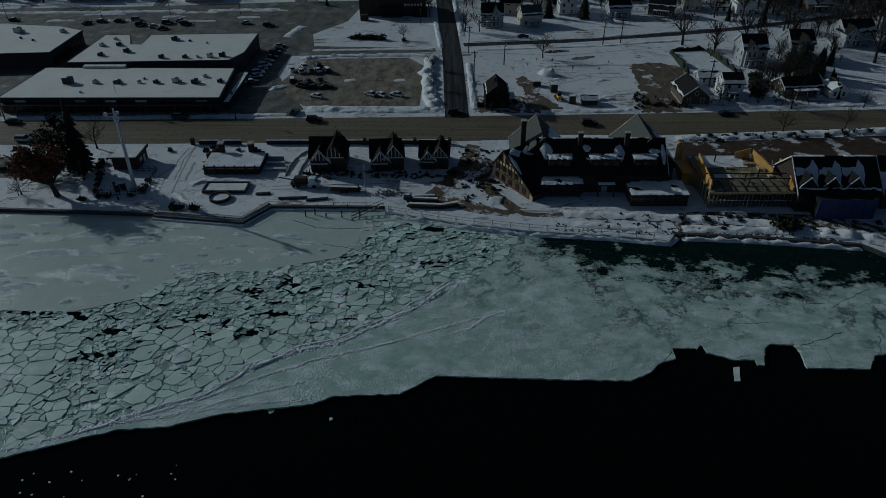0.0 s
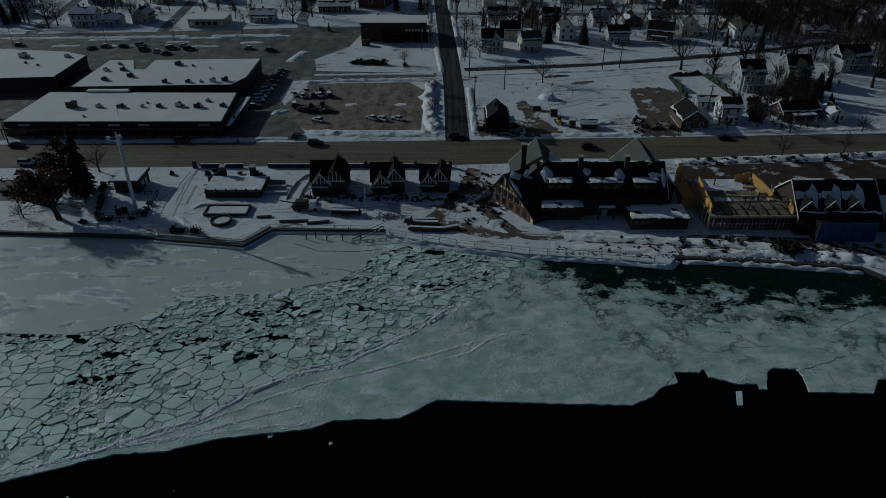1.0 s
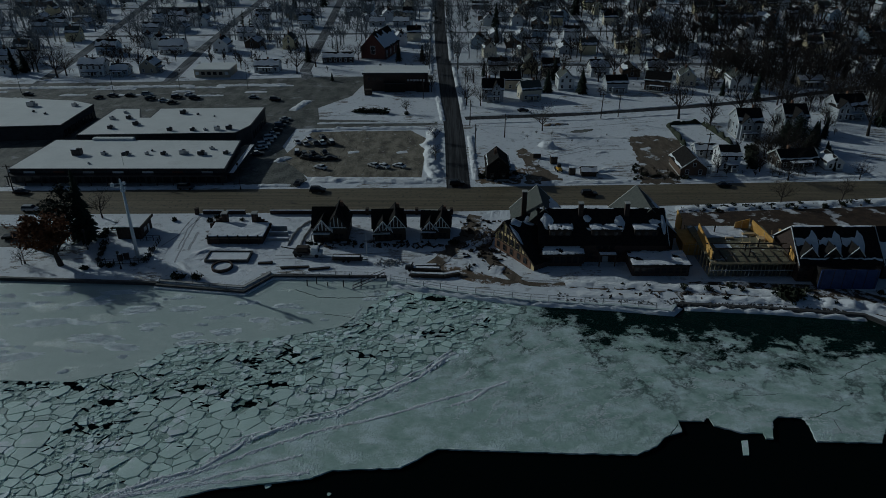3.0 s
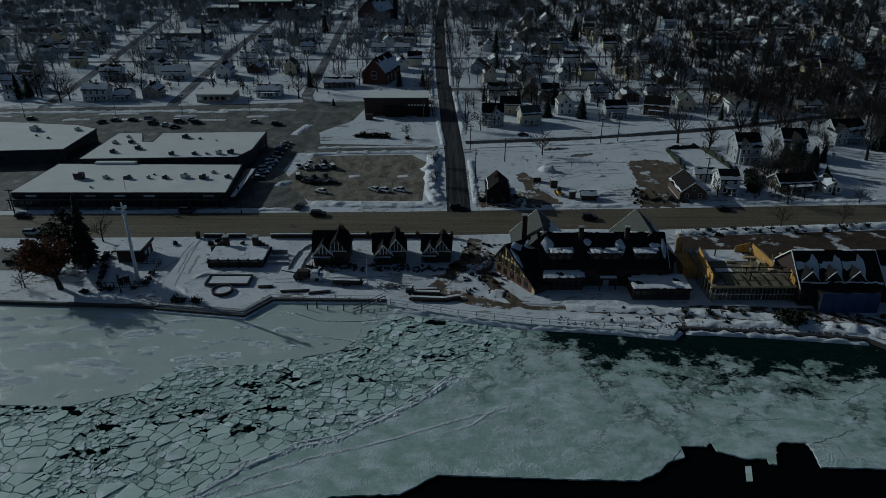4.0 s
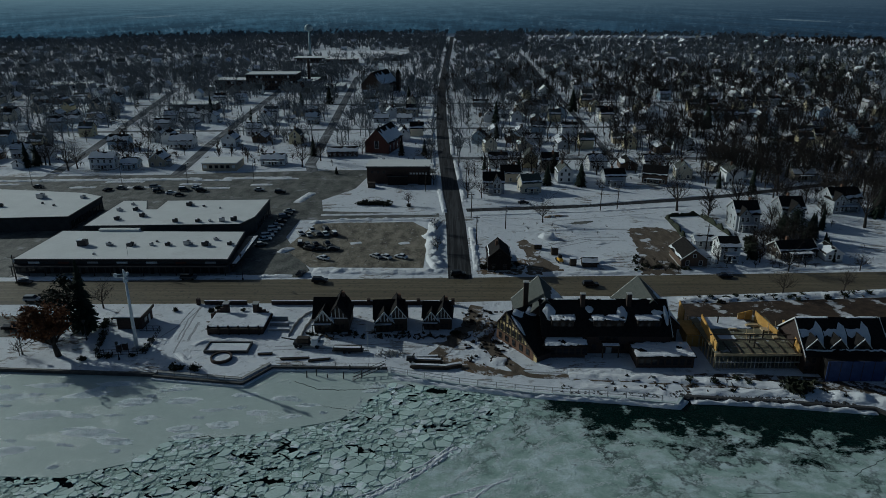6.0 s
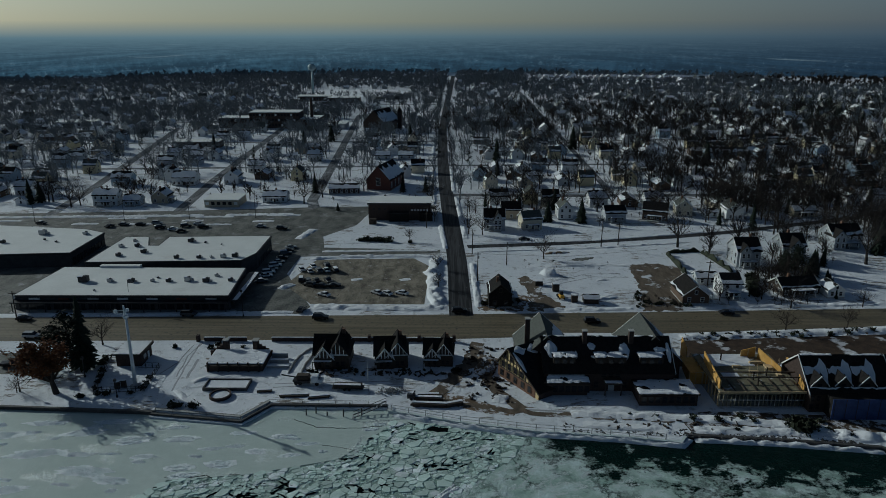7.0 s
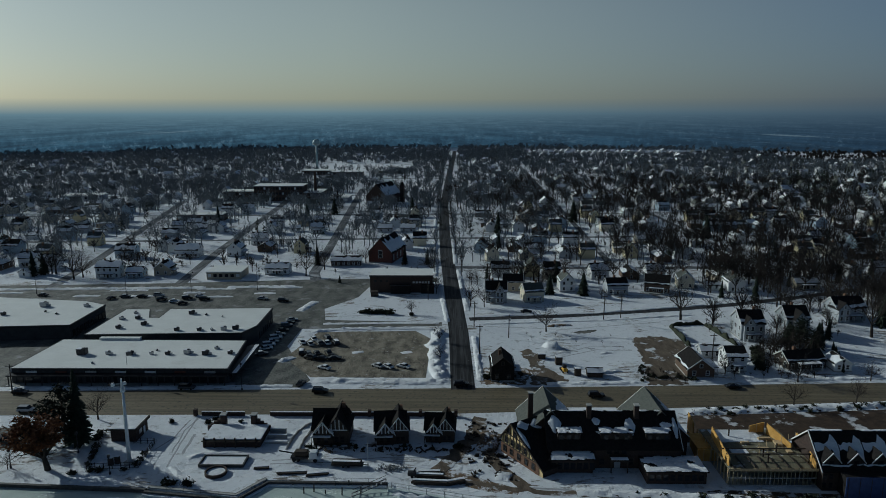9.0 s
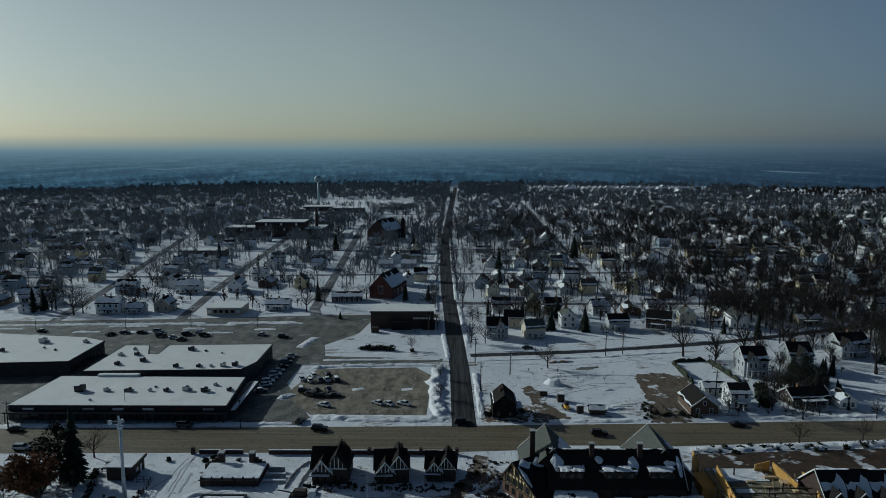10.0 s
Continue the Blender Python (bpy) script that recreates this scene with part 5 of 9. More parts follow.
# -- school and mill blocks further back --
def long_block(name, x0, x1, y0, y1, h, wall, label, rows=3, cols=14, roof=None):
    ob = thing(name, Matrix.Translation(((x0 + x1) / 2, (y0 + y1) / 2, 0)), label, "building")
    w, d = (x1 - x0) / 2, (y1 - y0) / 2
    part("wall", one_box(-w, w, -d, d, 0, h), wall, ob)
    part("roof", one_box(-w - 0.3, w + 0.3, -d - 0.3, d + 0.3, h, h + 0.4), roof or MEMBRANE, ob)
    for r in range(rows):
        for c in range(cols):
            x = -w + 2 * w * (c + 0.5) / cols
            z = h * (r + 0.35) / rows
            part("window", one_box(x - w / cols * 0.6, x + w / cols * 0.6, -d - 0.06, -d + 0.02, z, z + h / rows * 0.42), TRIM_WHITE if (r + c) % 5 == 0 else GLASS_DARK, ob)
    return ob


long_block("school", -180, -135, 640, 662, 14, BRICK_DARK, "three-storey brick school with a snowy roof", 3, 16)
long_block("school", -208, -181, 640, 658, 9, BRICK_DARK, "lower brick school wing", 2, 8)
long_block("school", -134, -118, 640, 670, 8, BRICK_DARK, "low brick school wing", 2, 5)
long_block("warehouse", -118, -92, 632, 656, 4.5, SIDINGS["grey"], "low grey hall with a snowy roof", 1, 6)
long_block("store", -121, -104, 338, 352, 3.6, SIDINGS["tan"], "low store with a snow-covered flat roof", 1, 6)
long_block("warehouse", -360, -325, 642, 660, 5, SIDINGS["grey"], "long low hall with snowy roof", 1, 10)
long_block("warehouse", -206, -172, 522, 536, 5, BRICK_DARK, "long dark brick block", 1, 10)
long_block("warehouse", -190, -150, 900, 925, 6, BRICK_DARK, "flat brick school block far back in the town", 1, 12)
long_block("warehouse", -150, -110, 880, 900, 6, BRICK_DARK, "flat brick school block far back in the town", 1, 12)
part("smokestack", one_rod((0, 0, 0), (0, 0, 26), 1.6, 12, 1.1), BRICK_DARK, None).location = (-126, 655, 0)
tagged(bpy.data.objects["smokestack"], "tall brick smokestack beside the school", "chimney")
sheet("snowfield", [(-185, 960), (-60, 960), (-70, 1080), (-200, 1090)], 0.06, SNOW_ROOF, "open white snowfield amid the town", "field")
sheet("snowfield", [(-78, 748), (-10, 745), (-10, 800), (-88, 805)], 0.06, SNOW_ROOF, "open white snowfield by the big church", "field")
sheet("snowfield", [(570, 1250), (800, 1120), (868, 1225), (640, 1340)], 0.06, SNOW_ROOF, "open white field beyond the town", "field")

tower = thing("water_tower", Matrix.Translation((-186, 985, 0)), "water tower with a round tank, tinted blue-grey for haze", "water tower")
part("column", one_rod((0, 0, 0), (0, 0, 34), 1.9, 16, 1.1), TOWER_HAZED, tower, smooth=True)
bm = bmesh.new()
bmesh.ops.create_uvsphere(bm, u_segments=24, v_segments=14, radius=5.4)
bmesh.ops.scale(bm, vec=(1, 1, 0.88), verts=bm.verts[:])
part("tank", bm, TOWER_HAZED, tower, smooth=True).location = (0, 0, 38)
part("catwalk", one_rod((0, 0, 35.4), (0, 0, 35.8), 5.6, 24), GALV, tower)

# ---- the inn ----
def gable_mass(parent, m, w, d, h, rise, wall, roof, snow=(0, 0), seed=1, trim=None, over=0.4, prefix=""):
    """A gabled wing of a larger building: wall, two roof slopes and snow, placed by m under the building."""
    obs = [part(prefix + "wall", gable_body(w, d, h, rise), wall, parent)]
    for side, cover in ((-1, snow[0]), (1, snow[1])):
        obs.append(part(prefix + "roof", roof_slab(w, d, h, rise, side, over), roof, parent))
        if cover > 0:
            obs.append(snow_on(w, d, h, rise, side, seed * 5 + side, cover, over, parent))
    for o in obs:
        o.matrix_basis = m
    return obs


def verge(parent, m, w, d, h, rise, x, mat, tall=0.4):
    before = set(bpy.data.objects)
    bargeboard(parent, w, d, h, rise, x, mat, 0.16, tall)
    for o in set(bpy.data.objects) - before:
        o.matrix_basis = m


def shed_dormer(parent, x0, x1, yf, yb, z0, z1, snow=True, k=3):
    part("dormer", one_box(x0, x1, yf, yb, z0, z1), TRIM_DARK, parent)
    part("dormer_roof", one_box(x0 - 0.3, x1 + 0.3, yf - 0.4, yb, z1, z1 + 0.2), SHINGLE_DARK, parent)
    if snow:
        ragged_snow("dormer_snow", x0 - 0.3, x1 + 0.3, yf - 0.4, yb + 0.4, z1 + 0.21, int(x0), parent, 0.26, 0.16, 0.25)
    for i in range(k):
        x = x0 + (x1 - x0) * (i + 0.5) / k
        window(parent, x, yf, z0 + 0.5, 1.0, 1.1, "-y", TRIM_DARK, mullion=False)


def ragged_snow(name, x0, x1, y0, y1, z, seed, parent, bare=0.0, deep=0.18, rise=0.0):
    """Wind-torn snow on a flat or lean-to roof: a lumpy sheet with holes and a broken rim; rise: how much higher its back lies."""
    nx, ny = max(4, int((x1 - x0) / 0.28)), max(4, int((y1 - y0) / 0.28))
    keep = {}
    for a in range(nx):
        for b in range(ny):
            p = Vector((x0 + (x1 - x0) * a / nx, y0 + (y1 - y0) * b / ny, seed * 3.3))
            rim = min(a, b, nx - 1 - a, ny - 1 - b)
            keep[a, b] = noise.noise(p * 0.45) + 0.5 * noise.noise(p * 1.3) > -0.75 + bare + (0.35 if rim < 1 else 0.15 if rim < 2 else 0.0)
    bm, vs = bmesh.new(), {}

    def corner(a, b):
        if (a, b) not in vs:
            full = all(keep.get((a + u, b + v), False) for u in (-1, 0) for v in (-1, 0))
            p = Vector((x0 + (x1 - x0) * a / nx, y0 + (y1 - y0) * b / ny, z + rise * b / ny))
            jx, jy = 0.13 * noise.noise(p * 2.7), 0.13 * noise.noise(p * 2.7 + Vector((9, 4, 1)))
            vs[a, b] = bm.verts.new((p.x + jx, p.y + jy, p.z + (deep * (0.8 + 0.5 * noise.noise(p * 0.8)) if full else 0.0)))
        return vs[a, b]

    for (a, b), k in keep.items():
        if k:
            bm.faces.new((corner(a, b), corner(a + 1, b), corner(a + 1, b + 1), corner(a, b + 1)))
    return part(name, bm, SNOW_ROOF, parent, smooth=True)


inn = thing("inn", Matrix.Identity(4), "rambling half-timbered inn with steep dark snow-patched roofs", "hotel")
WM = pose(20.98, 156.4, 0, 0, 0, 33)
# the angled west wing: steep back slope, long front slope running up a valley to the main roof
RIDGE_Y, RIDGE_Z, EAVE_F, EAVE_B = 3.9, 8.7, (-7.85, 2.0), (7.85, 3.8)


def wing_gable(x0, x1, inset=0.0):
    """A slice of the wing between two gable planes."""
    bm = bmesh.new()
    prof = [(EAVE_F[0] + inset, 0), (EAVE_B[0] - inset, 0), (EAVE_B[0] - inset, EAVE_B[1] - inset), (RIDGE_Y, RIDGE_Z - inset), (EAVE_F[0] + inset, EAVE_F[1] - inset)]
    ends = [[bm.verts.new((x, y, z)) for y, z in prof] for x in (x0, x1)]
    bm.faces.new(ends[0][::-1])
    bm.faces.new(ends[1])
    for k in range(5):
        bm.faces.new((ends[0][k], ends[0][(k + 1) % 5], ends[1][(k + 1) % 5], ends[1][k]))
    bmesh.ops.recalc_face_normals(bm, faces=bm.faces[:])
    return bm


def slab(corners, thick):
    """A roof slab over four corners."""
    bm = bmesh.new()
    vs = [bm.verts.new((x, y, z + dz)) for dz in (0.0, thick) for x, y, z in corners]
    for f in ((3, 2, 1, 0), (4, 5, 6, 7), (0, 1, 5, 4), (1, 2, 6, 5), (2, 3, 7, 6), (3, 0, 4, 7)):
        bm.faces.new([vs[k] for k in f])
    bmesh.ops.recalc_face_normals(bm, faces=bm.faces[:])
    return bm


for o in (part("wall", wing_gable(-4.5, 4.0, 0.05), BRICK_DARK, inn), part("gable_wall", wing_gable(-4.58, -4.5, 0.02), STUCCO, inn, "sunlit cream half-timbered gable"),
          part("roof", slab(((-4.9, -8.3, 1.7), (1.6, -8.3, 1.7), (7.0, RIDGE_Y, RIDGE_Z), (-4.9, RIDGE_Y, RIDGE_Z)), 0.2), SHINGLE_DARK, inn),
          part("roof", slab(((-4.9, RIDGE_Y, RIDGE_Z), (7.0, RIDGE_Y, RIDGE_Z), (7.0, 8.3, 3.3), (-4.9, 8.3, 3.3)), 0.2), SHINGLE_DARK, inn),
          part("bargeboard", slab(((-5.05, -8.3, 1.55), (-4.85, -8.3, 1.55), (-4.85, RIDGE_Y, RIDGE_Z - 0.15), (-5.05, RIDGE_Y, RIDGE_Z - 0.15)), 0.42), TRIM_DARK, inn),
          part("bargeboard", slab(((-5.05, RIDGE_Y, RIDGE_Z - 0.15), (-4.85, RIDGE_Y, RIDGE_Z - 0.15), (-4.85, 8.3, 3.15), (-5.05, 8.3, 3.15)), 0.42), TRIM_DARK, inn)):
    o.matrix_basis = WM


def slope_patch(parent, m, d, h, rise, x0, x1, f0, f1, seed):
    """A ragged snow patch on the slope towards -y, from f0 to f1 of the way up."""
    bm = bmesh.new()
    n, rows = max(4, int((x1 - x0) / 0.5)), []
    for k in range(n + 1):
        x = x0 + (x1 - x0) * k / n
        ends = min(1, 3.0 * min(k, n - k) / n + 0.1)
        mid, half = (f0 + f1) / 2 + 0.06 * noise.noise(Vector((x * 0.5, seed, 2))), (f1 - f0) / 2 * ends * (0.75 + 0.8 * noise.noise(Vector((x * 0.7, seed, 7))))
        row = []
        for f, dz in ((mid - half, 0.2), (mid - half * 0.7, 0.36), (mid + half * 0.7, 0.36), (mid + half, 0.2)):
            y = -(d / 2) * (1 - f)
            row.append(bm.verts.new((x, y, h + rise + y * rise / (d / 2) + dz)))
        rows.append(row)
    for r0, r1 in zip(rows, rows[1:]):
        for k in range(3):
            bm.faces.new((r0[k], r1[k], r1[k + 1], r0[k + 1]))
    o = part("snow_patch", bm, SNOW_ROOF, parent, smooth=True)
    o.matrix_basis = m


FRONT = WM @ pose(0, RIDGE_Y, 0)
for k, (x0, x1, f0, f1) in enumerate(((-4.8, -3.6, 0.35, 0.99), (-3.9, -0.4, 0.80, 0.99), (-0.2, 3.2, 0.72, 0.99), (2.4, 5.4, 0.62, 0.97))):
    slope_patch(inn, FRONT, 24.4, 1.7, 7.0, x0, x1, f0, f1, k + 1)
for i in range(12):
    y = -6.6 + i * 1.22
    top = RIDGE_Z - (RIDGE_Z - EAVE_F[1]) * (RIDGE_Y - y) / (RIDGE_Y - EAVE_F[0]) if y < RIDGE_Y else RIDGE_Z - (RIDGE_Z - EAVE_B[1]) * (y - RIDGE_Y) / (EAVE_B[0] - RIDGE_Y)
    if top > 3.4:
        o = part("timber", one_box(-4.68, -4.57, y - 0.12, y + 0.12, 2.7, top - 0.1), TRIM_DARK, inn)
        o.matrix_basis = WM
for z0, z1, y0, y1 in ((2.6, 2.85, -6.4, 7.8), (5.5, 5.7, -1.0, 6.3)):
    o = part("timber", one_box(-4.69, -4.57, y0, y1, z0, z1), TRIM_DARK, inn)
    o.matrix_basis = WM
o = part("brick_base", one_box(-4.70, -4.50, -6.6, 7.85, 0, 2.6), BRICK, inn)
o.matrix_basis = WM
for y, z in ((-1.6, 3.3), (0.8, 3.3), (3.2, 3.3), (5.6, 3.3), (2.4, 5.9), (4.8, 5.9), (-4.6, 0.8), (-2.0, 0.8), (0.8, 0.8), (3.6, 0.8), (6.2, 0.8)):
    o = window(inn, 0, 0, 0, 1.0, 1.4, "-x", TRIM_DARK)
    o.matrix_basis = WM @ pose(-4.72, y, z, 0, 0, 270)
MM = pose(38.8, 159.2, 0)
for o in gable_mass(inn, MM, 31, 14.4, 5.0, 6.2, BRICK_DARK, SHINGLE_DARK, (0.0, 0.6), 4):
    pass
verge(inn, MM, 31, 14.4, 5.0, 6.2, 15.9, TRIM_WHITE, 0.35)
for k, (x0, x1, f0, f1) in enumerate(((-15.2, -12.0, 0.35, 0.9), (-12.5, -8.5, 0.30, 0.55), (-4.6, -2.6, 0.55, 0.85), (3.0, 5.6, 0.28, 0.85), (-4.0, 2.0, 0.32, 0.5), (7.5, 13.5, 0.30, 0.52), (11.5, 14.5, 0.5, 0.7), (14.4, 15.6, 0.1, 0.98), (-8, -7.2, 0.3, 0.6))):
    slope_patch(inn, MM, 14.4, 5.0, 6.2, x0, x1, f0, f1, 10 + k)
ragged_snow("ridge_snow", 23.6, 54.4, 158.8, 159.7, 11.3, 9, inn, 0.35, 0.12)
for cx in (24.6, 51.2):
    RM = pose(cx, 166, 0, 0, 0, 90)
    gable_mass(inn, RM, 15, 13.5, 5.0, 6.4, BRICK_DARK, SHINGLE_GREY, (0.55, 0.0), int(cx))
    verge(inn, RM, 15, 13.5, 5.0, 6.4, 7.9, TRIM_WHITE, 0.3)
part("rear_flat_roof", one_box(31.5, 44.3, 164, 175, 0, 4.6), BRICK_DARK, inn)
part("rear_roof_snow", soft_box(31.2, 44.5, 164, 175.3, 4.6, 4.95, 0.1), SNOW_ROOF, inn)
for i, (x0, x1) in enumerate(((25.6, 31.0), (35.8, 43.2), (46.4, 52.2))):
    shed_dormer(inn, x0, x1, 153.6, 157.2, 6.0, 8.1, True, 3)
for x, y, z0, z1, s in ((33.6, 158.0, 9.5, 13.2, 0.55), (45.0, 158.0, 9.5, 13.2, 0.55), (20.2, 163.6, 4.0, 14.0, 0.6)):
    part("chimney", one_box(x - s, x + s, y - s, y + s, z0, z1), BRICK_DARK, inn)
    part("chimney_cap", one_box(x - s - 0.1, x + s + 0.1, y - s - 0.1, y + s + 0.1, z1, z1 + 0.2), CONCRETE, inn)
# front terrace rooms
part("porch", one_box(23.6, 33.4, 149.8, 152.4, 0, 3.4), BRICK_DARK, inn)
part("porch_roof", slab(((22.8, 149.2, 3.3), (33.9, 149.2, 3.3), (33.9, 153.6, 4.5), (24.6, 153.6, 4.5)), 0.2), SHINGLE_DARK, inn)
ragged_snow("porch_snow", 23.6, 33.8, 149.3, 153.6, 3.53, 2, inn, 0.24, 0.13, 1.2)
for i in range(7):
    window(inn, 24.2 + i * 1.5, 149.8, 0.9, 1.1, 1.7, "-y", TRIM_DARK)
part("annex", one_box(44.6, 58.0, 145.0, 152.2, 0, 2.9), BRICK_DARK, inn)
part("annex_roof", one_box(44.2, 58.4, 144.6, 152.2, 2.9, 3.15), SHINGLE_DARK, inn)
ragged_snow("annex_snow", 44.3, 58.3, 144.7, 152.2, 3.15, 5, inn, 0.30, 0.14)
for i in range(8):
    window(inn, 45.6 + i * 1.6, 145.0, 0.8, 1.1, 1.5, "-y", TRIM_DARK)
part("portico", one_box(37.4, 41.6, 149.4, 152.2, 3.0, 3.4), TRIM_DARK, inn)
part("portico_snow", soft_box(37.5, 41.5, 149.4, 150.6, 3.4, 3.56, 0.06), SNOW_ROOF, inn)
for x in (37.6, 41.4):
    part("portico_post", one_rod((x, 149.7, 0), (x, 149.7, 3.0), 0.16, 6), TRIM_DARK, inn)
part("front_door", one_box(38.8, 40.2, 151.9, 152.05, 0, 2.3), SIDINGS["grey"], inn)
for i in range(5):
    window(inn, 35.0 + (i + 0.5) * 1.7, 152.0, 1.0 if i in (0, 4) else 3.7, 1.1, 1.5 if i in (0, 4) else 1.0, "-y", TRIM_DARK)

# ---- timber-framed annex under construction ----
site = thing("construction_frame", Matrix.Identity(4), "unfinished timber-framed annex with yellow sheathing boards", "building site")
part("floor_deck", one_box(62.6, 82.2, 144.2, 164, 3.9, 4.2), DECK_OLD, site)
part("lower_deck", one_box(62.6, 82.2, 144.4, 166, -0.1, 0.15), CONCRETE, site)
part("core_wall", one_box(63.4, 81.6, 150, 150.2, 0.15, 3.9), DECK_OLD, site)
for i in range(22):
    x = 62.7 + i * 0.92
    part("stud", one_box(x - 0.08, x + 0.08, 144.2, 144.4, 0.15, 3.9), DECK_OLD, site)
for z in (0.15, 1.9, 3.7):
    part("plate", one_box(62.6, 82.2, 144.14, 144.42, z, z + 0.2), GALV, site)
for i in range(11):
    y = 145.2 + i * 2
    part("side_stud", one_box(62.6, 62.8, y - 0.1, y + 0.1, 0.15, 3.9), LUMBER, site)
part("deck_edge", one_box(62.4, 82.4, 144.0, 144.2, 3.75, 4.3), LUMBER, site)
for y in (147.0, 149.6):
    part("beam", one_box(62.8, 82.0, y, y + 0.25, 6.2, 6.42), TRIM_DARK, site)
for i in range(8):
    x = 63.6 + i * 2.5
    part("joist", one_box(x - 0.1, x + 0.1, 144.2, 149.8, 4.25, 4.5), TRIM_DARK, site)
for x, y in ((63.2, 147.1), (72.4, 147.1), (81.6, 147.1), (72.4, 149.7), (76.5, 152), (68.5, 160)):
    part("column", one_box(x - 0.13, x + 0.13, y - 0.13, y + 0.13, 4.2, 6.4), TRIM_DARK, site)


def board_wall(name, a, b, z0, za, zb, label=""):
    """A sheathed wall from plan point a to b with sloping top, studs behind."""
    a, b = Vector(a), Vector(b)
    d = (b - a).normalized()
    o = Vector((d.y, -d.x)) * 0.09
    bm = bmesh.new()
    vs = [bm.verts.new((p.x, p.y, z)) for q in (o, -o) for p, z in ((a + q, z0), (b + q, z0), (b + q, zb), (a + q, za))]
    for f in ((0, 1, 2, 3), (7, 6, 5, 4), (0, 4, 5, 1), (1, 5, 6, 2), (2, 6, 7, 3), (3, 7, 4, 0)):
        bm.faces.new([vs[i] for i in f])
    bmesh.ops.recalc_face_normals(bm, faces=bm.faces[:])
    part(name, bm, OSB, site, label)
    k = int((b - a).length / 1.2)
    for i in range(k + 1):
        p = a.lerp(b, i / max(1, k)) + o * 1.7
        z = za + (zb - za) * i / max(1, k)
        part("wall_stud", one_box(p.x - 0.06, p.x + 0.06, p.y - 0.06, p.y + 0.06, z0, z), LUMBER, site)


board_wall("sheathing_wall", (62.9, 145.4), (64.3, 160.0), 3.9, 6.4, 6.8)
board_wall("sheathing_wall", (81.8, 144.4), (83.2, 152.0), 4.2, 5.6, 7.0)
board_wall("sheathing_wall", (83.2, 152.0), (84.0, 158.0), 4.2, 7.0, 6.2)
board_wall("sheathing_wall", (80.6, 153.4), (78.4, 161.6), 4.2, 5.6, 7.0)
board_wall("sheathing_wall", (74.4, 162.4), (78.0, 162.4), 4.2, 5.9, 6.9)
board_wall("sheathing_wall", (62.0, 166.0), (62.3, 171.0), 1.0, 5.0, 5.6)
board_wall("sheathing_wall", (59.6, 155.8), (64.0, 155.4), 0.0, 3.0, 3.0)
board_wall("sheathing_wall", (59.6, 155.8), (60.6, 163.8), 0.0, 3.0, 3.0)
part("low_deck", one_box(59.6, 63.9, 155.9, 163.8, 3.0, 3.2), OSB, site)
part("snow_patch", soft_box(64.5, 76, 157, 163.5, 4.2, 4.35, 0.06), SNOW_ROOF, site)
part("snow_patch", soft_box(66, 70, 151, 154, 4.2, 4.28, 0.03), SNOW_ROOF, site)
for i, (x, y, w, d) in enumerate(((73, 153, 2.4, 1.0), (78, 155, 1.6, 2.2), (75, 158, 3, 0.8), (79, 151.5, 1.2, 1.2), (70, 156, 2.0, 0.6))):
    part("board_stack", soft_box(x, x + w, y, y + d, 4.2, 4.6 + 0.1 * (i % 3), 0.04), LUMBER, site)
for i in range(6):
    x = 64 + i * 2.2
    part("brace", one_rod((x + 8, 150.5 + i, 4.25), (x + 9, 153.5 + i, 6.0), 0.08, 4), LUMBER, site)

# ---- east wing of the inn with the blue tarpaulin ----
wing = thing("inn_wing", Matrix.Identity(4), "dark inn wing with gabled dormers and snow-streaked roof", "hotel")
EM = pose(92.0, 149.7, 0)
gable_mass(wing, EM, 19.0, 14.6, 4.8, 6.0, BRICK_DARK, SHINGLE_DARK, (0.0, 0.7), 8)
for x in (-9.9, 9.9):
    verge(wing, EM, 19, 14.6, 4.8, 6.0, x, TRIM_WHITE, 0.35)
ragged_snow("ridge_snow", 82.4, 101.6, 149.3, 150.2, 10.9, 11, wing, 0.2, 0.16)
snow_on(19, 14.6, 4.8, 6.0, -1, 77, 0.0, 0.0, wing).matrix_basis = EM
for i, x in enumerate((84.6, 90.0, 95.4)):
    DM = pose(x, 145.6, 4.6, 0, 0, 90)
    for o in (part("dormer", gable_body(4.6, 3.4, 2.0, 1.9), TRIM_DARK, wing), part("dormer_roof", roof_slab(4.6, 3.4, 2.0, 1.9, -1, 0.3), SHINGLE_DARK, wing), part("dormer_roof", roof_slab(4.6, 3.4, 2.0, 1.9, 1, 0.3), SHINGLE_DARK, wing)):
        o.matrix_basis = DM
    verge(wing, DM, 4.6, 3.4, 2.0, 1.9, -2.6, TRIM_WHITE, 0.14)
    window(wing, x, 143.3, 5.2, 1.1, 1.5, "-y", TRIM_DARK)
for i in range(3):
    x0 = 86.3 + i * 5.4
    bm = bmesh.new()
    n = 16
    rows = []
    for j in range(n + 1):
        x = x0 - 4.0 + 5.2 * j / n
        top = 0.66 + 0.22 * max(0.0, 1 - abs(j / n - 0.82) * 5) + 0.12 * noise.noise(Vector((x * 0.8, i, 1)))
        lowest = 0.46 + 0.10 * noise.noise(Vector((x * 0.9, i, 4))) - 0.34 * max(0.0, 1 - abs(j / n - 0.84) * 7)
        rows.append([bm.verts.new((x, 149.7 - 7.3 * (1 - f), 4.8 + 6.0 * f + 0.32)) for f in (lowest, lowest + (top - lowest) * 0.5, top)])
    for r0, r1 in zip(rows, rows[1:]):
        for j in range(2):
            bm.faces.new((r0[j], r1[j], r1[j + 1], r0[j + 1]))
    part("valley_snow", bm, SNOW_ROOF, wing)
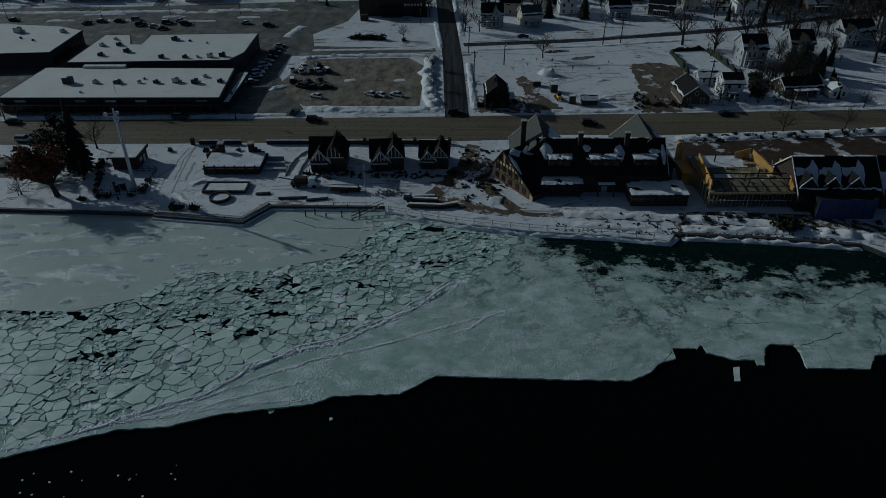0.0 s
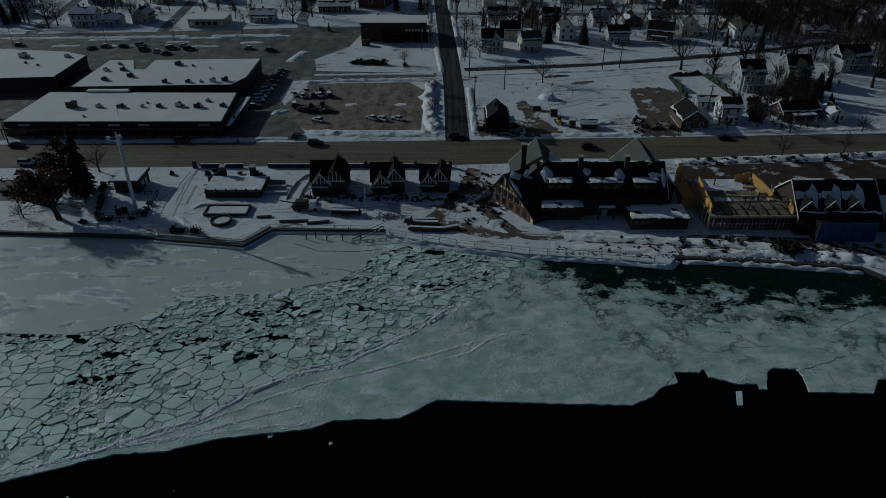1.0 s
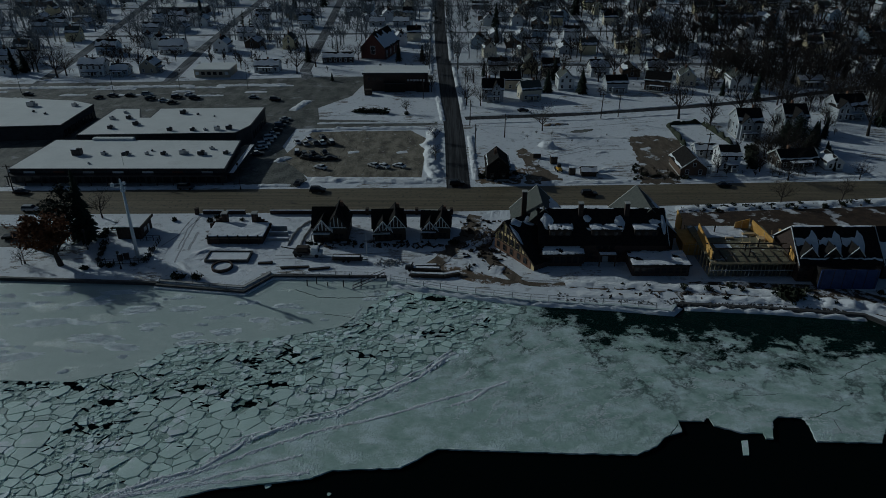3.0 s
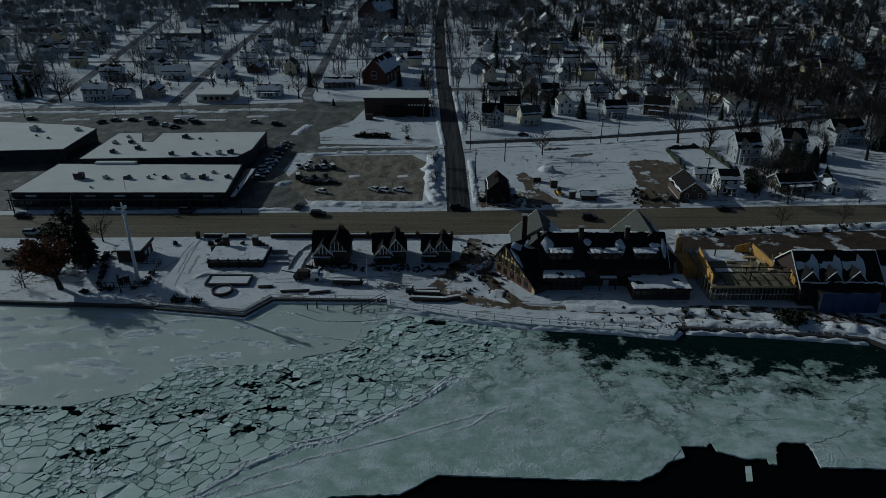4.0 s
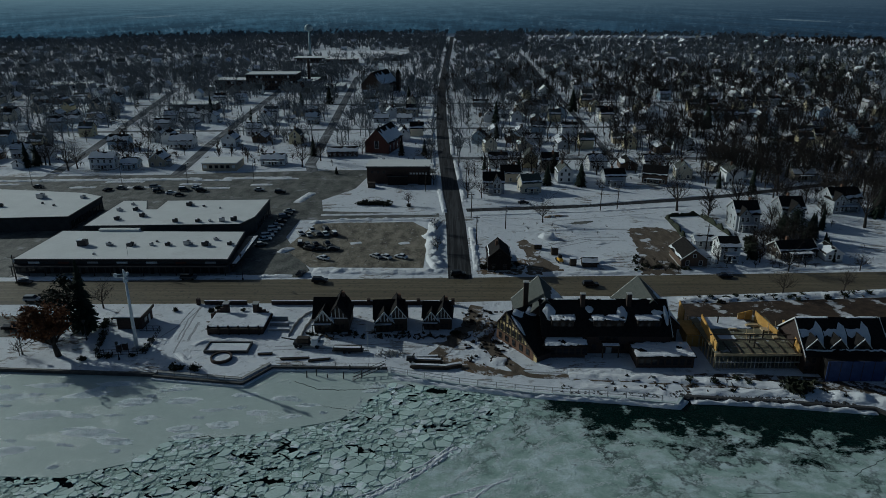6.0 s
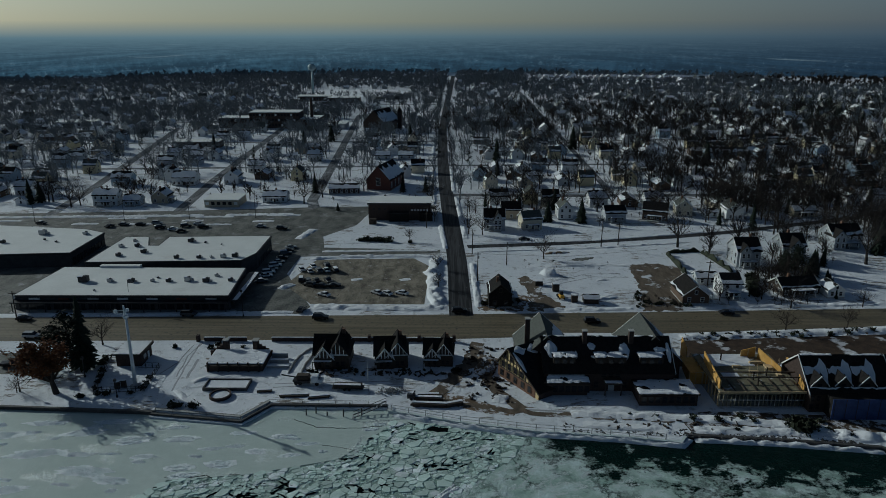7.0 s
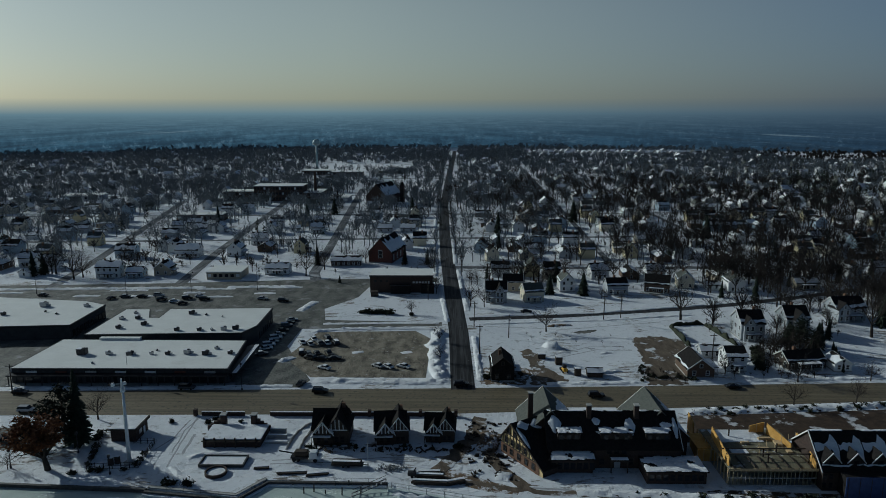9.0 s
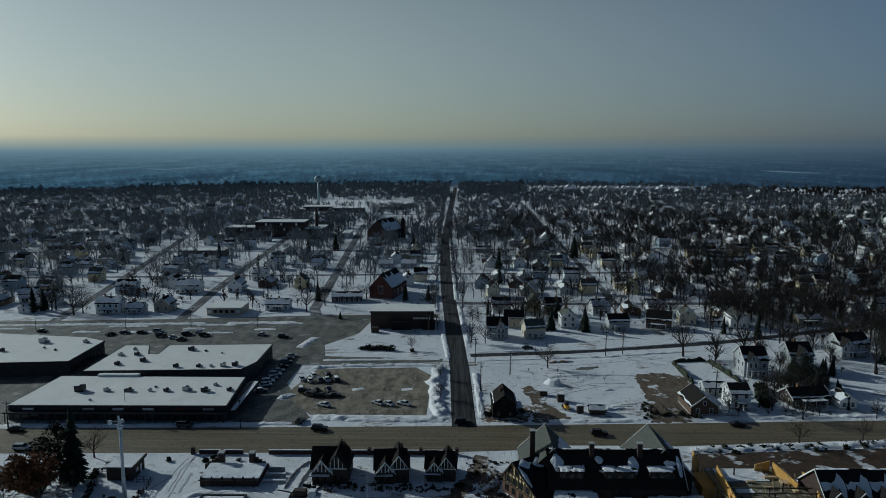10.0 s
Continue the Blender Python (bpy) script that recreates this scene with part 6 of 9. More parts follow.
part("tarp", one_box(85.8, 99.2, 139.0, 139.2, 0.0, 5.0), TARP, wing, "blue tarpaulin sheeting")
part("tarped_porch", one_box(85.9, 99.1, 139.2, 142.4, 0, 4.9), SHINGLE_DARK, wing)
for i in range(6):
    part("tarp_batten", one_box(86.2 + i * 2.5, 86.3 + i * 2.5, 138.94, 139.0, 0.2, 5.0), TRIM_DARK, wing)
for x in (82.9, 84.3):
    for z in (0.8, 2.9):
        window(wing, x, 142.4, z, 0.8, 1.2, "-y", TRIM_DARK)
wing_b = thing("inn_wing", Matrix.Identity(4), "further dark inn wing with a snowy roof", "hotel")
gable_mass(wing_b, pose(113, 151, 0), 20, 14.6, 4.8, 5.4, BRICK_DARK, SHINGLE_DARK, (0.75, 0.7), 9)
verge(wing_b, pose(113, 151, 0), 20, 14.6, 4.8, 5.4, -10.4, TRIM_WHITE, 0.35)
for i in range(5):
    window(wing_b, 105 + i * 3.6, 143.7, 1.0, 1.2, 1.6, "-y", TRIM_DARK)

# ---- three half-timbered cottages ----
def cottage(x, y, turn, seed, label, big, size=1.0):
    ob = thing("cottage", pose(x, y, 0, 0, 0, turn) @ Matrix.Scale(size, 4), label, "cottage", "cottages by the shore")
    gable_mass(ob, Matrix.Identity(4), 8.6, 7.6, 3.6, 3.8, TRIM_DARK, SHINGLE_DARK, (0.0, 0.3), seed)
    FM = pose(-1.4 if big else -0.6, -3.2, 0, 0, 0, 90)
    gable_mass(ob, FM, 5.0, 4.8, 3.3, 3.0, TRIM_DARK, SHINGLE_DARK, (0.45, 0.0), seed + 3, prefix="front_")
    verge(ob, FM, 5.0, 4.8, 3.3, 3.0, -2.95, TRIM_WHITE, 0.2)
    for i in range(5):
        yy = -1.9 + i * 0.95
        o = part("timber", one_box(-2.62, -2.50, yy - 0.13, yy + 0.13, 3.3, 3.3 + 3.0 * (1 - abs(yy) / 2.4)), TRIM_WHITE, ob)
        o.matrix_basis = FM
    for yy in (-1, 1):
        o = part("brace", one_rod((-2.6, yy * 1.9, 3.4), (-2.6, yy * 0.3, 5.6), 0.12, 4), TRIM_WHITE, ob)
        o.matrix_basis = FM
    if big:
        BM = pose(2.2, -0.8, 0, 0, 0, 90)
        gable_mass(ob, BM, 9.0, 5.6, 4.0, 3.7, TRIM_DARK, SHINGLE_DARK, (0.0, 0.15), seed + 6, prefix="tall_")
        verge(ob, BM, 9.0, 5.6, 4.0, 3.7, -4.95, TRIM_WHITE if size < 1 else TRIM_DARK, 0.16)
        for yy in (-1.5, -0.5, 0.5, 1.5):
            o = part("tall_timber", one_box(-4.62, -4.50, yy - 0.1, yy + 0.1, 4.0, 4.0 + 3.7 * (1 - abs(yy) / 2.8)), TRIM_WHITE, ob)
            o.matrix_basis = BM
        o = part("tie_beam", one_box(-4.63, -4.5, -2.6, 2.6, 3.85, 4.1), TRIM_WHITE, ob)
        o.matrix_basis = BM
    part("chimney", one_box(2.6, 3.4, 0.8, 1.6, 5.5, 8.6), BRICK, ob)
    part("porch_roof", one_box(-4.4, 0.6, -6.6, -5.4, 2.4, 2.55), SHINGLE_DARK, ob)
    part("porch_snow", soft_box(-4.4, 0.6, -6.6, -5.6, 2.55, 2.7, 0.05), SNOW_ROOF, ob)
    for i in range(3):
        part("porch_post", one_box(-4.3 + i * 2.35, -4.15 + i * 2.35, -6.5, -6.35, 0, 2.4), TRIM_DARK, ob)
    for wx in (-2.4, -0.6, 2.0, 3.4):
        window(ob, wx, -5.72 if wx < 0.5 else (-5.32 if big else -3.82), 0.8, 0.9, 1.3, "-y", TRIM_DARK)
    for wy in (-1.8, 1.6):
        window(ob, -4.3, wy, 0.9, 0.9, 1.3, "-x", TRIM_DARK)
    part("foundation", one_box(-4.4, 4.4, -3.9, 3.9, -0.1, 0.4), CONCRETE, ob)
    return ob


cottage(-30.4, 168.6, 0, 1, "half-timbered cottage with a tall dark gable", True)
cottage(-15.2, 168.6, 4, 2, "small half-timbered cottage with white-edged gable", True, 0.92)
cottage(-2.6, 169.2, -3, 3, "small half-timbered cottage beside the muddy bank", True, 0.82)

# ---- plaza terraces ----
terrace = thing("terrace", Matrix.Identity(4), "raised snow-covered brick terrace with two piers", "terrace")
part("retaining_wall", one_box(-61.8, -47.4, 161.8, 170.4, -0.1, 1.9), BRICK_DARK, terrace)
part("snow_top", soft_box(-62.0, -47.2, 162.0, 170.4, 1.9, 2.15, 0.1), SNOW, terrace)
for i in range(6):
    x = -61.4 + i * 2.6
    part("pillar", one_box(x - 0.15, x + 0.15, 161.4, 161.8, 0, 2.6), TRIM_DARK, terrace)
part("front_beam", one_box(-62.0, -47.2, 161.3, 161.6, 1.6, 1.85), TRIM_DARK, terrace)
for x, s in ((-59.4, -1), (-51.4, 1)):
    part("pier", soft_box(x - 0.7, x + 0.7, 170.6, 172.2, 0, 4.4, 0.1), BRICK_DARK, terrace)
    part("pier_cap", soft_box(x - 0.85, x + 0.85, 170.4, 172.4, 4.4, 4.65, 0.06), CONCRETE, terrace)
    for j in range(4):
        part("swept_wall", one_box(min(x + s * (0.7 + j * 0.9), x + s * (1.6 + j * 0.9)), max(x + s * (0.7 + j * 0.9), x + s * (1.6 + j * 0.9)), 170.9, 171.6, 0, 3.2 - 0.6 * j), BRICK_DARK, terrace)
for j in range(3):
    y = 163.6 + 2.9 * j
    ob = thing("garden_wall", Matrix.Identity(4), "low stone terrace wall capped with snow", "garden wall", "terrace walls")
    part("stonework", one_box(-46.8, -41.0 - 0.8 * j, y, y + 0.5, -0.1, 0.6 + 0.35 * j), CONCRETE, ob)
    part("snow_cap", soft_box(-46.8, -41.0 - 0.8 * j, y, y + 0.7, 0.6 + 0.35 * j, 0.75 + 0.35 * j, 0.05), SNOW_ROOF, ob)
for x in (-40.6, -37.4):
    mound("path_kerb", [(x, 160.5), (x + 0.2, 166), (x + 1.0, 171), (x + 3.0, 175), (x + 6.5, 177.5)], 0.35, 0.6, CONCRETE, "curved concrete kerb of the garden path", 50, "kerb", 0.8)
ob = thing("roadside_wall", Matrix.Identity(4), "long dark brick wall with piers beside the road", "garden wall")
for x0, x1 in ((-68.5, -62.6), (-61.8, -56.5), (-49.5, -36.5), (-36.5, -22.0), (-22.0, -8.0), (-8.0, 1.8)):
    part("wall_panel", one_box(x0, x1, 180.0, 180.4, -0.1, 1.15), BRICK_DARK, ob)
    part("coping_snow", soft_box(x0, x1, 179.95, 180.45, 1.15, 1.3, 0.05), SNOW_ROOF, ob)
for x in (-70.2, -36.5, -22.0, -8.0, 1.8):
    part("wall_pier", one_box(x - 0.45, x + 0.45, 179.7, 180.7, -0.1, 1.9), BRICK_DARK, ob)
# square and round planters
ob = thing("square_planter", Matrix.Identity(4), "square dark-walled basin filled with snow", "planter")
for x0, x1, y0, y1 in ((-59.5, -48.7, 151.6, 151.9), (-59.5, -48.7, 156.3, 156.6), (-59.5, -59.2, 151.9, 156.3), (-49.0, -48.7, 151.9, 156.3)):
    part("basin_wall", one_box(x0, x1, y0, y1, -0.1, 0.75), WET_WALL, ob)
part("snow_fill", soft_box(-59.1, -49.1, 152.0, 156.2, 0, 0.5, 0.08), SNOW_CLEAN, ob)
ob = thing("round_planter", Matrix.Translation((-54.3, 148.9, 0)), "round dark-rimmed basin filled with snow", "planter")
V, F, K = [], [], 32
for k in range(K):
    c, s = math.cos(math.tau * k / K), math.sin(math.tau * k / K)
    V += [(2.55 * c, 2.55 * s, -0.1), (2.55 * c, 2.55 * s, 0.75), (2.22 * c, 2.22 * s, 0.75), (2.22 * c, 2.22 * s, 0.0)]
for k in range(K):
    a, b = 4 * k, 4 * ((k + 1) % K)
    F += [(a, b, b + 1, a + 1), (a + 1, b + 1, b + 2, a + 2), (a + 2, b + 2, b + 3, a + 3)]
raw("rim", V, F, BRICK_DARK, ob)
part("snow_fill", one_rod((0, 0, -0.05), (0, 0, 0.4), 2.12, 32), SNOW_CLEAN, ob)
mound("trodden_snow", [(-64, 156), (-60.5, 158.5), (-52, 158.4), (-46, 156.5)], 1.2, 0.5, SNOW_BANK, "trodden snow ridge round the basin", 61)
mound("trodden_snow", [(-66, 152), (-62.5, 148), (-57.5, 146)], 1.0, 0.4, SNOW_BANK, "trodden snow ridge on the plaza", 62)

# ---- mast compound ----
mast = thing("signal_mast", Matrix.Translation((-76.6, 153.6, 0)), "tall white tapered mast with crossarm fittings", "mast")
part("shaft", one_rod((0, 0, 0), (0.0, 0.0, 19.2), 0.5, 12, 0.28), MAST_WHITE, mast, smooth=True)
part("collar", one_rod((0, 0, 18.2), (0, 0, 19.0), 0.6, 12), MAST_WHITE, mast)
part("head", one_rod((0, 0, 19.0), (-0.2, 0, 21.4), 0.38, 8, 0.2), MAST_WHITE, mast)
part("crossarm", one_rod((0, 0, 19.4), (-2.2, 0.0, 19.2), 0.10, 6), MAST_WHITE, mast)
part("crossarm", one_rod((0, 0, 20.2), (-2.2, 0.0, 20.0), 0.08, 6), MAST_WHITE, mast)
part("lamp_head", soft_box(-2.6, -1.9, -0.3, 0.3, 19.4, 20.3, 0.08), MAST_WHITE, mast)
part("lamp_head", soft_box(0.2, 0.9, -0.35, 0.4, 19.9, 20.6, 0.08), MAST_WHITE, mast)
part("foot", one_rod((0, 0, -0.1), (0, 0, 0.4), 1.3, 10), CONCRETE, mast)
FENCE = [(-85.3, 150.3), (-73.5, 151.2), (-74.7, 163.5), (-80.0, 163.6)]
railing(FENCE, 1.9, 1.5, STEEL_DARK, "dark metal fence round the mast", 0.10, (1.0, 0.55, 0.1), "fence")
railing([(-85.3, 150.3), (-88.2, 163.4)], 1.9, 1.5, STEEL_DARK, "dark metal fence beside the shed", 0.10, (1.0, 0.55, 0.1), "fence")
shed = thing("pump_house", Matrix.Identity(4), "dark brick pump house with a snowy sloping roof", "shed")
part("wall", one_box(-86.2, -79.8, 164.6, 171.6, 0, 3.2), BRICK_DARK, shed)
part("roof", one_box(-86.7, -79.3, 164.1, 172.1, 3.2, 3.5), TRIM_DARK, shed)
part("roof_snow", soft_box(-86.6, -79.7, 164.3, 172.0, 3.5, 3.68, 0.08), SNOW_ROOF, shed)
part("parapet", one_box(-79.5, -79.2, 164.1, 172.1, 3.2, 3.9), TRIM_DARK, shed)
part("notice", one_box(-79.8, -79.72, 166.5, 168, 1.2, 2.3), GALV, shed)
part("door", one_box(-79.8, -79.74, 169, 170, 0, 2.1), TRIM_WHITE, shed)
for x, y in ((-80.6, 152.6), (-79.4, 153.4)):
    st = thing("kiosk", Matrix.Translation((x, y, 0)), "dark upright stone marker in the snow", "marker")
    part("slab", soft_box(-0.6, 0.6, -0.4, 0.4, 0, 1.9, 0.1), BRICK_DARK, st)
    part("snow_cap", soft_box(-0.6, 0.6, -0.4, 0.4, 1.9, 2.05, 0.05), SNOW_ROOF, st)


def street_lamp(x, y, h, label="slender dark street lamp", arm=0.0):
    ob = thing("street_lamp", Matrix.Translation((x, y, 0)), label, "street lamp")
    part("pole", one_rod((0, 0, 0), (0, 0, h), 0.12, 6, 0.08), STEEL_DARK, ob)
    part("base", one_rod((0, 0, 0), (0, 0, 0.6), 0.24, 6), STEEL_DARK, ob)
    if arm:
        part("arm", one_rod((0, 0, h - 0.1), (arm, 0, h + 0.3), 0.07, 5), STEEL_DARK, ob)
    part("lantern", soft_box(arm - 0.28, arm + 0.28, -0.28, 0.28, h - 0.05, h + 0.65, 0.08), STEEL_DARK, ob)


for x, y, h in ((-103.6, 151, 4.2), (-78.8, 148.4, 4.2), (-91.5, 158.5, 5.0), (-62.6, 198.2, 8.0)):
    street_lamp(x, y, h)
tagged(part("flagpole", one_rod((-19.2, 151.5, 0), (-19.2, 151.5, 7.8), 0.10, 6, 0.05), GALV), "thin grey flagpole in the snow", "flagpole")
fl = thing("flag", Matrix.Translation((-100.6, 206, 5)), "small dark flag on a pole above the stores", "flag")
part("pole", one_rod((0, 0, 0), (0, 0, 4.2), 0.08, 6), GALV, fl)
part("cloth", one_box(0.08, 1.7, -0.03, 0.03, 3.0, 4.1), PAINTS["grey"], fl)


def utility_pole(x, y, h):
    ob = thing("utility_pole", Matrix.Translation((x, y, 0)), "dark wooden utility pole with crossarm", "utility pole", "utility poles")
    part("pole", one_rod((0, 0, 0), (0.1, 0, h), 0.2, 6, 0.13), BARK, ob)
    part("crossarm", one_box(-1.2, 1.2, -0.08, 0.08, h - 0.8, h - 0.6), BARK, ob)
    part("transformer", one_rod((0.35, 0, h - 2.4), (0.35, 0, h - 1.4), 0.28, 8), GALV, ob)


for x, y, h in ((61.9, 270.6, 10.5), (69.4, 273.5, 9.5), (10.3, 229.2, 11), (21.9, 247.7, 9), (9.6, 262, 10), (8.6, 300, 11), (6, 345, 11), (-9.5, 300, 10), (89, 226, 9), (3.4, 400, 11), (2.4, 450, 11), (-131, 196, 9)):
    utility_pole(x, y, h)
for x, y in ((-150, 313, ), (-120, 314), (-90, 317), (-190, 310)):
    street_lamp(x, y, 9, "tall grey parking-lot lamp", 1.2)

# ---- trees ----
def limb(V, F, TV, TF, p, d, length, r, level, rng, up):
    """Grows one limb and its forks; thick wood into V, fine twigs into TV."""
    steps = 3 if level < 2 else 2
    for s in range(steps):
        q = p + d * (length / steps)
        r1 = r * (0.80 if s < steps - 1 else 0.66)
        if level < 3:
            tube(V, F, p, q, r, r1, 5 if level < 2 else 3)
        else:
            w = max(r, 0.03) * 1.3
            u = d.orthogonal().normalized()
            u = (Matrix.Rotation(rng.uniform(0, 6.28), 3, d) @ u) * w
            b = len(TV)
            TV.extend((tuple(p + u), tuple(p - u), tuple(q - u * 0.6), tuple(q + u * 0.6)))
            TF.append((b, b + 1, b + 2, b + 3))
        if level < 4 and (s > 0 or level > 0):
            for _ in range(2 if level < 3 else 1):
                side = Vector((rng.gauss(0, 1), rng.gauss(0, 1), rng.gauss(0, 0.6))).normalized()
                nd = (d * 0.75 + side * 0.75 + Vector((0, 0, up))).normalized()
                limb(V, F, TV, TF, q, nd, length * rng.uniform(0.48, 0.72), r1 * 0.6, level + 1, rng, up)
        p, r = q, r1
        d = (d + Vector((rng.gauss(0, 0.16), rng.gauss(0, 0.16), 0.04))).normalized()


def bare_tree_meshes(seed, height, spread, up):
    rng = random.Random(seed)
    V, F, TV, TF = [], [], [], []
    p, r = Vector((0, 0, -0.2)), height * 0.020
    q = Vector((rng.uniform(-0.2, 0.2), rng.uniform(-0.2, 0.2), height * 0.22))
    tube(V, F, p, q, r * 1.5, r, 7)
    for i in range(5):
        a = math.tau * i / 5 + rng.uniform(-0.4, 0.4)
        d = Vector((math.cos(a) * spread, math.sin(a) * spread, rng.uniform(0.7, 1.3))).normalized()
        limb(V, F, TV, TF, q, d, height * rng.uniform(0.30, 0.42), r * 0.62, 1, rng, up)
    limb(V, F, TV, TF, q, Vector((0, 0, 1)), height * 0.5, r * 0.8, 1, rng, up)
    out = []
    for name, vv, ff, mat in (("trunk", V, F, BARK), ("crown", TV, TF, TWIG)):
        me = bpy.data.meshes.new(name)
        me.from_pydata(vv, [], ff)
        me.materials.append(mat)
        out.append(me)
    return out


BARE = [bare_tree_meshes(s, h, sp, up) for s, h, sp, up in ((1, 13, 0.9, 0.12), (2, 15, 0.7, 0.2), (3, 11, 1.0, 0.1), (4, 16, 0.8, 0.15), (5, 9, 0.8, 0.2))]
BARE_H = (13, 15, 11, 16, 9)


def bare_tree(x, y, h, kind, turn, label="bare deciduous tree standing in snow", group="bare trees"):
    ob = thing("tree", pose(x, y, 0, 0, 0, turn), label, "tree", group)
    s = h / BARE_H[kind]
    for name, me in zip(("trunk", "crown"), BARE[kind]):
        share(name, me, Matrix.Scale(s, 4), ob)
    return ob


def conifer_meshes(seed, h, r, fill=1.0):
    rng = random.Random(seed)
    V, F = [], []
    n = int(h * 34 * fill)
    for i in range(n):
        f = (i / n) ** 0.9
        z = h * (0.06 + 0.92 * f)
        rad = r * (1 - f) ** 0.85 * rng.uniform(0.45, 1.1) + 0.15
        a = rng.uniform(0, math.tau)
        c, s = math.cos(a), math.sin(a)
        droop = rad * rng.uniform(0.15, 0.45)
        w = 0.16 * rad + 0.22
        b = len(V)
        V += [(0, 0, z + 0.25), (c * rad * 0.55 - s * w, s * rad * 0.55 + c * w, z - droop * 0.4), (c * rad, s * rad, z - droop), (c * rad * 0.55 + s * w, s * rad * 0.55 - c * w, z - droop * 0.4), (c * rad * 0.5, s * rad * 0.5, z + 0.25 - droop * 0.2)]
        F += [(b, b + 1, b + 4), (b + 1, b + 2, b + 4), (b + 2, b + 3, b + 4), (b + 3, b, b + 4)]
    me = bpy.data.meshes.new("crown")
    me.from_pydata(V, [], F)
    me.materials.append(NEEDLES)
    TV, TF = [], []
    tube(TV, TF, Vector((0, 0, -0.2)), Vector((0, 0, h * 0.95)), 0.022 * h, 0.02, 6)
    tm = bpy.data.meshes.new("trunk")
    tm.from_pydata(TV, [], TF)
    tm.materials.append(BARK)
    return tm, me


# a broad round-headed pine: clumps of needles on a forked frame


def pine_meshes(seed, h):
    rng = random.Random(seed)
    V, F, TV, TF = [], [], [], []
    tube(TV, TF, Vector((0, 0, -0.2)), Vector((0, 0, h * 0.8)), 0.03 * h, 0.01 * h, 6)
    for k in range(46):
        a, f = rng.uniform(0, math.tau), rng.uniform(0.3, 1.0)
        r = h * 0.36 * math.sin(min(1.0, (1.08 - f) * 1.5) * math.pi / 2) * rng.uniform(0.5, 1.0)
        c = Vector((math.cos(a) * r, math.sin(a) * r, h * f))
        tube(V, F, Vector((0, 0, h * (f - 0.12))), c, 0.012 * h, 0.005 * h, 3)
        for _ in range(26):
            d = Vector((rng.gauss(0, 1), rng.gauss(0, 1), rng.gauss(0.1, 0.7))) * 0.055 * h
            b = len(V)
            V += [tuple(c + d + Vector((rng.gauss(0, 0.03), rng.gauss(0, 0.03), rng.gauss(0, 0.02))) * h) for _ in range(3)]
            F.append((b, b + 1, b + 2))
    out = []
    for name, vv, ff, mat in (("trunk", TV, TF, BARK), ("crown", V, F, NEEDLES)):
        me = bpy.data.meshes.new(name)
        me.from_pydata(vv, [], ff)
        me.materials.append(mat)
        out.append(me)
    return tuple(out)


CONIFERS = [conifer_meshes(21, 12, 3.0), conifer_meshes(22, 9, 2.0), conifer_meshes(23, 10, 3.2, 1.2), conifer_meshes(24, 18, 3.6), pine_meshes(25, 12)]
CON_H = (12, 9, 10, 18, 12)


def conifer(x, y, h, kind, label="dark green conifer standing in snow"):
    ob = thing("conifer", pose(x, y, 0, 0, 0, (x * 37 + y * 11) % 360), label, "conifer", "conifers")
    for name, me in zip(("trunk", "crown"), CONIFERS[kind]):
        share(name, me, Matrix.Scale(h / CON_H[kind], 4), ob)


def shrub(x, y, s, seed, mat=None, label="low dark leafless shrub in the snow", name="shrub"):
    rng = random.Random(seed)
    V, F = [], []
    for i in range(int(46 * s) + 12):
        a, el = rng.uniform(0, math.tau), rng.uniform(0.25, 1.3)
        p0 = Vector((rng.gauss(0, 0.25 * s), rng.gauss(0, 0.25 * s), 0))
        p1 = p0 + Vector((math.cos(a) * math.cos(el), math.sin(a) * math.cos(el), math.sin(el))) * s * rng.uniform(0.6, 1.15)
        tube(V, F, p0, p1, 0.06, 0.03, 3)
        if rng.random() < 0.7:
            b = len(V)
            w = 0.16 + 0.12 * s
            V += [tuple(p1 + Vector((rng.gauss(0, w), rng.gauss(0, w), rng.gauss(0, w)))) for _ in range(4)]
            F += [(b, b + 1, b + 2), (b, b + 2, b + 3)]
    ob = raw(name, V, F, mat or HEDGE)
    ob.location = (x, y, 0)
    return tagged(ob, label, "shrub")


# the old tree that keeps its russet leaves
rng = random.Random(77)
oak = thing("old_oak", pose(-94.6, 150.2, 0), "old spreading tree with clinging russet leaves", "tree")
V, F, TV, TF = [], [], [], []
tube(V, F, Vector((0.3, 0, -0.2)), Vector((-0.6, 0.4, 3.0)), 0.75, 0.5, 8)
raw("trunk", V, F, BARK, oak)
V, F = [], []
for ang, el, ln in ((175, 0.62, 7.4), (150, 0.9, 7.2), (195, 0.5, 5.6), (110, 1.0, 6.6), (75, 1.1, 6.4), (20, 0.9, 4.6), (-40, 1.0, 4.0), (240, 0.9, 4.6), (165, 1.2, 7)):
    d = Vector((math.cos(radians(ang)) * math.cos(el), math.sin(radians(ang)) * math.cos(el), math.sin(el)))
    limb(V, F, TV, TF, Vector((-0.6, 0.4, 2.9)), d, ln * 0.86, 0.38, 1, rng, 0.05)
tagged(raw("limb_frame", V, F, BARK, oak), kind="stuff")
tagged(raw("twig_frame", TV, TF, TWIG, oak), kind="stuff")
LV, LF = [], []
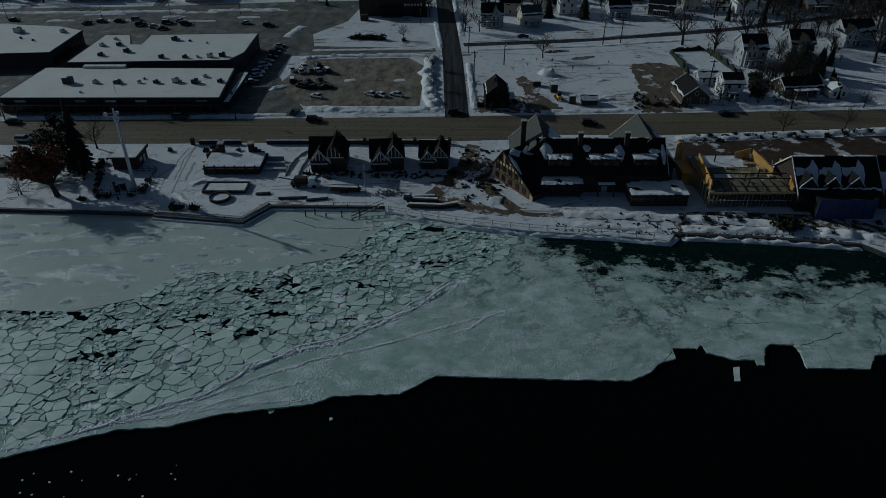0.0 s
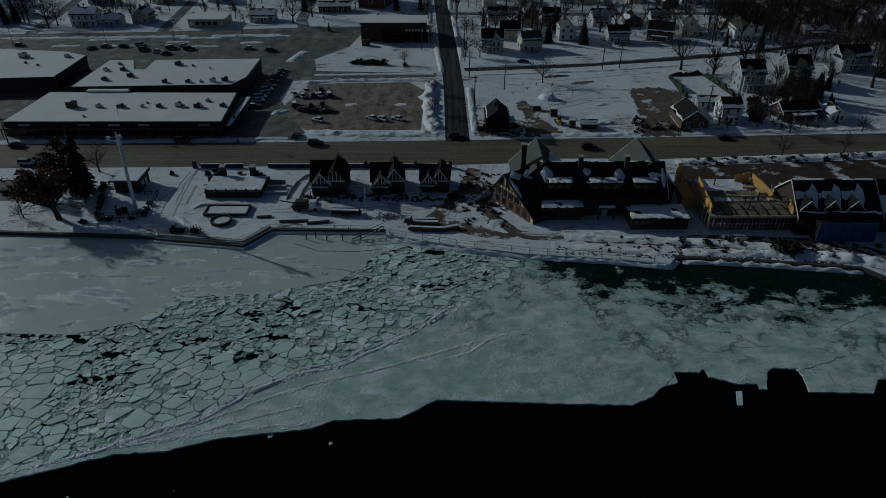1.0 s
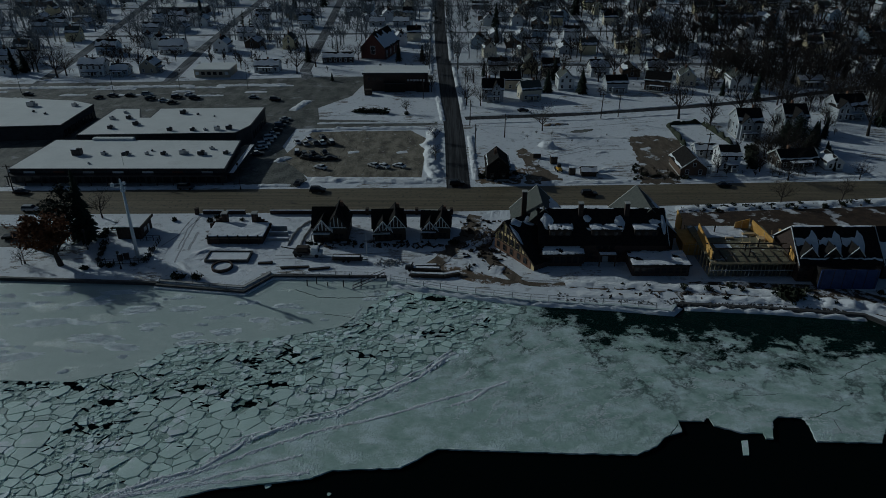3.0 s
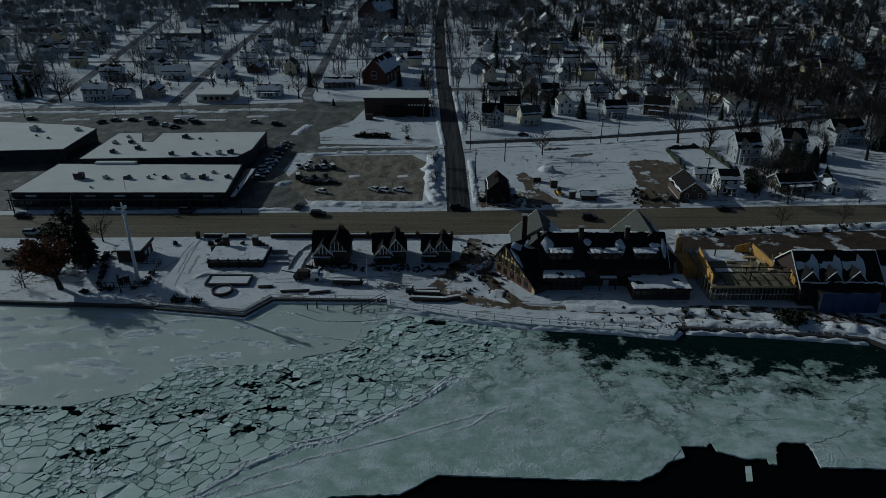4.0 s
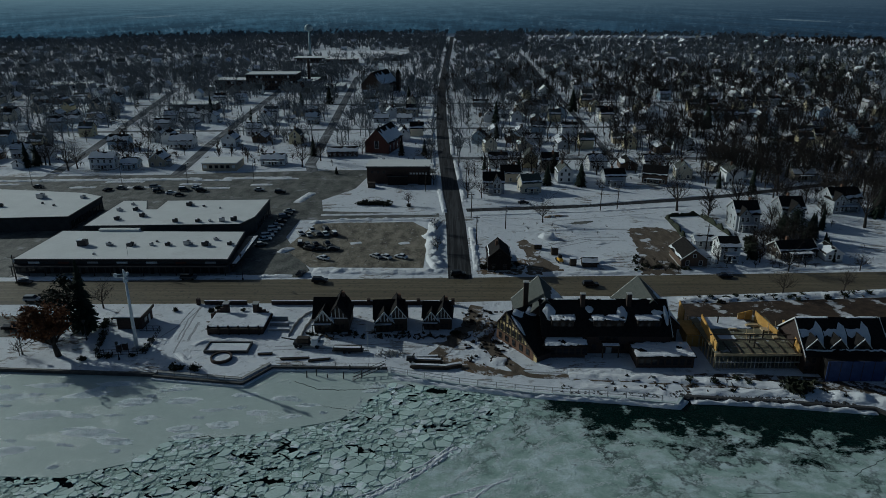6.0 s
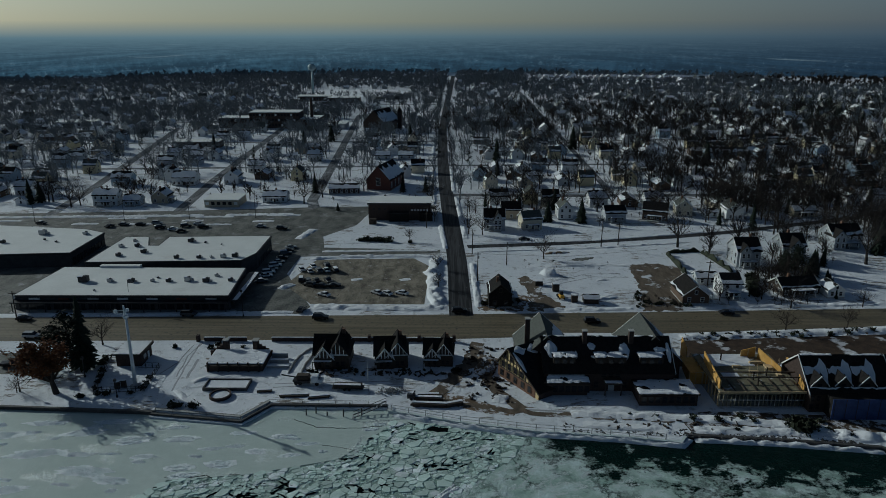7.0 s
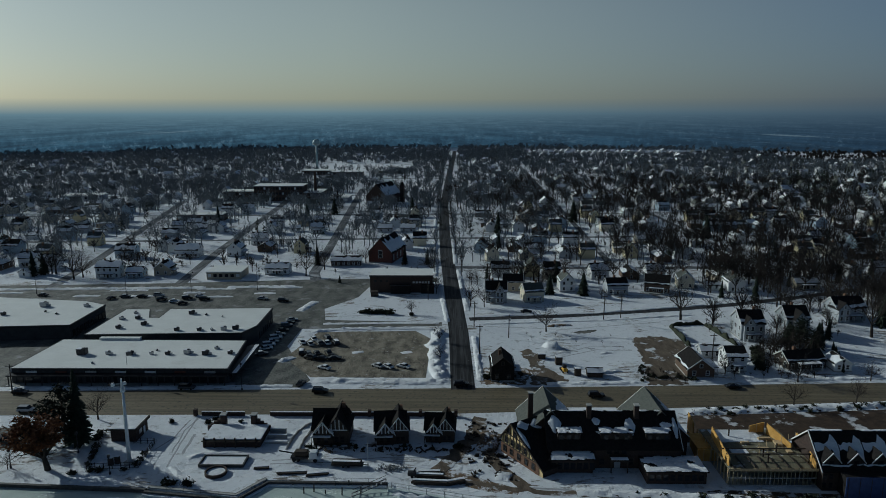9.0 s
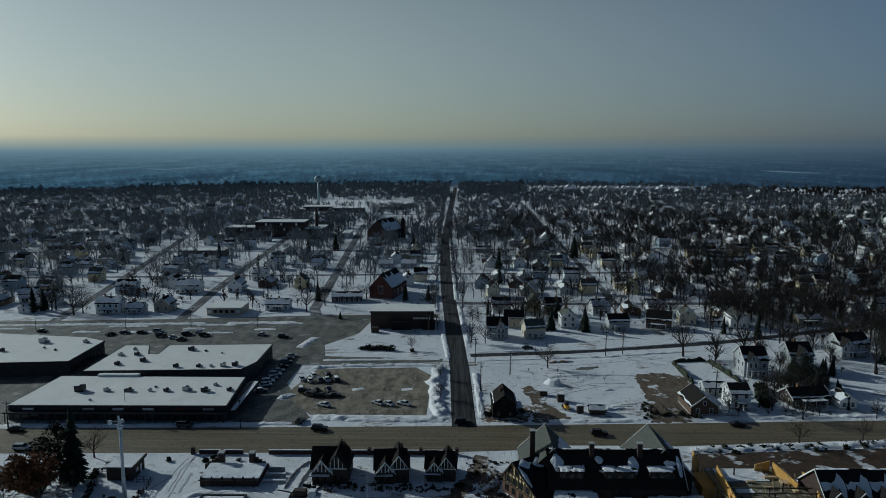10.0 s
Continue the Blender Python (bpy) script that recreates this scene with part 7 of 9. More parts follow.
for i in range(0, len(TV), 3):
    if rng.random() < 0.8:
        p = Vector(TV[i])
        if p.z < 6.2 or rng.random() < 0.2 or (p.x > 2.5 and rng.random() < 0.5):
            continue
        for _ in range(4):
            b = len(LV)
            c = p + Vector((rng.gauss(0, 0.4), rng.gauss(0, 0.4), rng.gauss(0, 0.3)))
            LV += [tuple(c + Vector((rng.gauss(0, 0.27), rng.gauss(0, 0.27), rng.gauss(0, 0.22)))) for _ in range(4)]
            LF += [(b, b + 1, b + 2), (b + 1, b + 3, b + 2)]
tagged(raw("leaves", LV, LF, RUSSET, oak), kind="stuff")
conifer(-93.4, 163.0, 20.5, 3, "tall dark spruce behind the old oak")
conifer(-97.0, 163.0, 15.0, 4, "broad dark pine beside the spruce")
conifer(-101.0, 163.0, 11.5, 4, "broad dark pine beside the spruce")
conifer(-107.0, 162.0, 7.5, 4, "broad dark pine above the river lawn")
bare_tree(-96.0, 177.6, 9, 2, 30, "small bare tree beside the road")
bare_tree(-104, 150.4, 4.5, 4, 10, "young bare tree on the river lawn")
for i, (x, y, s) in enumerate(((-88.1, 148.4, 0.8), (-87.3, 148.2, 0.7), (-63.7, 143.9, 1.1), (-59.2, 143.8, 1.2), (-62.4, 144.2, 0.8), (-75.1, 175.7, 0.7), (-74.6, 155, 0.8), (-74.8, 158, 0.8), (-74.6, 152.5, 0.7), (-84.0, 149.6, 0.8), (-82.0, 149.7, 0.9), (-86.0, 152.5, 0.8),
                               (-86.8, 155.5, 0.8), (-87.6, 158.5, 0.8), (-88.6, 161.5, 0.9), (-90.5, 165.5, 1.1), (-90.8, 168.0, 1.1), (-76.5, 150.2, 0.7), (-65, 175.5, 0.9), (-63.5, 177, 1.0), (-56.5, 176, 0.6))):
    shrub(x, y, s, 200 + i)
for i in range(9):
    shrub(-36.5 + 1.5 * i, 279.8 - 0.18 * i + 0.5 * (i % 2), 1.1 + 0.3 * ((i * 7) % 3), 560 + i, label="low snow-caught shrub on the civic lawn")
shrub(-15.4, 276.8, 1.0, 575, label="low round shrub under a young tree")
# rubble and shrubs round the inn and along the shore
rng = random.Random(5)
for i in range(22):
    x = rng.uniform(-36, 4)
    shrub(x, rng.uniform(160.0, 163.0), rng.uniform(0.3, 0.7), 300 + i, label="low dark shrub against the cottages")
for i in range(14):
    shrub(rng.uniform(6, 12.5), rng.uniform(148, 176), rng.uniform(0.3, 0.7), 340 + i, TWIG, "tangled brown scrub on the bank")
for i in range(16):
    x = rng.uniform(38, 100)
    shrub(x, 137.5 - (x - 28) * 0.075 + rng.uniform(-1.5, 5.0), rng.uniform(0.35, 1.0), 380 + i, label="dark scrub and driftwood above the seawall")
for x, y in ((77, 134.8), (78.2, 136), (79.3, 135), (77.8, 133.8), (76.4, 136)):
    shrub(x, y, 1.9, int(x * 10), label="dense dark bush above the seawall")
for i in range(26):
    x = rng.uniform(66, 126)
    shrub(x, 180.5 + (x - 66) * 0.085 + rng.uniform(0.2, 4), rng.uniform(0.4, 1.0), 430 + i, label="dark debris and scrub by the roadside")
for i in range(14):
    shrub(rng.uniform(10, 23), rng.uniform(204, 211), rng.uniform(0.5, 1.1), 460 + i, label="snow-caught scrub round the dark house")
for i in range(12):
    shrub(rng.uniform(60, 63.5) + i * 0.15, 206 + i * 1.2, 0.5, 480 + i, label="dark scrub along the driveway")
for i in range(14):
    shrub(rng.uniform(62, 66) + i, rng.uniform(206, 212), rng.uniform(0.4, 0.9), 500 + i, label="dark scrub along the driveway")
for i in range(10):
    shrub(101.0 + 0.7 * i, 216 + 2.0 * i, 1.8, 520 + i, label="dense dark hedge bush in a row", name="hedge_bush")
for i, (x, y, h) in enumerate(((121.5, 241, 9.0), (124, 237, 10.5), (127, 243, 9.5), (129.5, 236, 10.0), (126, 231.5, 8.0), (132.5, 240, 9.0), (123, 228, 7.0), (119.5, 235, 8.5), (139, 247, 8.0), (168, 262, 12.0), (173, 268, 11.0))):
    conifer(x, y, h, (2, 4, 0)[i % 3], "dense dark evergreen between the gardens")
for i in range(12):
    conifer(126.5 + 0.55 * i, 214 + 1.6 * i, 3.6 + (i % 3) * 0.4, 1, "narrow dark cypress in a garden row")
for i, (x0, y0, x1, y1) in enumerate(((86, 263, 100, 265), (85.5, 238, 86, 262), (100, 264, 103, 240))):
    mound("hedge", [(x0, y0), (x1, y1)], 0.7, 1.7, HEDGE, "long clipped dark hedge", 70 + i, "hedge", 0.8)

PLACED_TREES = [(92.9, 271.0, 19, 0, 40), (36.8, 255.5, 11, 2, 0), (156.5, 249.5, 21, 1, 80), (9.0, 290, 12, 1, 10), (14.9, 289, 9, 4, 60), (108, 205.6, 9, 2, 20), (131, 206.5, 7, 2, 70), (98, 187.5, 8, 2, 70), (117, 189.8, 8, 0, 200),
                (-187.5, 338, 17, 3, 0), (-185, 342, 14, 1, 90), (-160.8, 348, 13, 0, 30), (-152, 350, 15, 3, 70), (-73, 345.8, 14, 1, 20), (-66, 360, 14, 0, 80), (-15.8, 278.5, 6, 4, 0), (-3.2, 223, 6, 4, 0), (-3.6, 243, 6, 4, 50), (-6, 311, 9, 4, 10),
                (135, 342, 13, 0, 0), (166, 331, 13, 3, 0), (88, 212, 7, 4, 0), (102, 213, 8, 4, 50), (109.5, 228, 10, 2, 0), (113, 233, 10, 0, 60), (118, 232, 11, 3, 0), (120, 240, 12, 0, 90), (116, 224, 9, 2, 40), (122, 226, 10, 1, 0), (68, 303, 5, 4, 0), (140, 290, 13, 1, 0), (118, 310, 12, 0, 0), (44, 322, 9, 3, 0), (-58, 385, 10, 0, 0), (-46, 376, 11, 2, 0), (172, 268, 15, 0, 0), (165, 285, 15, 3, 0), (100, 330, 12, 1, 0)]
r4 = random.Random(31)
for i in range(16):
    PLACED_TREES.append((r4.uniform(9, 140), r4.uniform(326, 348), r4.uniform(7, 13), r4.randrange(5), r4.uniform(0, 360)))
for i in range(12):
    PLACED_TREES.append((r4.uniform(106, 124), r4.uniform(222, 238), r4.uniform(4, 7.5), r4.randrange(5), r4.uniform(0, 360)))
for i in range(9):
    PLACED_TREES.append((r4.uniform(134, 178), r4.uniform(288, 309), r4.uniform(8, 13), r4.randrange(4), r4.uniform(0, 360)))
for x, y, h, k, turn in PLACED_TREES:
    bare_tree(x, y, h, k, turn)
for x, y, h, k in ((60.9, 309, 11.2, 2), (45.9, 311, 9.6, 2), (-24.4, 373, 10, 0), (-12, 373.5, 9.0, 0), (-53.5, 331, 4.0, 2), (33, 471, 15, 0), (168, 452, 15, 2), (128, 398, 12, 0), (134.5, 299, 11, 1), (34.6, 330, 8, 2), (-212, 345, 13, 0), (-209, 349, 11, 2), (-72, 372, 11, 0), (93, 521, 17, 2), (-165, 492, 16, 0), (-107, 520, 14, 0), (30, 420, 11, 1), (-93, 560, 14, 2), (-30, 560, 14, 0), (122, 305, 8, 1)):
    conifer(x, y, h, k)

# ---- vehicles ----
def car_meshes(kind):
    """Meshes of one car shape along x: body, cabin glass, roof, wheel."""
    L, W, H, hood, box_back = dict(sedan=(4.7, 1.85, 1.45, 0.95, False), suv=(4.9, 1.95, 1.8, 1.1, True), pickup=(5.8, 2.0, 1.85, 1.15, False))[kind]
    bm = bmesh.new()
    prof = [(-L / 2, 0.35), (-L / 2, hood - 0.1), (-L / 2 + 0.15, hood), (L / 2 - 1.5, hood), (L / 2 - 0.1, hood - 0.22), (L / 2, 0.6), (L / 2 - 0.05, 0.35)]
    a = [bm.verts.new((x, -W / 2, z)) for x, z in prof]
    b = [bm.verts.new((x, W / 2, z)) for x, z in prof]
    bm.faces.new(a)
    bm.faces.new(b[::-1])
    for i in range(len(prof)):
        j = (i + 1) % len(prof)
        bm.faces.new((a[i], b[i], b[j], a[j]))
    bmesh.ops.recalc_face_normals(bm, faces=bm.faces[:])
    bmesh.ops.bevel(bm, geom=bm.edges[:], offset=0.06, segments=1, affect="EDGES")
    body = bm
    x0, x1 = dict(sedan=(-1.75, 1.15), suv=(-2.35, 1.2), pickup=(-0.5, 1.6))[kind]
    t0, t1 = dict(sedan=(-1.05, 0.35), suv=(-2.1, 0.5), pickup=(-0.3, 0.9))[kind]
    glass = bmesh.new()
    lo = [glass.verts.new((x, y, hood - 0.02)) for x, y in ((x0, -W / 2 + 0.1), (x1, -W / 2 + 0.1), (x1, W / 2 - 0.1), (x0, W / 2 - 0.1))]
    hi = [glass.verts.new((x, y, H - 0.08)) for x, y in ((t0, -W / 2 + 0.28), (t1, -W / 2 + 0.28), (t1, W / 2 - 0.28), (t0, W / 2 - 0.28))]
    glass.faces.new(hi)
    for i in range(4):
        j = (i + 1) % 4
        glass.faces.new((lo[i], lo[j], hi[j], hi[i]))
    roof = soft_box(t0, t1, -W / 2 + 0.26, W / 2 - 0.26, H - 0.1, H, 0.04)
    wheel = one_rod((0, -0.12, 0), (0, 0.12, 0), 0.34, 10)
    out = {}
    for n, q in (("body", body), ("cabin_glass", glass), ("roof", roof), ("wheel", wheel)):
        me = bpy.data.meshes.new(n)
        q.to_mesh(me)
        q.free()
        out[n] = me
    return out, L, W


CAR_SHAPES = {k: car_meshes(k) for k in ("sedan", "suv", "pickup")}
CAR_MESH = {}
for kind, (meshes, L, W) in CAR_SHAPES.items():
    meshes["cabin_glass"].materials.append(GLASS_DARK)
    meshes["wheel"].materials.append(RUBBER)
    for colour, mat in PAINTS.items():
        for n in ("body", "roof"):
            me = meshes[n].copy()
            me.materials.append(mat)
            CAR_MESH[kind, colour, n] = me
SNOW_CAP = {}
for kind, (meshes, L, W) in CAR_SHAPES.items():
    me = meshes["roof"].copy()
    me.materials.append(SNOW_ROOF)
    SNOW_CAP[kind] = me


def car(x, y, turn, kind, colour, label, snowy=False, z=0.05, group=""):
    meshes, L, W = CAR_SHAPES[kind]
    ob = thing("car", pose(x, y, z, 0, 0, turn), label, "car", group)
    for n in ("body", "roof"):
        share(n, CAR_MESH[kind, colour, n], Matrix.Identity(4), ob)
    share("cabin_glass", meshes["cabin_glass"], Matrix.Identity(4), ob)
    for wx in (-L * 0.3, L * 0.3):
        for wy in (-W / 2 + 0.1, W / 2 - 0.1):
            share("wheel", meshes["wheel"], Matrix.Translation((wx, wy, 0.34)), ob)
    if snowy:
        share("snow_cap", SNOW_CAP[kind], Matrix.Translation((0, 0, 0.09)), ob)
    return ob


for i, (x, y, turn, kind, colour, snowy) in enumerate((
        (-53.4, 241.5, 115, "sedan", "white", True), (-50.0, 239.5, 115, "sedan", "silver", True), (-49.8, 245.0, 115, "sedan", "white", True), (-46.8, 240.2, 115, "suv", "grey", False), (-44.2, 240.6, 115, "sedan", "white", True), (-45.0, 246.0, 115, "suv", "black", False), (-41.0, 240.4, 115, "suv", "black", True),
        (-51.2, 230.2, 100, "suv", "black", True), (-48.5, 228.6, 110, "suv", "grey", False), (-45.8, 229.6, 115, "sedan", "black", False), (-41.5, 229.0, 115, "pickup", "black", False), (-43.5, 224.3, 170, "sedan", "black", False), (-47.3, 225.0, 150, "suv", "black", False), (-38.8, 224.6, 10, "sedan", "black", False),
        (-40.9, 215.8, 150, "sedan", "white", True), (-23.6, 217.6, 140, "sedan", "silver", True), (-20.3, 217.0, 140, "sedan", "white", True), (-15.2, 217.2, 150, "sedan", "white", True),
        (-64.3, 241.6, 20, "sedan", "silver", True), (-64.0, 245.8, 20, "suv", "white", True), (-64.6, 234.5, 20, "sedan", "white", True), (-63.6, 255.1, 20, "sedan", "black", False), (-63.4, 260.7, 20, "suv", "grey", True), (-63.8, 250.2, 20, "sedan", "silver", True), (-64.8, 229.0, 20, "sedan", "grey", True), (-63.2, 269.0, 20, "sedan", "silver", False), (-64.6, 238.0, 20, "suv", "white", True), (-63.3, 264.8, 20, "sedan", "black", False))):
    car(x, y, turn, kind, colour, "%s %s parked on the lot%s" % (colour, kind, " with snow on its roof" if snowy else " beside other cars"), snowy, 0.04, "cars on the lots")
for i, (x, y, turn, kind, colour) in enumerate(((-146.2, 304, 10, "sedan", "grey"), (-131.7, 305.8, 5, "suv", "silver"), (-116.6, 293, 30, "sedan", "black"), (-117.2, 301.4, 20, "suv", "black"), (-112.6, 304.7, 0, "sedan", "white"), (-109, 300, 15, "suv", "black"), (-83.4, 300.8, 0, "sedan", "silver"), (-73.2, 297.2, 5, "suv", "black"), (-151.2, 301, 70, "sedan", "black"), (-184.7, 306, 0, "sedan", "black"), (-138.6, 304, 0, "sedan", "black"), (-128, 299, 40, "suv", "black"), (-121, 296, 20, "sedan", "white"))):
    car(x, y, turn, kind, colour, "%s %s parked behind the stores" % (colour, kind), i % 3 == 0, 0.04, "cars on the lots")
for x, y, turn, kind, colour, label in ((-38.6, 196.4, 0, "suv", "black", "black car driving on the riverside road"), (-45.6, 202.6, 80, "sedan", "black", "dark car turning out of the lot"), (43.2, 193.6, 3, "suv", "black", "black car driving on the riverside road"), (3.6, 201.8, 10, "suv", "black", "dark car waiting at the street corner"),
                                        (-118.5, 182.4, 0, "suv", "silver", "silver car on the riverside road"), (-128.0, 195.0, 0, "sedan", "black", "black car on the riverside road"), (-79.5, 198.8, 0, "suv", "grey", "grey car stopped before the stores"), (86, 200.6, 3, "sedan", "black", "black car on the riverside road"),
                                        (-113.6, 164.8, 10, "pickup", "black", "dark pickup parked on the river lot"), (32, 280.6, 5, "sedan", "black", "dark car parked on a snowy drive")):
    car(x, y, turn, kind, colour, label)
sheet("river_lot", [(-140, 160), (-108, 160), (-106, 172), (-140, 173)], 0.03, ASPHALT, "small asphalt lot above the river", "parking lot")

truck = thing("tow_truck", pose(-34.7, 155.4, 0, 0, 0, -4), "dark flatbed truck with a snowy white cab", "truck")
part("bed", soft_box(-3.4, 0.9, -1.15, 1.15, 0.8, 1.3, 0.05), STEEL_DARK, truck)
part("load", soft_box(-2.6, 0.6, -1.0, 1.0, 1.3, 2.5, 0.2), TRIM_DARK, truck)
part("cab", soft_box(1.1, 3.1, -1.15, 1.15, 0.6, 2.5, 0.25), PAINTS["white"], truck)
part("hood", soft_box(3.0, 4.0, -1.0, 1.0, 0.6, 1.5, 0.15), PAINTS["white"], truck)
part("windscreen", one_box(3.08, 3.14, -0.95, 0.95, 1.55, 2.3), GLASS_DARK, truck)
part("boom", one_rod((-2.5, 0, 1.6), (-6.6, 0.4, 2.0), 0.16, 6), STEEL_DARK, truck)
for wx in (-2.6, -1.6, 2.6):
    for wy in (-1.0, 1.0):
        share("wheel", CAR_SHAPES["suv"][0]["wheel"], Matrix.Translation((wx, wy, 0.5)) @ Matrix.Scale(1.45, 4), truck)
tr = thing("flat_trailer", pose(-24.2, 152.6, 0, 0, 0, -3), "long dark trailer loaded with covered beams", "trailer")
part("load", soft_box(-3.6, 3.4, -0.9, 0.9, 0.7, 1.5, 0.15), TRIM_DARK, tr)
part("deck", one_box(-3.8, 3.8, -1.0, 1.0, 0.5, 0.7), STEEL_DARK, tr)
part("drawbar", one_rod((3.8, 0, 0.5), (5.2, 0, 0.4), 0.1, 5), STEEL_DARK, tr)
for wx in (-0.8, 0.4):
    for wy in (-0.95, 0.95):
        share("wheel", CAR_SHAPES["suv"][0]["wheel"], Matrix.Translation((wx, wy, 0.34)), tr)
part("snow_strip", soft_box(-3.4, 3.2, -0.8, 0.1, 1.5, 1.58, 0.03), SNOW_ROOF, tr)


def timber_stack(x, y, turn, n, length, label):
    ob = thing("timber_stack", pose(x, y, 0, 0, 0, turn), label, "timber stack")
    r2 = random.Random(int(x * 10))
    for k in range(n):
        z = 0.22 + 0.42 * (k // 3)
        yy = (k % 3 - 1) * 0.5
        off = r2.uniform(-0.5, 0.5)
        part("beam", soft_box(-length / 2 + off, length / 2 + off, yy - 0.2, yy + 0.2, z - 0.2, z + 0.2, 0.03), TRIM_DARK, ob)
    part("snow_cover", soft_box(-length / 2, length / 2, -0.2, 0.6, 0.42 * ((n - 1) // 3 + 1) + 0.02, 0.42 * ((n - 1) // 3 + 1) + 0.14, 0.04), SNOW_ROOF, ob)


timber_stack(-4.2, 144.6, -4, 6, 8.0, "stack of dark steel beams dusted with snow")
timber_stack(-4.6, 147.4, -3, 6, 6.5, "stack of dark beams on the snowy site")
timber_stack(-4.6, 149.6, 2, 3, 5.0, "short stack of dark beams")
timber_stack(1.6, 145.0, 20, 4, 4.0, "scattered dark beams beside the track")
timber_stack(-44.6, 151.4, 5, 2, 3.5, "low stack of snow-covered planks")
timber_stack(-36.8, 149.2, 4, 2, 7.0, "long snow-covered planks on the plaza")
timber_stack(-30.4, 148.6, 10, 2, 5.0, "long snow-covered planks on the plaza")
r2 = random.Random(8)
V, F = [], []
for i in range(120):
    cx, cy = r2.gauss(-13.7, 1.6), r2.gauss(151.5, 0.9)
    s = r2.uniform(0.2, 0.5)
    b = len(V)
    V += [(cx + s * r2.uniform(-1, 1), cy + s * r2.uniform(-1, 1), r2.uniform(0, 0.2)) for _ in range(4)] + [(cx, cy, s * 1.4)]
    F += [(b, b + 1, b + 4), (b + 1, b + 2, b + 4), (b + 2, b + 3, b + 4), (b + 3, b, b + 4)]
tagged(raw("rubble_pile", V, F, CONCRETE), "pile of broken concrete dusted with snow", "rubble", "", "stuff")
V, F = [], []
for i in range(900):
    x = 24 + 80 * r2.random() ** 0.55
    cx, cy = x, 134.6 - (x - 24) * 0.075 + abs(r2.gauss(0, 1.6)) - 0.6
    if noise.noise(Vector((x * 0.15, 2, 0))) < -0.15:
        continue
    s = r2.uniform(0.18, 0.55)
    b = len(V)
    V += [(cx + s * c * r2.uniform(0.6, 1.2), cy + s * d * r2.uniform(0.6, 1.2), -0.05) for c, d in ((1, 0), (0, 1), (-1, 0), (0, -1))] + [(cx + r2.uniform(-0.2, 0.2), cy + r2.uniform(-0.2, 0.2), s * r2.uniform(0.3, 0.7))]
    F += [(b, b + 1, b + 4), (b + 1, b + 2, b + 4), (b + 2, b + 3, b + 4), (b + 3, b, b + 4)]
tagged(raw("shore_rocks", V, F, WET_WALL), "dark riprap rocks and rubble along the seawall", "rocks", "", "stuff")
V, F = [], []
for i in range(230):
    x = r2.choice((r2.uniform(-36, 6), r2.uniform(4, 16), r2.uniform(66, 126), r2.uniform(34, 65)))
    cy = r2.uniform(159, 163) if x < 4 else (r2.uniform(146, 176) if x < 17 else r2.uniform(136, 142) - (x - 24) * 0.06 if x < 65 else 181 + (x - 66) * 0.085 + r2.uniform(0, 4.5))
    s, a = r2.uniform(0.12, 0.45), r2.uniform(0, 3)
    b = len(V)
    c, d = math.cos(a), math.sin(a)
    for u, v in ((-s * 2, -0.12), (s * 2, -0.12), (s * 2, 0.12), (-s * 2, 0.12)):
        V += [(x + u * c - v * d, cy + u * d + v * c, 0.0), (x + u * c - v * d, cy + u * d + v * c, 0.18 + 0.3 * r2.random())]
    F += [(b + 1, b + 3, b + 5, b + 7), (b, b + 2, b + 3, b + 1), (b + 2, b + 4, b + 5, b + 3), (b + 4, b + 6, b + 7, b + 5), (b + 6, b, b + 1, b + 7)]
tagged(raw("site_debris", V, F, TRIM_DARK), "scattered dark boards and building debris", "debris", "", "stuff")

ld = thing("loader", pose(37.0, 213.6, 0, 0, 0, 100), "small yellow loader parked in the snow", "loader")
part("body", soft_box(-1.4, 0.8, -0.7, 0.7, 0.6, 1.5, 0.1), YELLOW, ld)
part("cab", soft_box(-0.5, 0.6, -0.6, 0.6, 1.5, 2.5, 0.1), STEEL_DARK, ld)
part("bucket", soft_box(1.6, 2.3, -0.9, 0.9, 0.1, 0.9, 0.1), STEEL_DARK, ld)
for wy in (-0.5, 0.5):
    part("arm", one_rod((-0.4, wy, 1.3), (1.8, wy, 0.6), 0.12, 5), YELLOW, ld)
for wx in (-0.9, 0.7):
    for wy in (-0.75, 0.75):
        share("wheel", CAR_SHAPES["suv"][0]["wheel"], Matrix.Translation((wx, wy, 0.42)) @ Matrix.Scale(1.2, 4), ld)
for x, y, w, d, h, label in ((40.8, 210.8, 2.0, 1.6, 2.4, "dark green waste container in the snow"), (36.3, 221, 2.2, 2.4, 2.6, "dark site container with snow on top"), (31.3, 226.5, 2.6, 2.0, 1.6, "small dark shelter half buried in snow")):
    ob = thing("site_container", Matrix.Translation((x, y, 0)), label, "container")
    part("box", soft_box(-w / 2, w / 2, -d / 2, d / 2, 0, h, 0.08), TRIM_DARK, ob)
    part("snow_cap", soft_box(-w / 2, w / 2, -d / 2, d / 2, h, h + 0.2, 0.06), SNOW_ROOF, ob)
house(pose(46, 210.6, 0, 0, 0, 0), 4.6, 3.6, 1.6, 1.0, TRIM_DARK, SHINGLE_DARK, "small dark garden shed with a snowy roof", 63, (0.9, 0.9), False, False, None, False, "shed", detailed=False, foot=False)
mound("snow_heap", [(48, 213), (56, 215.5)], 1.4, 1.0, SNOW_BANK, "snow drift on the vacant lot", 64)
mound("snow_heap", [(52, 231), (57, 232)], 1.0, 0.5, SNOW_BANK, "snow lump on the vacant lot", 65)
mound("snow_heap", [(38, 233), (42, 232)], 1.0, 0.6, SNOW_BANK, "snow lump on the vacant lot", 66)
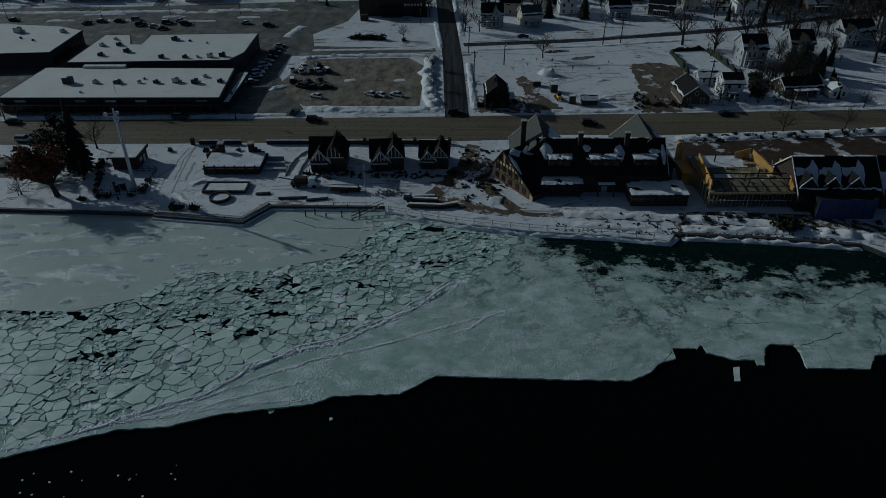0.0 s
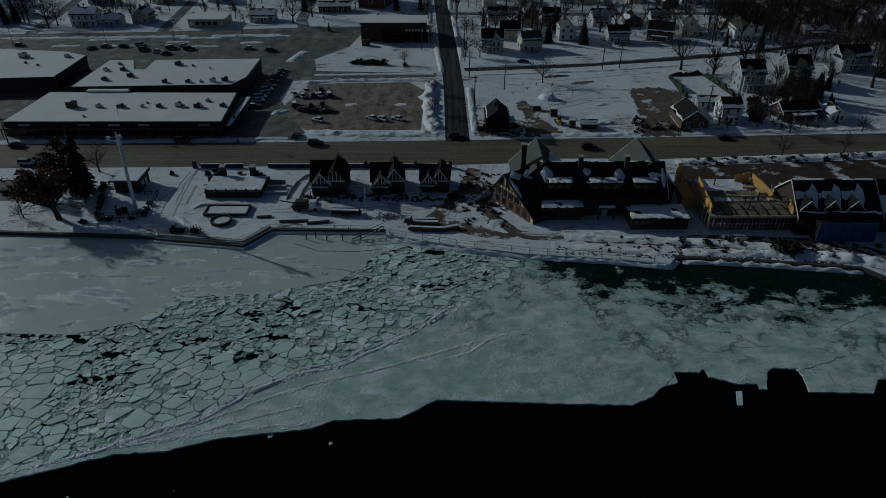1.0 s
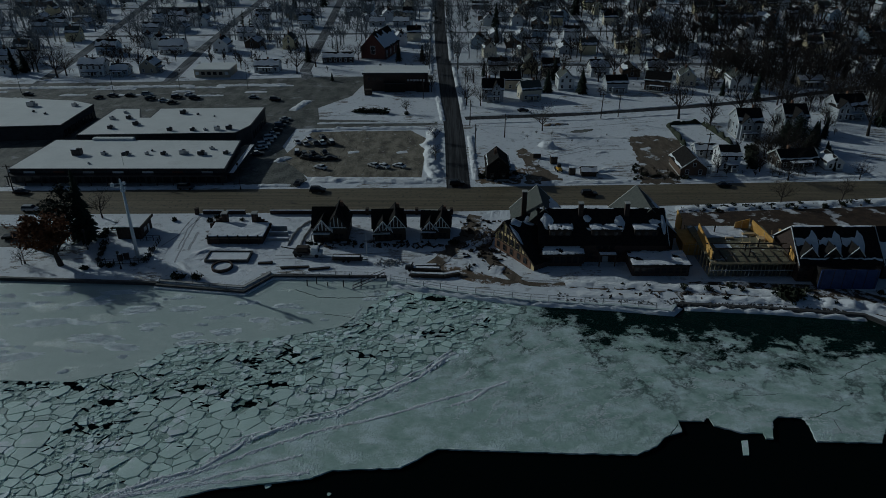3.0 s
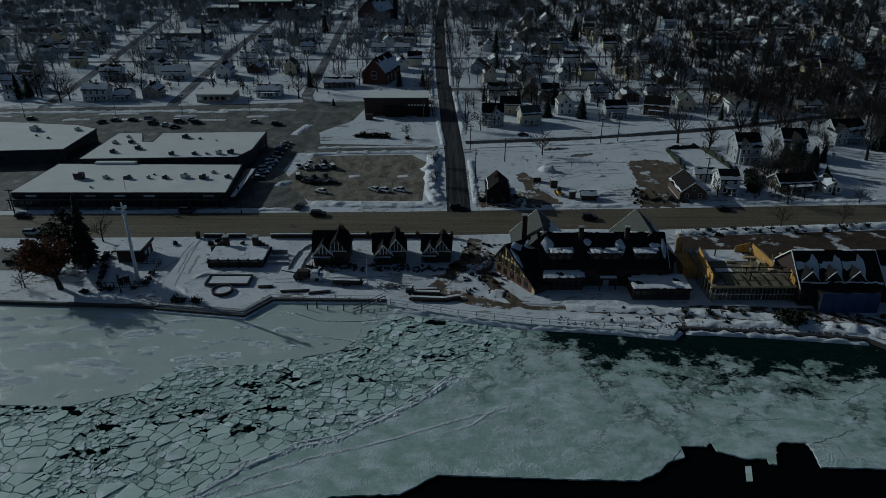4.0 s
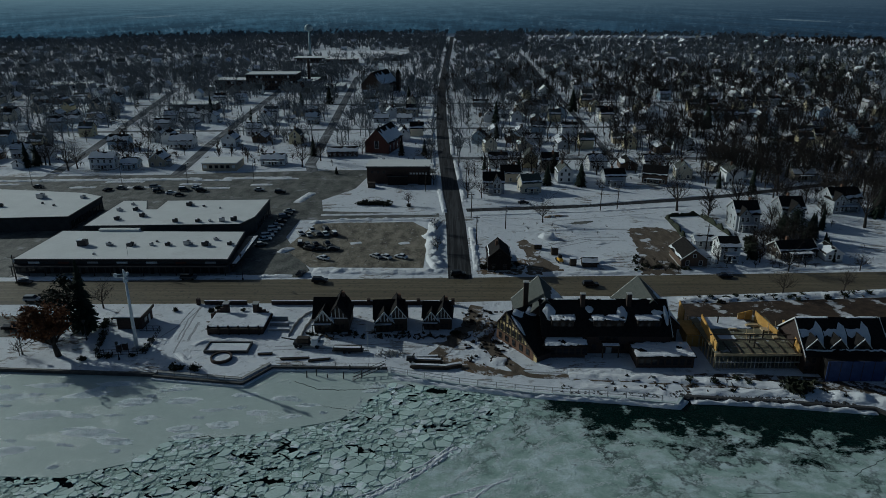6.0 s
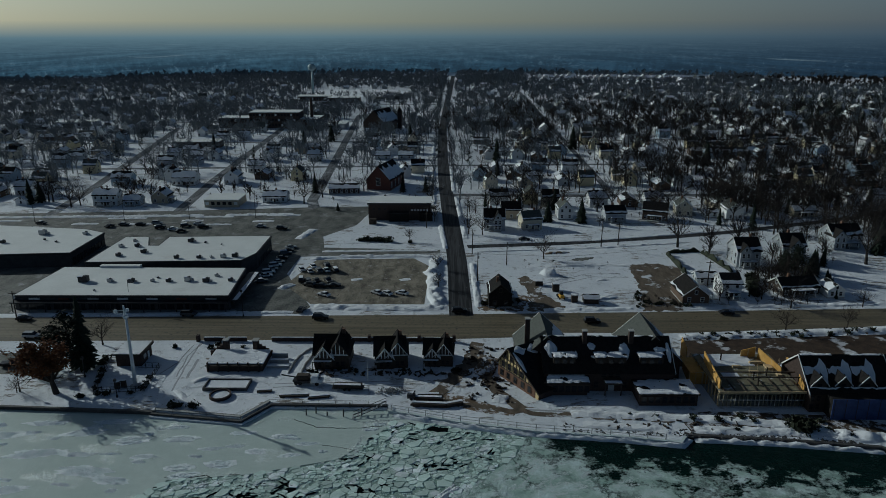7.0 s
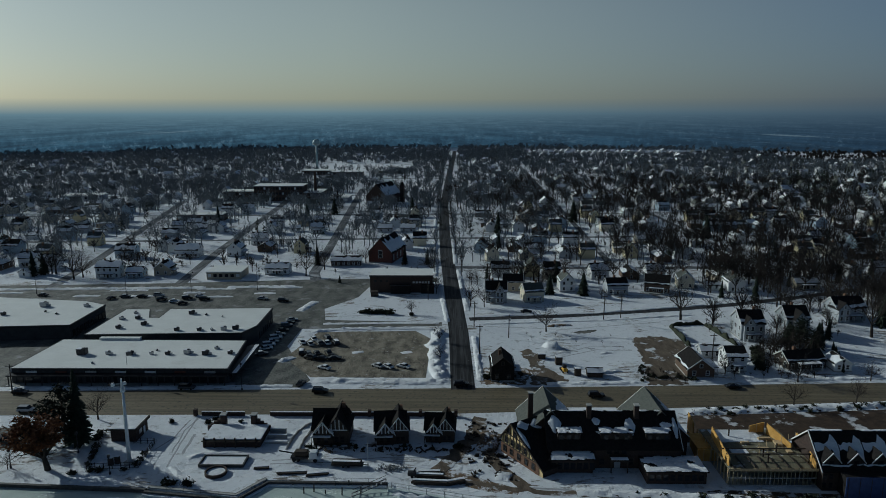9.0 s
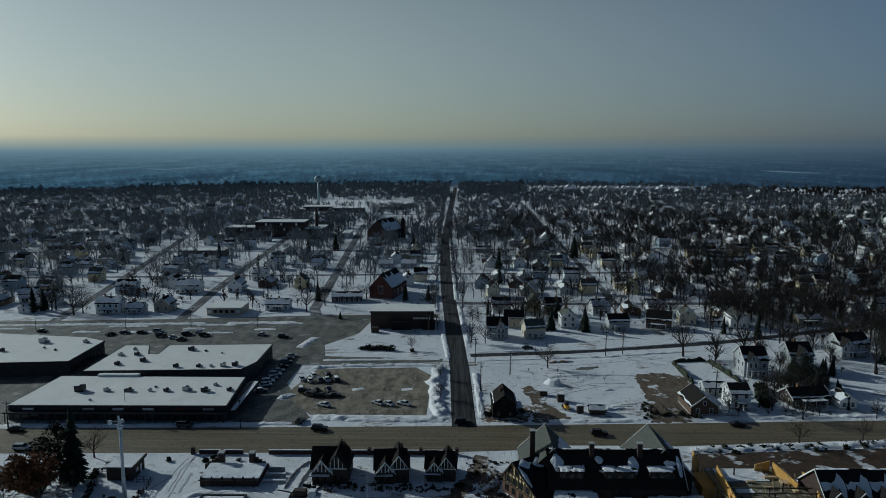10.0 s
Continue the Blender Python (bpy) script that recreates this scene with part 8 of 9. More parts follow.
mound("earth_mound", [(38, 262), (48, 264)], 1.2, 0.5, MUD, "dark earth heap poking through snow", 67, "earth heap")
mound("earth_mound", [(9, 160), (11, 170)], 2.6, 1.6, MUD, "brown earth heap beside the inn", 68, "earth heap")
mound("snow_heap", [(13, 150), (12, 146)], 2.0, 1.0, SNOW_BANK, "dirty snow heap below the inn gable", 69)
mound("snow_bank", [(28, 141.5), (45, 140), (62, 139), (84, 135)], 1.8, 0.5, SNOW_BANK, "trodden snow bank below the inn", 72)
mound("snow_bank", [(30, 137), (45, 135.2), (49, 133)], 1.5, 0.4, SNOW_BANK, "lumpy snow along the seawall", 73)
mound("snow_bank", [(54, 134.8), (75, 133.6), (93, 130.5)], 1.6, 0.6, SNOW_BANK, "lumpy snow along the seawall", 74)
mound("snow_bank", [(84, 133.4), (95, 130.4), (103, 124)], 2.2, 1.2, SNOW_BANK, "dirty snow heap along the seawall", 75)
ob = thing("chipper", Matrix.Translation((-8.6, 147.8, 0)), "small dark machine beside the timber", "machine")
part("body", soft_box(-1.0, 1.0, -0.6, 0.6, 0.4, 1.3, 0.1), STEEL_DARK, ob)
part("chute", one_rod((0.4, 0, 1.3), (0.9, 0, 2.2), 0.15, 6), STEEL_DARK, ob)
for wy in (-0.6, 0.6):
    share("wheel", CAR_SHAPES["suv"][0]["wheel"], Matrix.Translation((0, wy, 0.34)), ob)

# lumps left by the plough and by feet on the plaza
r5 = random.Random(52)
for i in range(26):
    x, y = r5.choice(((r5.uniform(-64, -46), r5.uniform(157.5, 163)), (r5.uniform(-63, -60.5), r5.uniform(146, 156)), (r5.uniform(-47, -20), r5.uniform(147.5, 150.5)), (r5.uniform(18, 52), r5.uniform(142, 147)), (r5.uniform(-12, 16), r5.uniform(141.5, 144.5))))
    if -13 < x < 17:
        y -= 0.30 * (x + 12) - 3.0
    a, s = r5.uniform(-0.6, 0.6), r5.uniform(0.4, 1.3)
    mound("snow_lump", [(x - s * math.cos(a), y - s * math.sin(a)), (x + s * math.cos(a), y + s * math.sin(a))], r5.uniform(0.5, 1.0), r5.uniform(0.15, 0.4), SNOW_BANK, "low lump of shovelled snow on the shore", 120 + i, "snow heap")

# ---- houses near the river road ----
house(pose(16.6, 210.2, 0, 0, 0, 90), 9.5, 7.2, 4.8, 3.0, SHINGLE_DARK, SHINGLE_DARK, "dark derelict-looking house on a muddy corner", 11, (0.05, 0.12), True, True, TRIM_DARK)
house(pose(79.0, 214.6, 0, 0, 0, 90), 12, 8.4, 3.0, 3.2, SIDINGS["brown"], SHINGLE_DARK, "low brown house with a snowy gable roof", 12, (0.85, 0.1), True, False)
house(pose(92.5, 218.0, 0, 0, 0, 0), 6.2, 8.0, 5.0, 2.4, SIDINGS["white"], SHINGLE_DARK, "small white two-storey house with porch", 13, (0.35, 0.6), True, False)
house(pose(89.0, 229, 0, 0, 0, 0), 7.0, 5.0, 2.6, 1.4, SIDINGS["grey"], SHINGLE_DARK, "low garage under thick snow", 14, (0.95, 0.95), False, False)
def bay_front(h, x, y, gap, floors, top):
    """Sash windows on the front of a projecting bay."""
    for z in floors:
        for dx in (-gap, gap):
            window(h, x + dx, y - 0.02, z, 0.9, 1.6, "-y", TRIM_WHITE)
    window(h, x, y - 0.02, top, 0.8, 1.1, "-y", TRIM_WHITE)


h = house(pose(110.8, 250.5, 0, 0, 0, 0), 8.6, 10, 6.4, 3.8, SIDINGS["grey"], SHINGLE_DARK, "tall pale grey Victorian house with steep dark roof", 15, (0.2, 0.3), True, True)
gable_mass(h, pose(-1.6, -3.6, 0, 0, 0, 90), 5.0, 4.0, 6.4, 2.4, SIDINGS["grey"], SHINGLE_DARK, (0.5, 0.0), 15, prefix="bay_")
bay_front(h, -1.6, -6.1, 0.9, (0.9, 3.9), 6.5)
h = house(pose(130.5, 257, 0, 0, 0, 0), 8.6, 9.6, 6.2, 3.8, SIDINGS["grey"], SHINGLE_DARK, "pale grey Victorian house with a front gable", 16, (0.12, 0.3), True, True)
gable_mass(h, pose(0.2, -4.0, 0, 0, 0, 90), 5.0, 4.6, 6.4, 2.8, SIDINGS["grey"], SHINGLE_DARK, (0.5, 0.0), 16, prefix="bay_")
bay_front(h, 0.2, -6.5, 1.1, (0.9, 3.9), 6.6)
h = house(pose(159.5, 274, 0, 0, 0, 6), 12.5, 9.0, 5.4, 3.6, SIDINGS["grey"], SHINGLE_DARK, "large pale house with a long dark roof and porch", 17, (0.25, 0.3), True, True)
gable_mass(h, pose(-4.0, -3.0, 0, 0, 0, 90), 6.5, 5.0, 5.4, 2.6, SIDINGS["grey"], SHINGLE_DARK, (0.5, 0.0), 17, prefix="bay_")
bay_front(h, -4.0, -6.25, 1.2, (0.9, 3.3), 5.6)
house(pose(115.5, 220, 0, 0, 0, 8), 13, 8, 2.8, 2.6, TRIM_DARK, SHINGLE_DARK, "low dark brown bungalow behind bare shrubs", 18, (0.12, 0.3), True, True)
house(pose(126.5, 217.5, 0, 0, 0, 90), 7, 5.5, 2.8, 1.8, SIDINGS["white"], SHINGLE_DARK, "small white garage with snowy roof", 19, (0.9, 0.9), False, False)
h = house(pose(20.5, 299.5, 0, 0, 0, 0), 9, 8, 5.2, 3.8, SIDINGS["grey"], SHINGLE_DARK, "grey gothic house with pointed gable", 21, (0.15, 0.3), True, True)
gable_mass(h, pose(1.4, -3.0, 0, 0, 0, 90), 4.6, 3.8, 5.2, 3.4, SIDINGS["grey"], SHINGLE_DARK, (0.6, 0.0), 21, prefix="bay_")
bay_front(h, 1.4, -5.3, 0.9, (0.9, 3.2), 5.5)
house(pose(36.5, 300.5, 0, 0, 0, 12), 8.4, 8, 4.8, 3.0, SIDINGS["cream"], SHINGLE_GREY, "cream house with porch and grey roof", 22, (0.1, 0.4), True, True)
house(pose(29.5, 318, 0, 0, 0, 0), 9, 7, 4.6, 3.2, SIDINGS["tan"], SHINGLE_DARK, "tan house with a dark roof", 23, (0.05, 0.5), False, True)
h = house(pose(54.6, 319, 0, 0, 0, 90), 10, 7, 5.0, 3.4, SIDINGS["white"], SHINGLE_GREY, "white house with side gable and porch", 24, (0.2, 0.1), False, True)
house(pose(76.4, 313, 0, 0, 0, 4), 9.4, 7.4, 4.4, 2.8, SIDINGS["grey"], SHINGLE_DARK, "grey house with wide snowy porch", 25, (0.2, 0.4), True, True)
house(pose(96.5, 316, 0, 0, 0, -20), 11, 8, 4.4, 3.6, SIDINGS["brown"], SHINGLE_DARK, "brown house with dark steep roof", 26, (0.08, 0.3), True, True)
house(pose(112, 325, 0, 0, 0, 80), 9.5, 7.5, 4.6, 3.2, SIDINGS["cream"], SHINGLE_GREY, "cream house with gable to the street", 27, (0.7, 0.1), True, True)
house(pose(123, 320, 0, 0, 0, 0), 6, 5, 2.6, 1.5, SIDINGS["white"], SHINGLE_DARK, "small white garage in snow", 28, (0.9, 0.9), False, False)
house(pose(133, 319, 0, 0, 0, 85), 11, 8, 4.8, 3.0, SIDINGS["white"], SHINGLE_GREY, "white house with grey gabled roof", 29, (0.3, 0.1), True, True)
house(pose(-171.5, 344, 0, 0, 0, 0), 12, 8, 5.6, 2.6, SIDINGS["white"], SHINGLE_DARK, "white two-storey house at the street corner", 31, (0.9, 0.6), True, True)
house(pose(-158.5, 344, 0, 0, 0, 0), 8, 7, 3.0, 2.4, SIDINGS["blue"], SHINGLE_DARK, "small blue-grey house with snowy roof", 32, (0.9, 0.6), True, True)
house(pose(-146.5, 350, 0, 0, 0, 90), 9, 8, 4.0, 3.0, SIDINGS["tan"], SHINGLE_DARK, "tan house with snowy roof", 33, (0.8, 0.4), True, True)
house(pose(-88.5, 352, 0, 0, 0, 0), 12, 8, 3.2, 2.4, SIDINGS["white"], SHINGLE_DARK, "long white house under thick snow", 34, (0.95, 0.6), True, True)
house(pose(-185, 392, 0, 0, 0, 0), 11, 8, 4.8, 3.0, SIDINGS["blue"], SHINGLE_DARK, "blue-grey house with dark gable", 35, (0.7, 0.4), True, True)
house(pose(-150, 394, 0, 0, 0, 0), 13, 9, 4.6, 3.2, SIDINGS["white"], SHINGLE_DARK, "broad white house with snowy roof", 36, (0.8, 0.4), True, True)
house(pose(-124, 398, 0, 0, 0, 90), 10, 8, 4.6, 3.4, SIDINGS["white"], SHINGLE_DARK, "white house with steep snowy roof", 37, (0.8, 0.4), True, True)

# ---- the town behind ----
PROTO = []
for i, (w, d, hh, rise, side, roof, snow) in enumerate(((9, 7.5, 4.6, 3.0, "white", SHINGLE_DARK, (0.9, 0.5)), (10, 8, 3.0, 2.6, "grey", SHINGLE_DARK, (0.95, 0.7)), (8, 7, 5.0, 3.4, "cream", SHINGLE_DARK, (0.3, 0.3)), (11, 8, 3.0, 2.4, "tan", SHINGLE_GREY, (0.85, 0.4)),
                                                        (9, 8, 4.8, 3.2, "blue", SHINGLE_DARK, (0.6, 0.2)), (12, 8, 3.0, 2.2, "brown", SHINGLE_DARK, (0.9, 0.6)), (8, 7, 5.2, 3.2, "yellow", SHINGLE_GREY, (0.1, 0.3)), (7, 6, 2.6, 1.8, "white", SHINGLE_DARK, (0.95, 0.9)))):
    PROTO.append((house(pose(-420 - 14 * i, 345 + 3 * i, 0), w, d, hh, rise, SIDINGS[side], roof, "%s wooden house with %s roof" % (side, "a snow-covered" if snow[0] > 0.5 else "a dark"), 100 + i, snow, i % 3 == 0, i % 2 == 0, None, True, "house", "houses of the town", False, False), max(w, d)))

STREETS = [([(5, 250), (2, 281), (-2, 380), (-4, 471), (-4.4, 613), (-1, 873), (8, 1308), (16, 1700)], 11), ([(-190, 322), (-199, 385), (-216, 479), (-245, 640)], 9), ([(-131, 330), (-137.5, 402), (-142.6, 492), (-150, 640)], 9),
           ([(-66, 336), (-70, 352), (-75, 449), (-81, 546), (-93, 746)], 9), ([(88, 370), (94, 592), (98, 760), (105, 1045)], 6.2), ([(167, 372), (163, 594), (165, 773), (172, 1000)], 6.2), ([(8, 271), (47, 276), (96, 286), (120, 292), (150, 303), (260, 345)], 10), ([(0, 366), (77, 364), (150, 366), (420, 380)], 9)]
STREETS += [([(-0.75 * y, y - 18), (-5, y), (0.75 * y, y + 16)], 9) for y in CROSSINGS]
KEEP_OUT = [(-360, -36, 195, 336), (-60, 8, 195, 345), (-48, -8, 345, 402), (-70, -45, 355, 385), (-210, -90, 630, 672), (-364, -320, 636, 664), (-210, -168, 518, 540), (-80, -40, 605, 650), (-205, -55, 955, 1095), (-90, -8, 742, 808), (-195, -105, 875, 930), (8, 142, 195, 332), (142, 172, 262, 296), (142, 200, 195, 262), (-196, -78, 330, 400), (-200, -175, 970, 1000), (560, 880, 1110, 1345), (160, 480, 1325, 1385), (-140, -112, 640, 672)]


def off_street(x, y, extra=0.0):
    p = Vector((x, y))
    for line, clear in STREETS:
        for a, b in zip(line, line[1:]):
            a, b = Vector(a), Vector(b)
            f = max(0, min(1, (p - a).dot(b - a) / (b - a).length_squared))
            if (p - a.lerp(b, f)).length < clear + extra:
                return False
    return True


def kept_free(x, y, m=0.0):
    return all(not (x0 - m < x < x1 + m and y0 - m < y < y1 + m) for x0, x1, y0, y1 in KEEP_OUT)


rng = random.Random(42)
town = []
y = 345.0
while y < 1470:
    x = -0.72 * y - 30
    step_x = 15.5 if y < 700 else 18
    while x < 0.72 * y + 40:
        px, py = x + rng.uniform(-4, 4), y + rng.uniform(-6, 6)
        if math.hypot(px, py) < 1470 and kept_free(px, py, 6) and off_street(px, py, 3) and rng.random() < 0.92 - 0.0006 * (y - 345):
            town.append((px, py))
        x += step_x * rng.uniform(0.85, 1.25)
    y += 22 if y < 700 else 30
for i in range(30):
    town.append((165 + i * 10.4, 1372 - i * 1.6))
for x in range(146, 330, 21):
    for yy in (235, 262, 300, 325):
        if kept_free(x, yy, 6) and off_street(x, yy, 2) and x < 0.7 * yy + 30 and rng.random() < 0.8:
            town.append((x + rng.uniform(-4, 4), yy + rng.uniform(-4, 4)))
town.sort(key=lambda p: p[1])
FV, FF, GV, GF, SV, SF, NV, NF = [], [], [], [], [], [], [], []
for i, (x, y) in enumerate(town):
    turn = rng.choice((0, 90, 180, 270)) + rng.uniform(-6, 6)
    pale = 1330 < y < 1373 and 160 < x < 470
    if i < 235:
        ob, size = PROTO[rng.choice((0, 0, 1, 1, 2, 3, 4, 5, 6, 7))]
        copy_thing(ob, pose(x, y, 0, 0, 0, turn) @ Matrix.Scale(1.0, 4))
        continue
    w, d, hh, rise = rng.uniform(7, 11), rng.uniform(6, 8), rng.choice((3.0, 4.6, 5.0)), rng.uniform(2.0, 3.4)
    m = pose(x, y, 0, 0, 0, turn)
    b = len(FV)
    q = [(-w / 2, -d / 2), (w / 2, -d / 2), (w / 2, d / 2), (-w / 2, d / 2)]
    pts = [Vector((a, c, z)) for z in (0, hh) for a, c in q] + [Vector((-w / 2, 0, hh + rise)), Vector((w / 2, 0, hh + rise))]
    FV += [tuple(m @ p) for p in pts]
    for wx in (-0.3, 0.0, 0.3):
        if rng.random() < 0.75:
            for z in ([1.0] if hh < 4 else [1.0, 3.3]):
                for face in ((-1, wx * w, -d / 2 - 0.04), (1, wx * w, d / 2 + 0.04)):
                    k = len(NV)
                    NV += [tuple(m @ Vector((face[1] + u * 0.5, face[2], z + v))) for u, v in ((-1, 0), (1, 0), (1, 1.4), (-1, 1.4))]
                    NF.append((k, k + 1, k + 2, k + 3))
        else:
            for sx in (-1, 1):
                k = len(NV)
                NV += [tuple(m @ Vector((sx * (w / 2 + 0.04), wx * d + u * 0.5, 1.0 + v))) for u, v in ((-1, 0), (1, 0), (1, 1.4), (-1, 1.4))]
                NF.append((k, k + 1, k + 2, k + 3))
    FF += [(b, b + 1, b + 5, b + 4), (b + 2, b + 3, b + 7, b + 6), (b + 1, b + 2, b + 6, b + 9, b + 5), (b + 3, b, b + 4, b + 8, b + 7)]
    for s in (-1, 1):
        snowy = pale or rng.random() < 0.6
        T, U = (SV, SF) if snowy else (GV, GF)
        g = len(T)
        o = 0.4
        rp = [(-w / 2 - o, s * (d / 2 + o), hh - o * rise / (d / 2)), (w / 2 + o, s * (d / 2 + o), hh - o * rise / (d / 2)), (w / 2 + o, 0, hh + rise), (-w / 2 - o, 0, hh + rise)]
        T += [tuple(m @ Vector((a, c, z + dz))) for dz in (0.0, 0.3) for a, c, z in rp]
        U += [(g, g + 1, g + 2, g + 3), (g + 4, g + 5, g + 6, g + 7), (g, g + 1, g + 5, g + 4), (g + 1, g + 2, g + 6, g + 5), (g + 3, g, g + 4, g + 7)]
if FV:
    tagged(raw("far_house_windows", NV, NF, GLASS_DARK), "dark windows of many small far houses", "windows", "", "stuff")
    tagged(raw("far_house_walls", FV, FF, FAR_WALL), "walls of many small wooden houses far back", "houses", "", "stuff")
    tagged(raw("far_house_roofs", GV, GF, SHINGLE_GREY), "bare dark roofs of many small far houses", "houses", "", "stuff")
    tagged(raw("far_snowy_roofs", SV, SF, SNOW_ROOF), "snow-covered roofs of many small far houses", "houses", "", "stuff")

NEAR_HOUSES = [(110.8, 250.5), (130.5, 257), (159.5, 274), (115.5, 220), (126.5, 217.5), (20.5, 299.5), (36.5, 300.5), (29.5, 318), (54.6, 319), (76.4, 313), (96.5, 316), (112, 325), (123, 320), (133, 319), (-171.5, 344), (-158.5, 344), (-146.5, 350), (-88.5, 352), (-185, 392), (-150, 394), (-124, 398)]
# bare trees between the houses: the nearer as things, the far woods as one mass
spots = []
for i in range(19000):
    y = 345 + 1130 * rng.random() ** 0.72
    x = rng.uniform(-0.70 * y - 20, 0.70 * y + 30)
    grove = noise.noise(Vector((x / 55, y / 80, 3.0))) + 0.5 * noise.noise(Vector((x / 18, y / 25, 8.0)))
    dense = min(1.0, (0.70 if x < 40 else 0.46) + max(0.0, y - 420) / 620) * (1.0 + 1.1 * grove) * (0.85 if x < -0.25 * y else 0.95 if x < 40 else (1.75 if x < 0.36 * y else 2.6))
    if math.hypot(x, y) < 1480 and kept_free(x, y, 2) and off_street(x, y, -2.5) and rng.random() < dense and not (y > 1235 and 0.11 * y < x < 0.37 * y and y < 1385):
        spots.append((x, y))
for i in range(220):
    x, y = rng.uniform(142, 300), rng.uniform(300, 380)
    if kept_free(x, y, 1) and off_street(x, y, -2):
        spots.append((x, y))
for x0, x1, y0, y1, num in ((12, 140, 326, 340, 14), (176, 230, 262, 300, 16)):
    for i in range(num):
        x, y = rng.uniform(x0, x1), rng.uniform(y0, y1)
        if off_street(x, y, -3) and all(abs(x - hx) > 6.5 or abs(y - hy) > 6 for hx, hy in NEAR_HOUSES):
            spots.append((x, y))
for k in range(104):
    y = 346 + 8 * k
    f = max(0.0, 613 - y) / 240
    for s in (-1, 1):
        if rng.random() < 0.6:
            spots.append((-4.4 + 2.6 * f + s * (rng.uniform(6, 8.5) if y < 430 else rng.uniform(3.6, 6.5)), y + rng.uniform(-4, 4)))
spots.sort(key=lambda p: p[1])
for i, (x, y) in enumerate(spots[:150]):
    if rng.random() < 0.10:
        conifer(x, y, rng.uniform(7, 13), rng.choice((0, 1, 2)))
    else:
        bare_tree(x, y, rng.uniform(9, 17), rng.randrange(5), rng.uniform(0, 360))


def simple_tree(V, F, x, y, h, rng, k=15, wide=0.009):
    base = Vector((x, y, 0))
    mid = base + Vector((0, 0, h * 0.35))
    tube(V, F, base, mid, 0.03 * h, 0.02 * h, 3)
    for j in range(k):
        a = rng.uniform(0, math.tau)
        el = rng.uniform(0.35, 1.35)
        r = h * rng.uniform(0.35, 0.62)
        s = base + Vector((0, 0, h * rng.uniform(0.25, 0.5)))
        e = s + Vector((math.cos(a) * math.cos(el), math.sin(a) * math.cos(el), math.sin(el))) * r
        b = len(V)
        w = wide * h
        V += [(s.x - w, s.y, s.z), (s.x + w, s.y, s.z), (e.x + w * 0.6, e.y, e.z + w), (e.x - w * 0.6, e.y, e.z)]
        F += [(b, b + 1, b + 2, b + 3)]
        for _ in range(4 if y < 1000 else 2):
            p = s.lerp(e, rng.uniform(0.4, 0.9))
            q = p + Vector((rng.gauss(0, 1), rng.gauss(0, 1), rng.uniform(0.1, 1.2))).normalized() * h * 0.17
            b = len(V)
            w = 0.7 * wide * h
            V += [tuple(p), tuple(q), (q.x + w, q.y, q.z + w), (p.x + 2 * w, p.y, p.z)]
            F += [(b, b + 1, b + 2, b + 3)]


WV, WF, CV, CF, LV, LF = [], [], [], [], [], []
for x, y in spots[150:]:
    if rng.random() < (0.55 if 650 < y < 900 and x > 0.47 * y else (0.14 if x > 0.36 * y else 0.05)):
        h = rng.uniform(9, 15)
        for k in range(26):
            f = k / 26
            a = rng.uniform(0, math.tau)
            rad = h * 0.24 * (1 - f) + 0.3
            z = h * (0.08 + 0.9 * f)
            c, s = math.cos(a), math.sin(a)
            b = len(CV)
            CV += [(x, y, z + 0.5), (x + c * rad - s * rad * 0.5, y + s * rad + c * rad * 0.5, z - 0.4), (x + c * rad + s * rad * 0.5, y + s * rad - c * rad * 0.5, z - 0.4)]
            CF += [(b, b + 1, b + 2)]
    else:
        # trees on the left and far back get the twigs tinted for haze
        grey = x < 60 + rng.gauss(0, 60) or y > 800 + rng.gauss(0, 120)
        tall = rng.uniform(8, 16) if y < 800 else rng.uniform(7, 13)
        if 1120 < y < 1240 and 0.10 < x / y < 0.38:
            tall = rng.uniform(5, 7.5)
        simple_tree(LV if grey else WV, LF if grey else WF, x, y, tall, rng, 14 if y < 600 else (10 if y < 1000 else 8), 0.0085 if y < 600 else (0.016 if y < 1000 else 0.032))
# the old shade trees of the eastern blocks stand close together
for i in range(470):
    y = rng.uniform(225, 470)
    x = rng.uniform(120, 0.72 * y + 25)
    if off_street(x, y, -3.0) and all(abs(x - hx) > 7.0 or abs(y - hy) > 7.0 for hx, hy in NEAR_HOUSES) and not (108 < x < 205 and y < 300) and noise.noise(Vector((x / 35, y / 35, 12.0))) > -0.3:
        simple_tree(WV, WF, x, y, rng.uniform(9, 16), rng, 20, 0.0085)
for x0, x1, y0, y1, num, low, high in ((103, 118, 206, 238, 46, 1.6, 4.2), (84, 100, 206, 232, 12, 1.5, 4.0), (136, 178, 288, 300, 12, 5.0, 9.0), (60, 74, 204, 214, 26, 1.2, 2.6), (520, 900, 1080, 1330, 420, 6.0, 11.0)):
    for i in range(num):
        x, y = rng.uniform(x0, x1), rng.uniform(y0, y1)
        if off_street(x, y, -3.0) and all(abs(x - hx) > 4.2 or abs(y - hy) > 4.2 for hx, hy in NEAR_HOUSES):
            simple_tree(WV, WF, x, y, rng.uniform(low, high), rng, 20, 0.011 if y < 900 else 0.04)
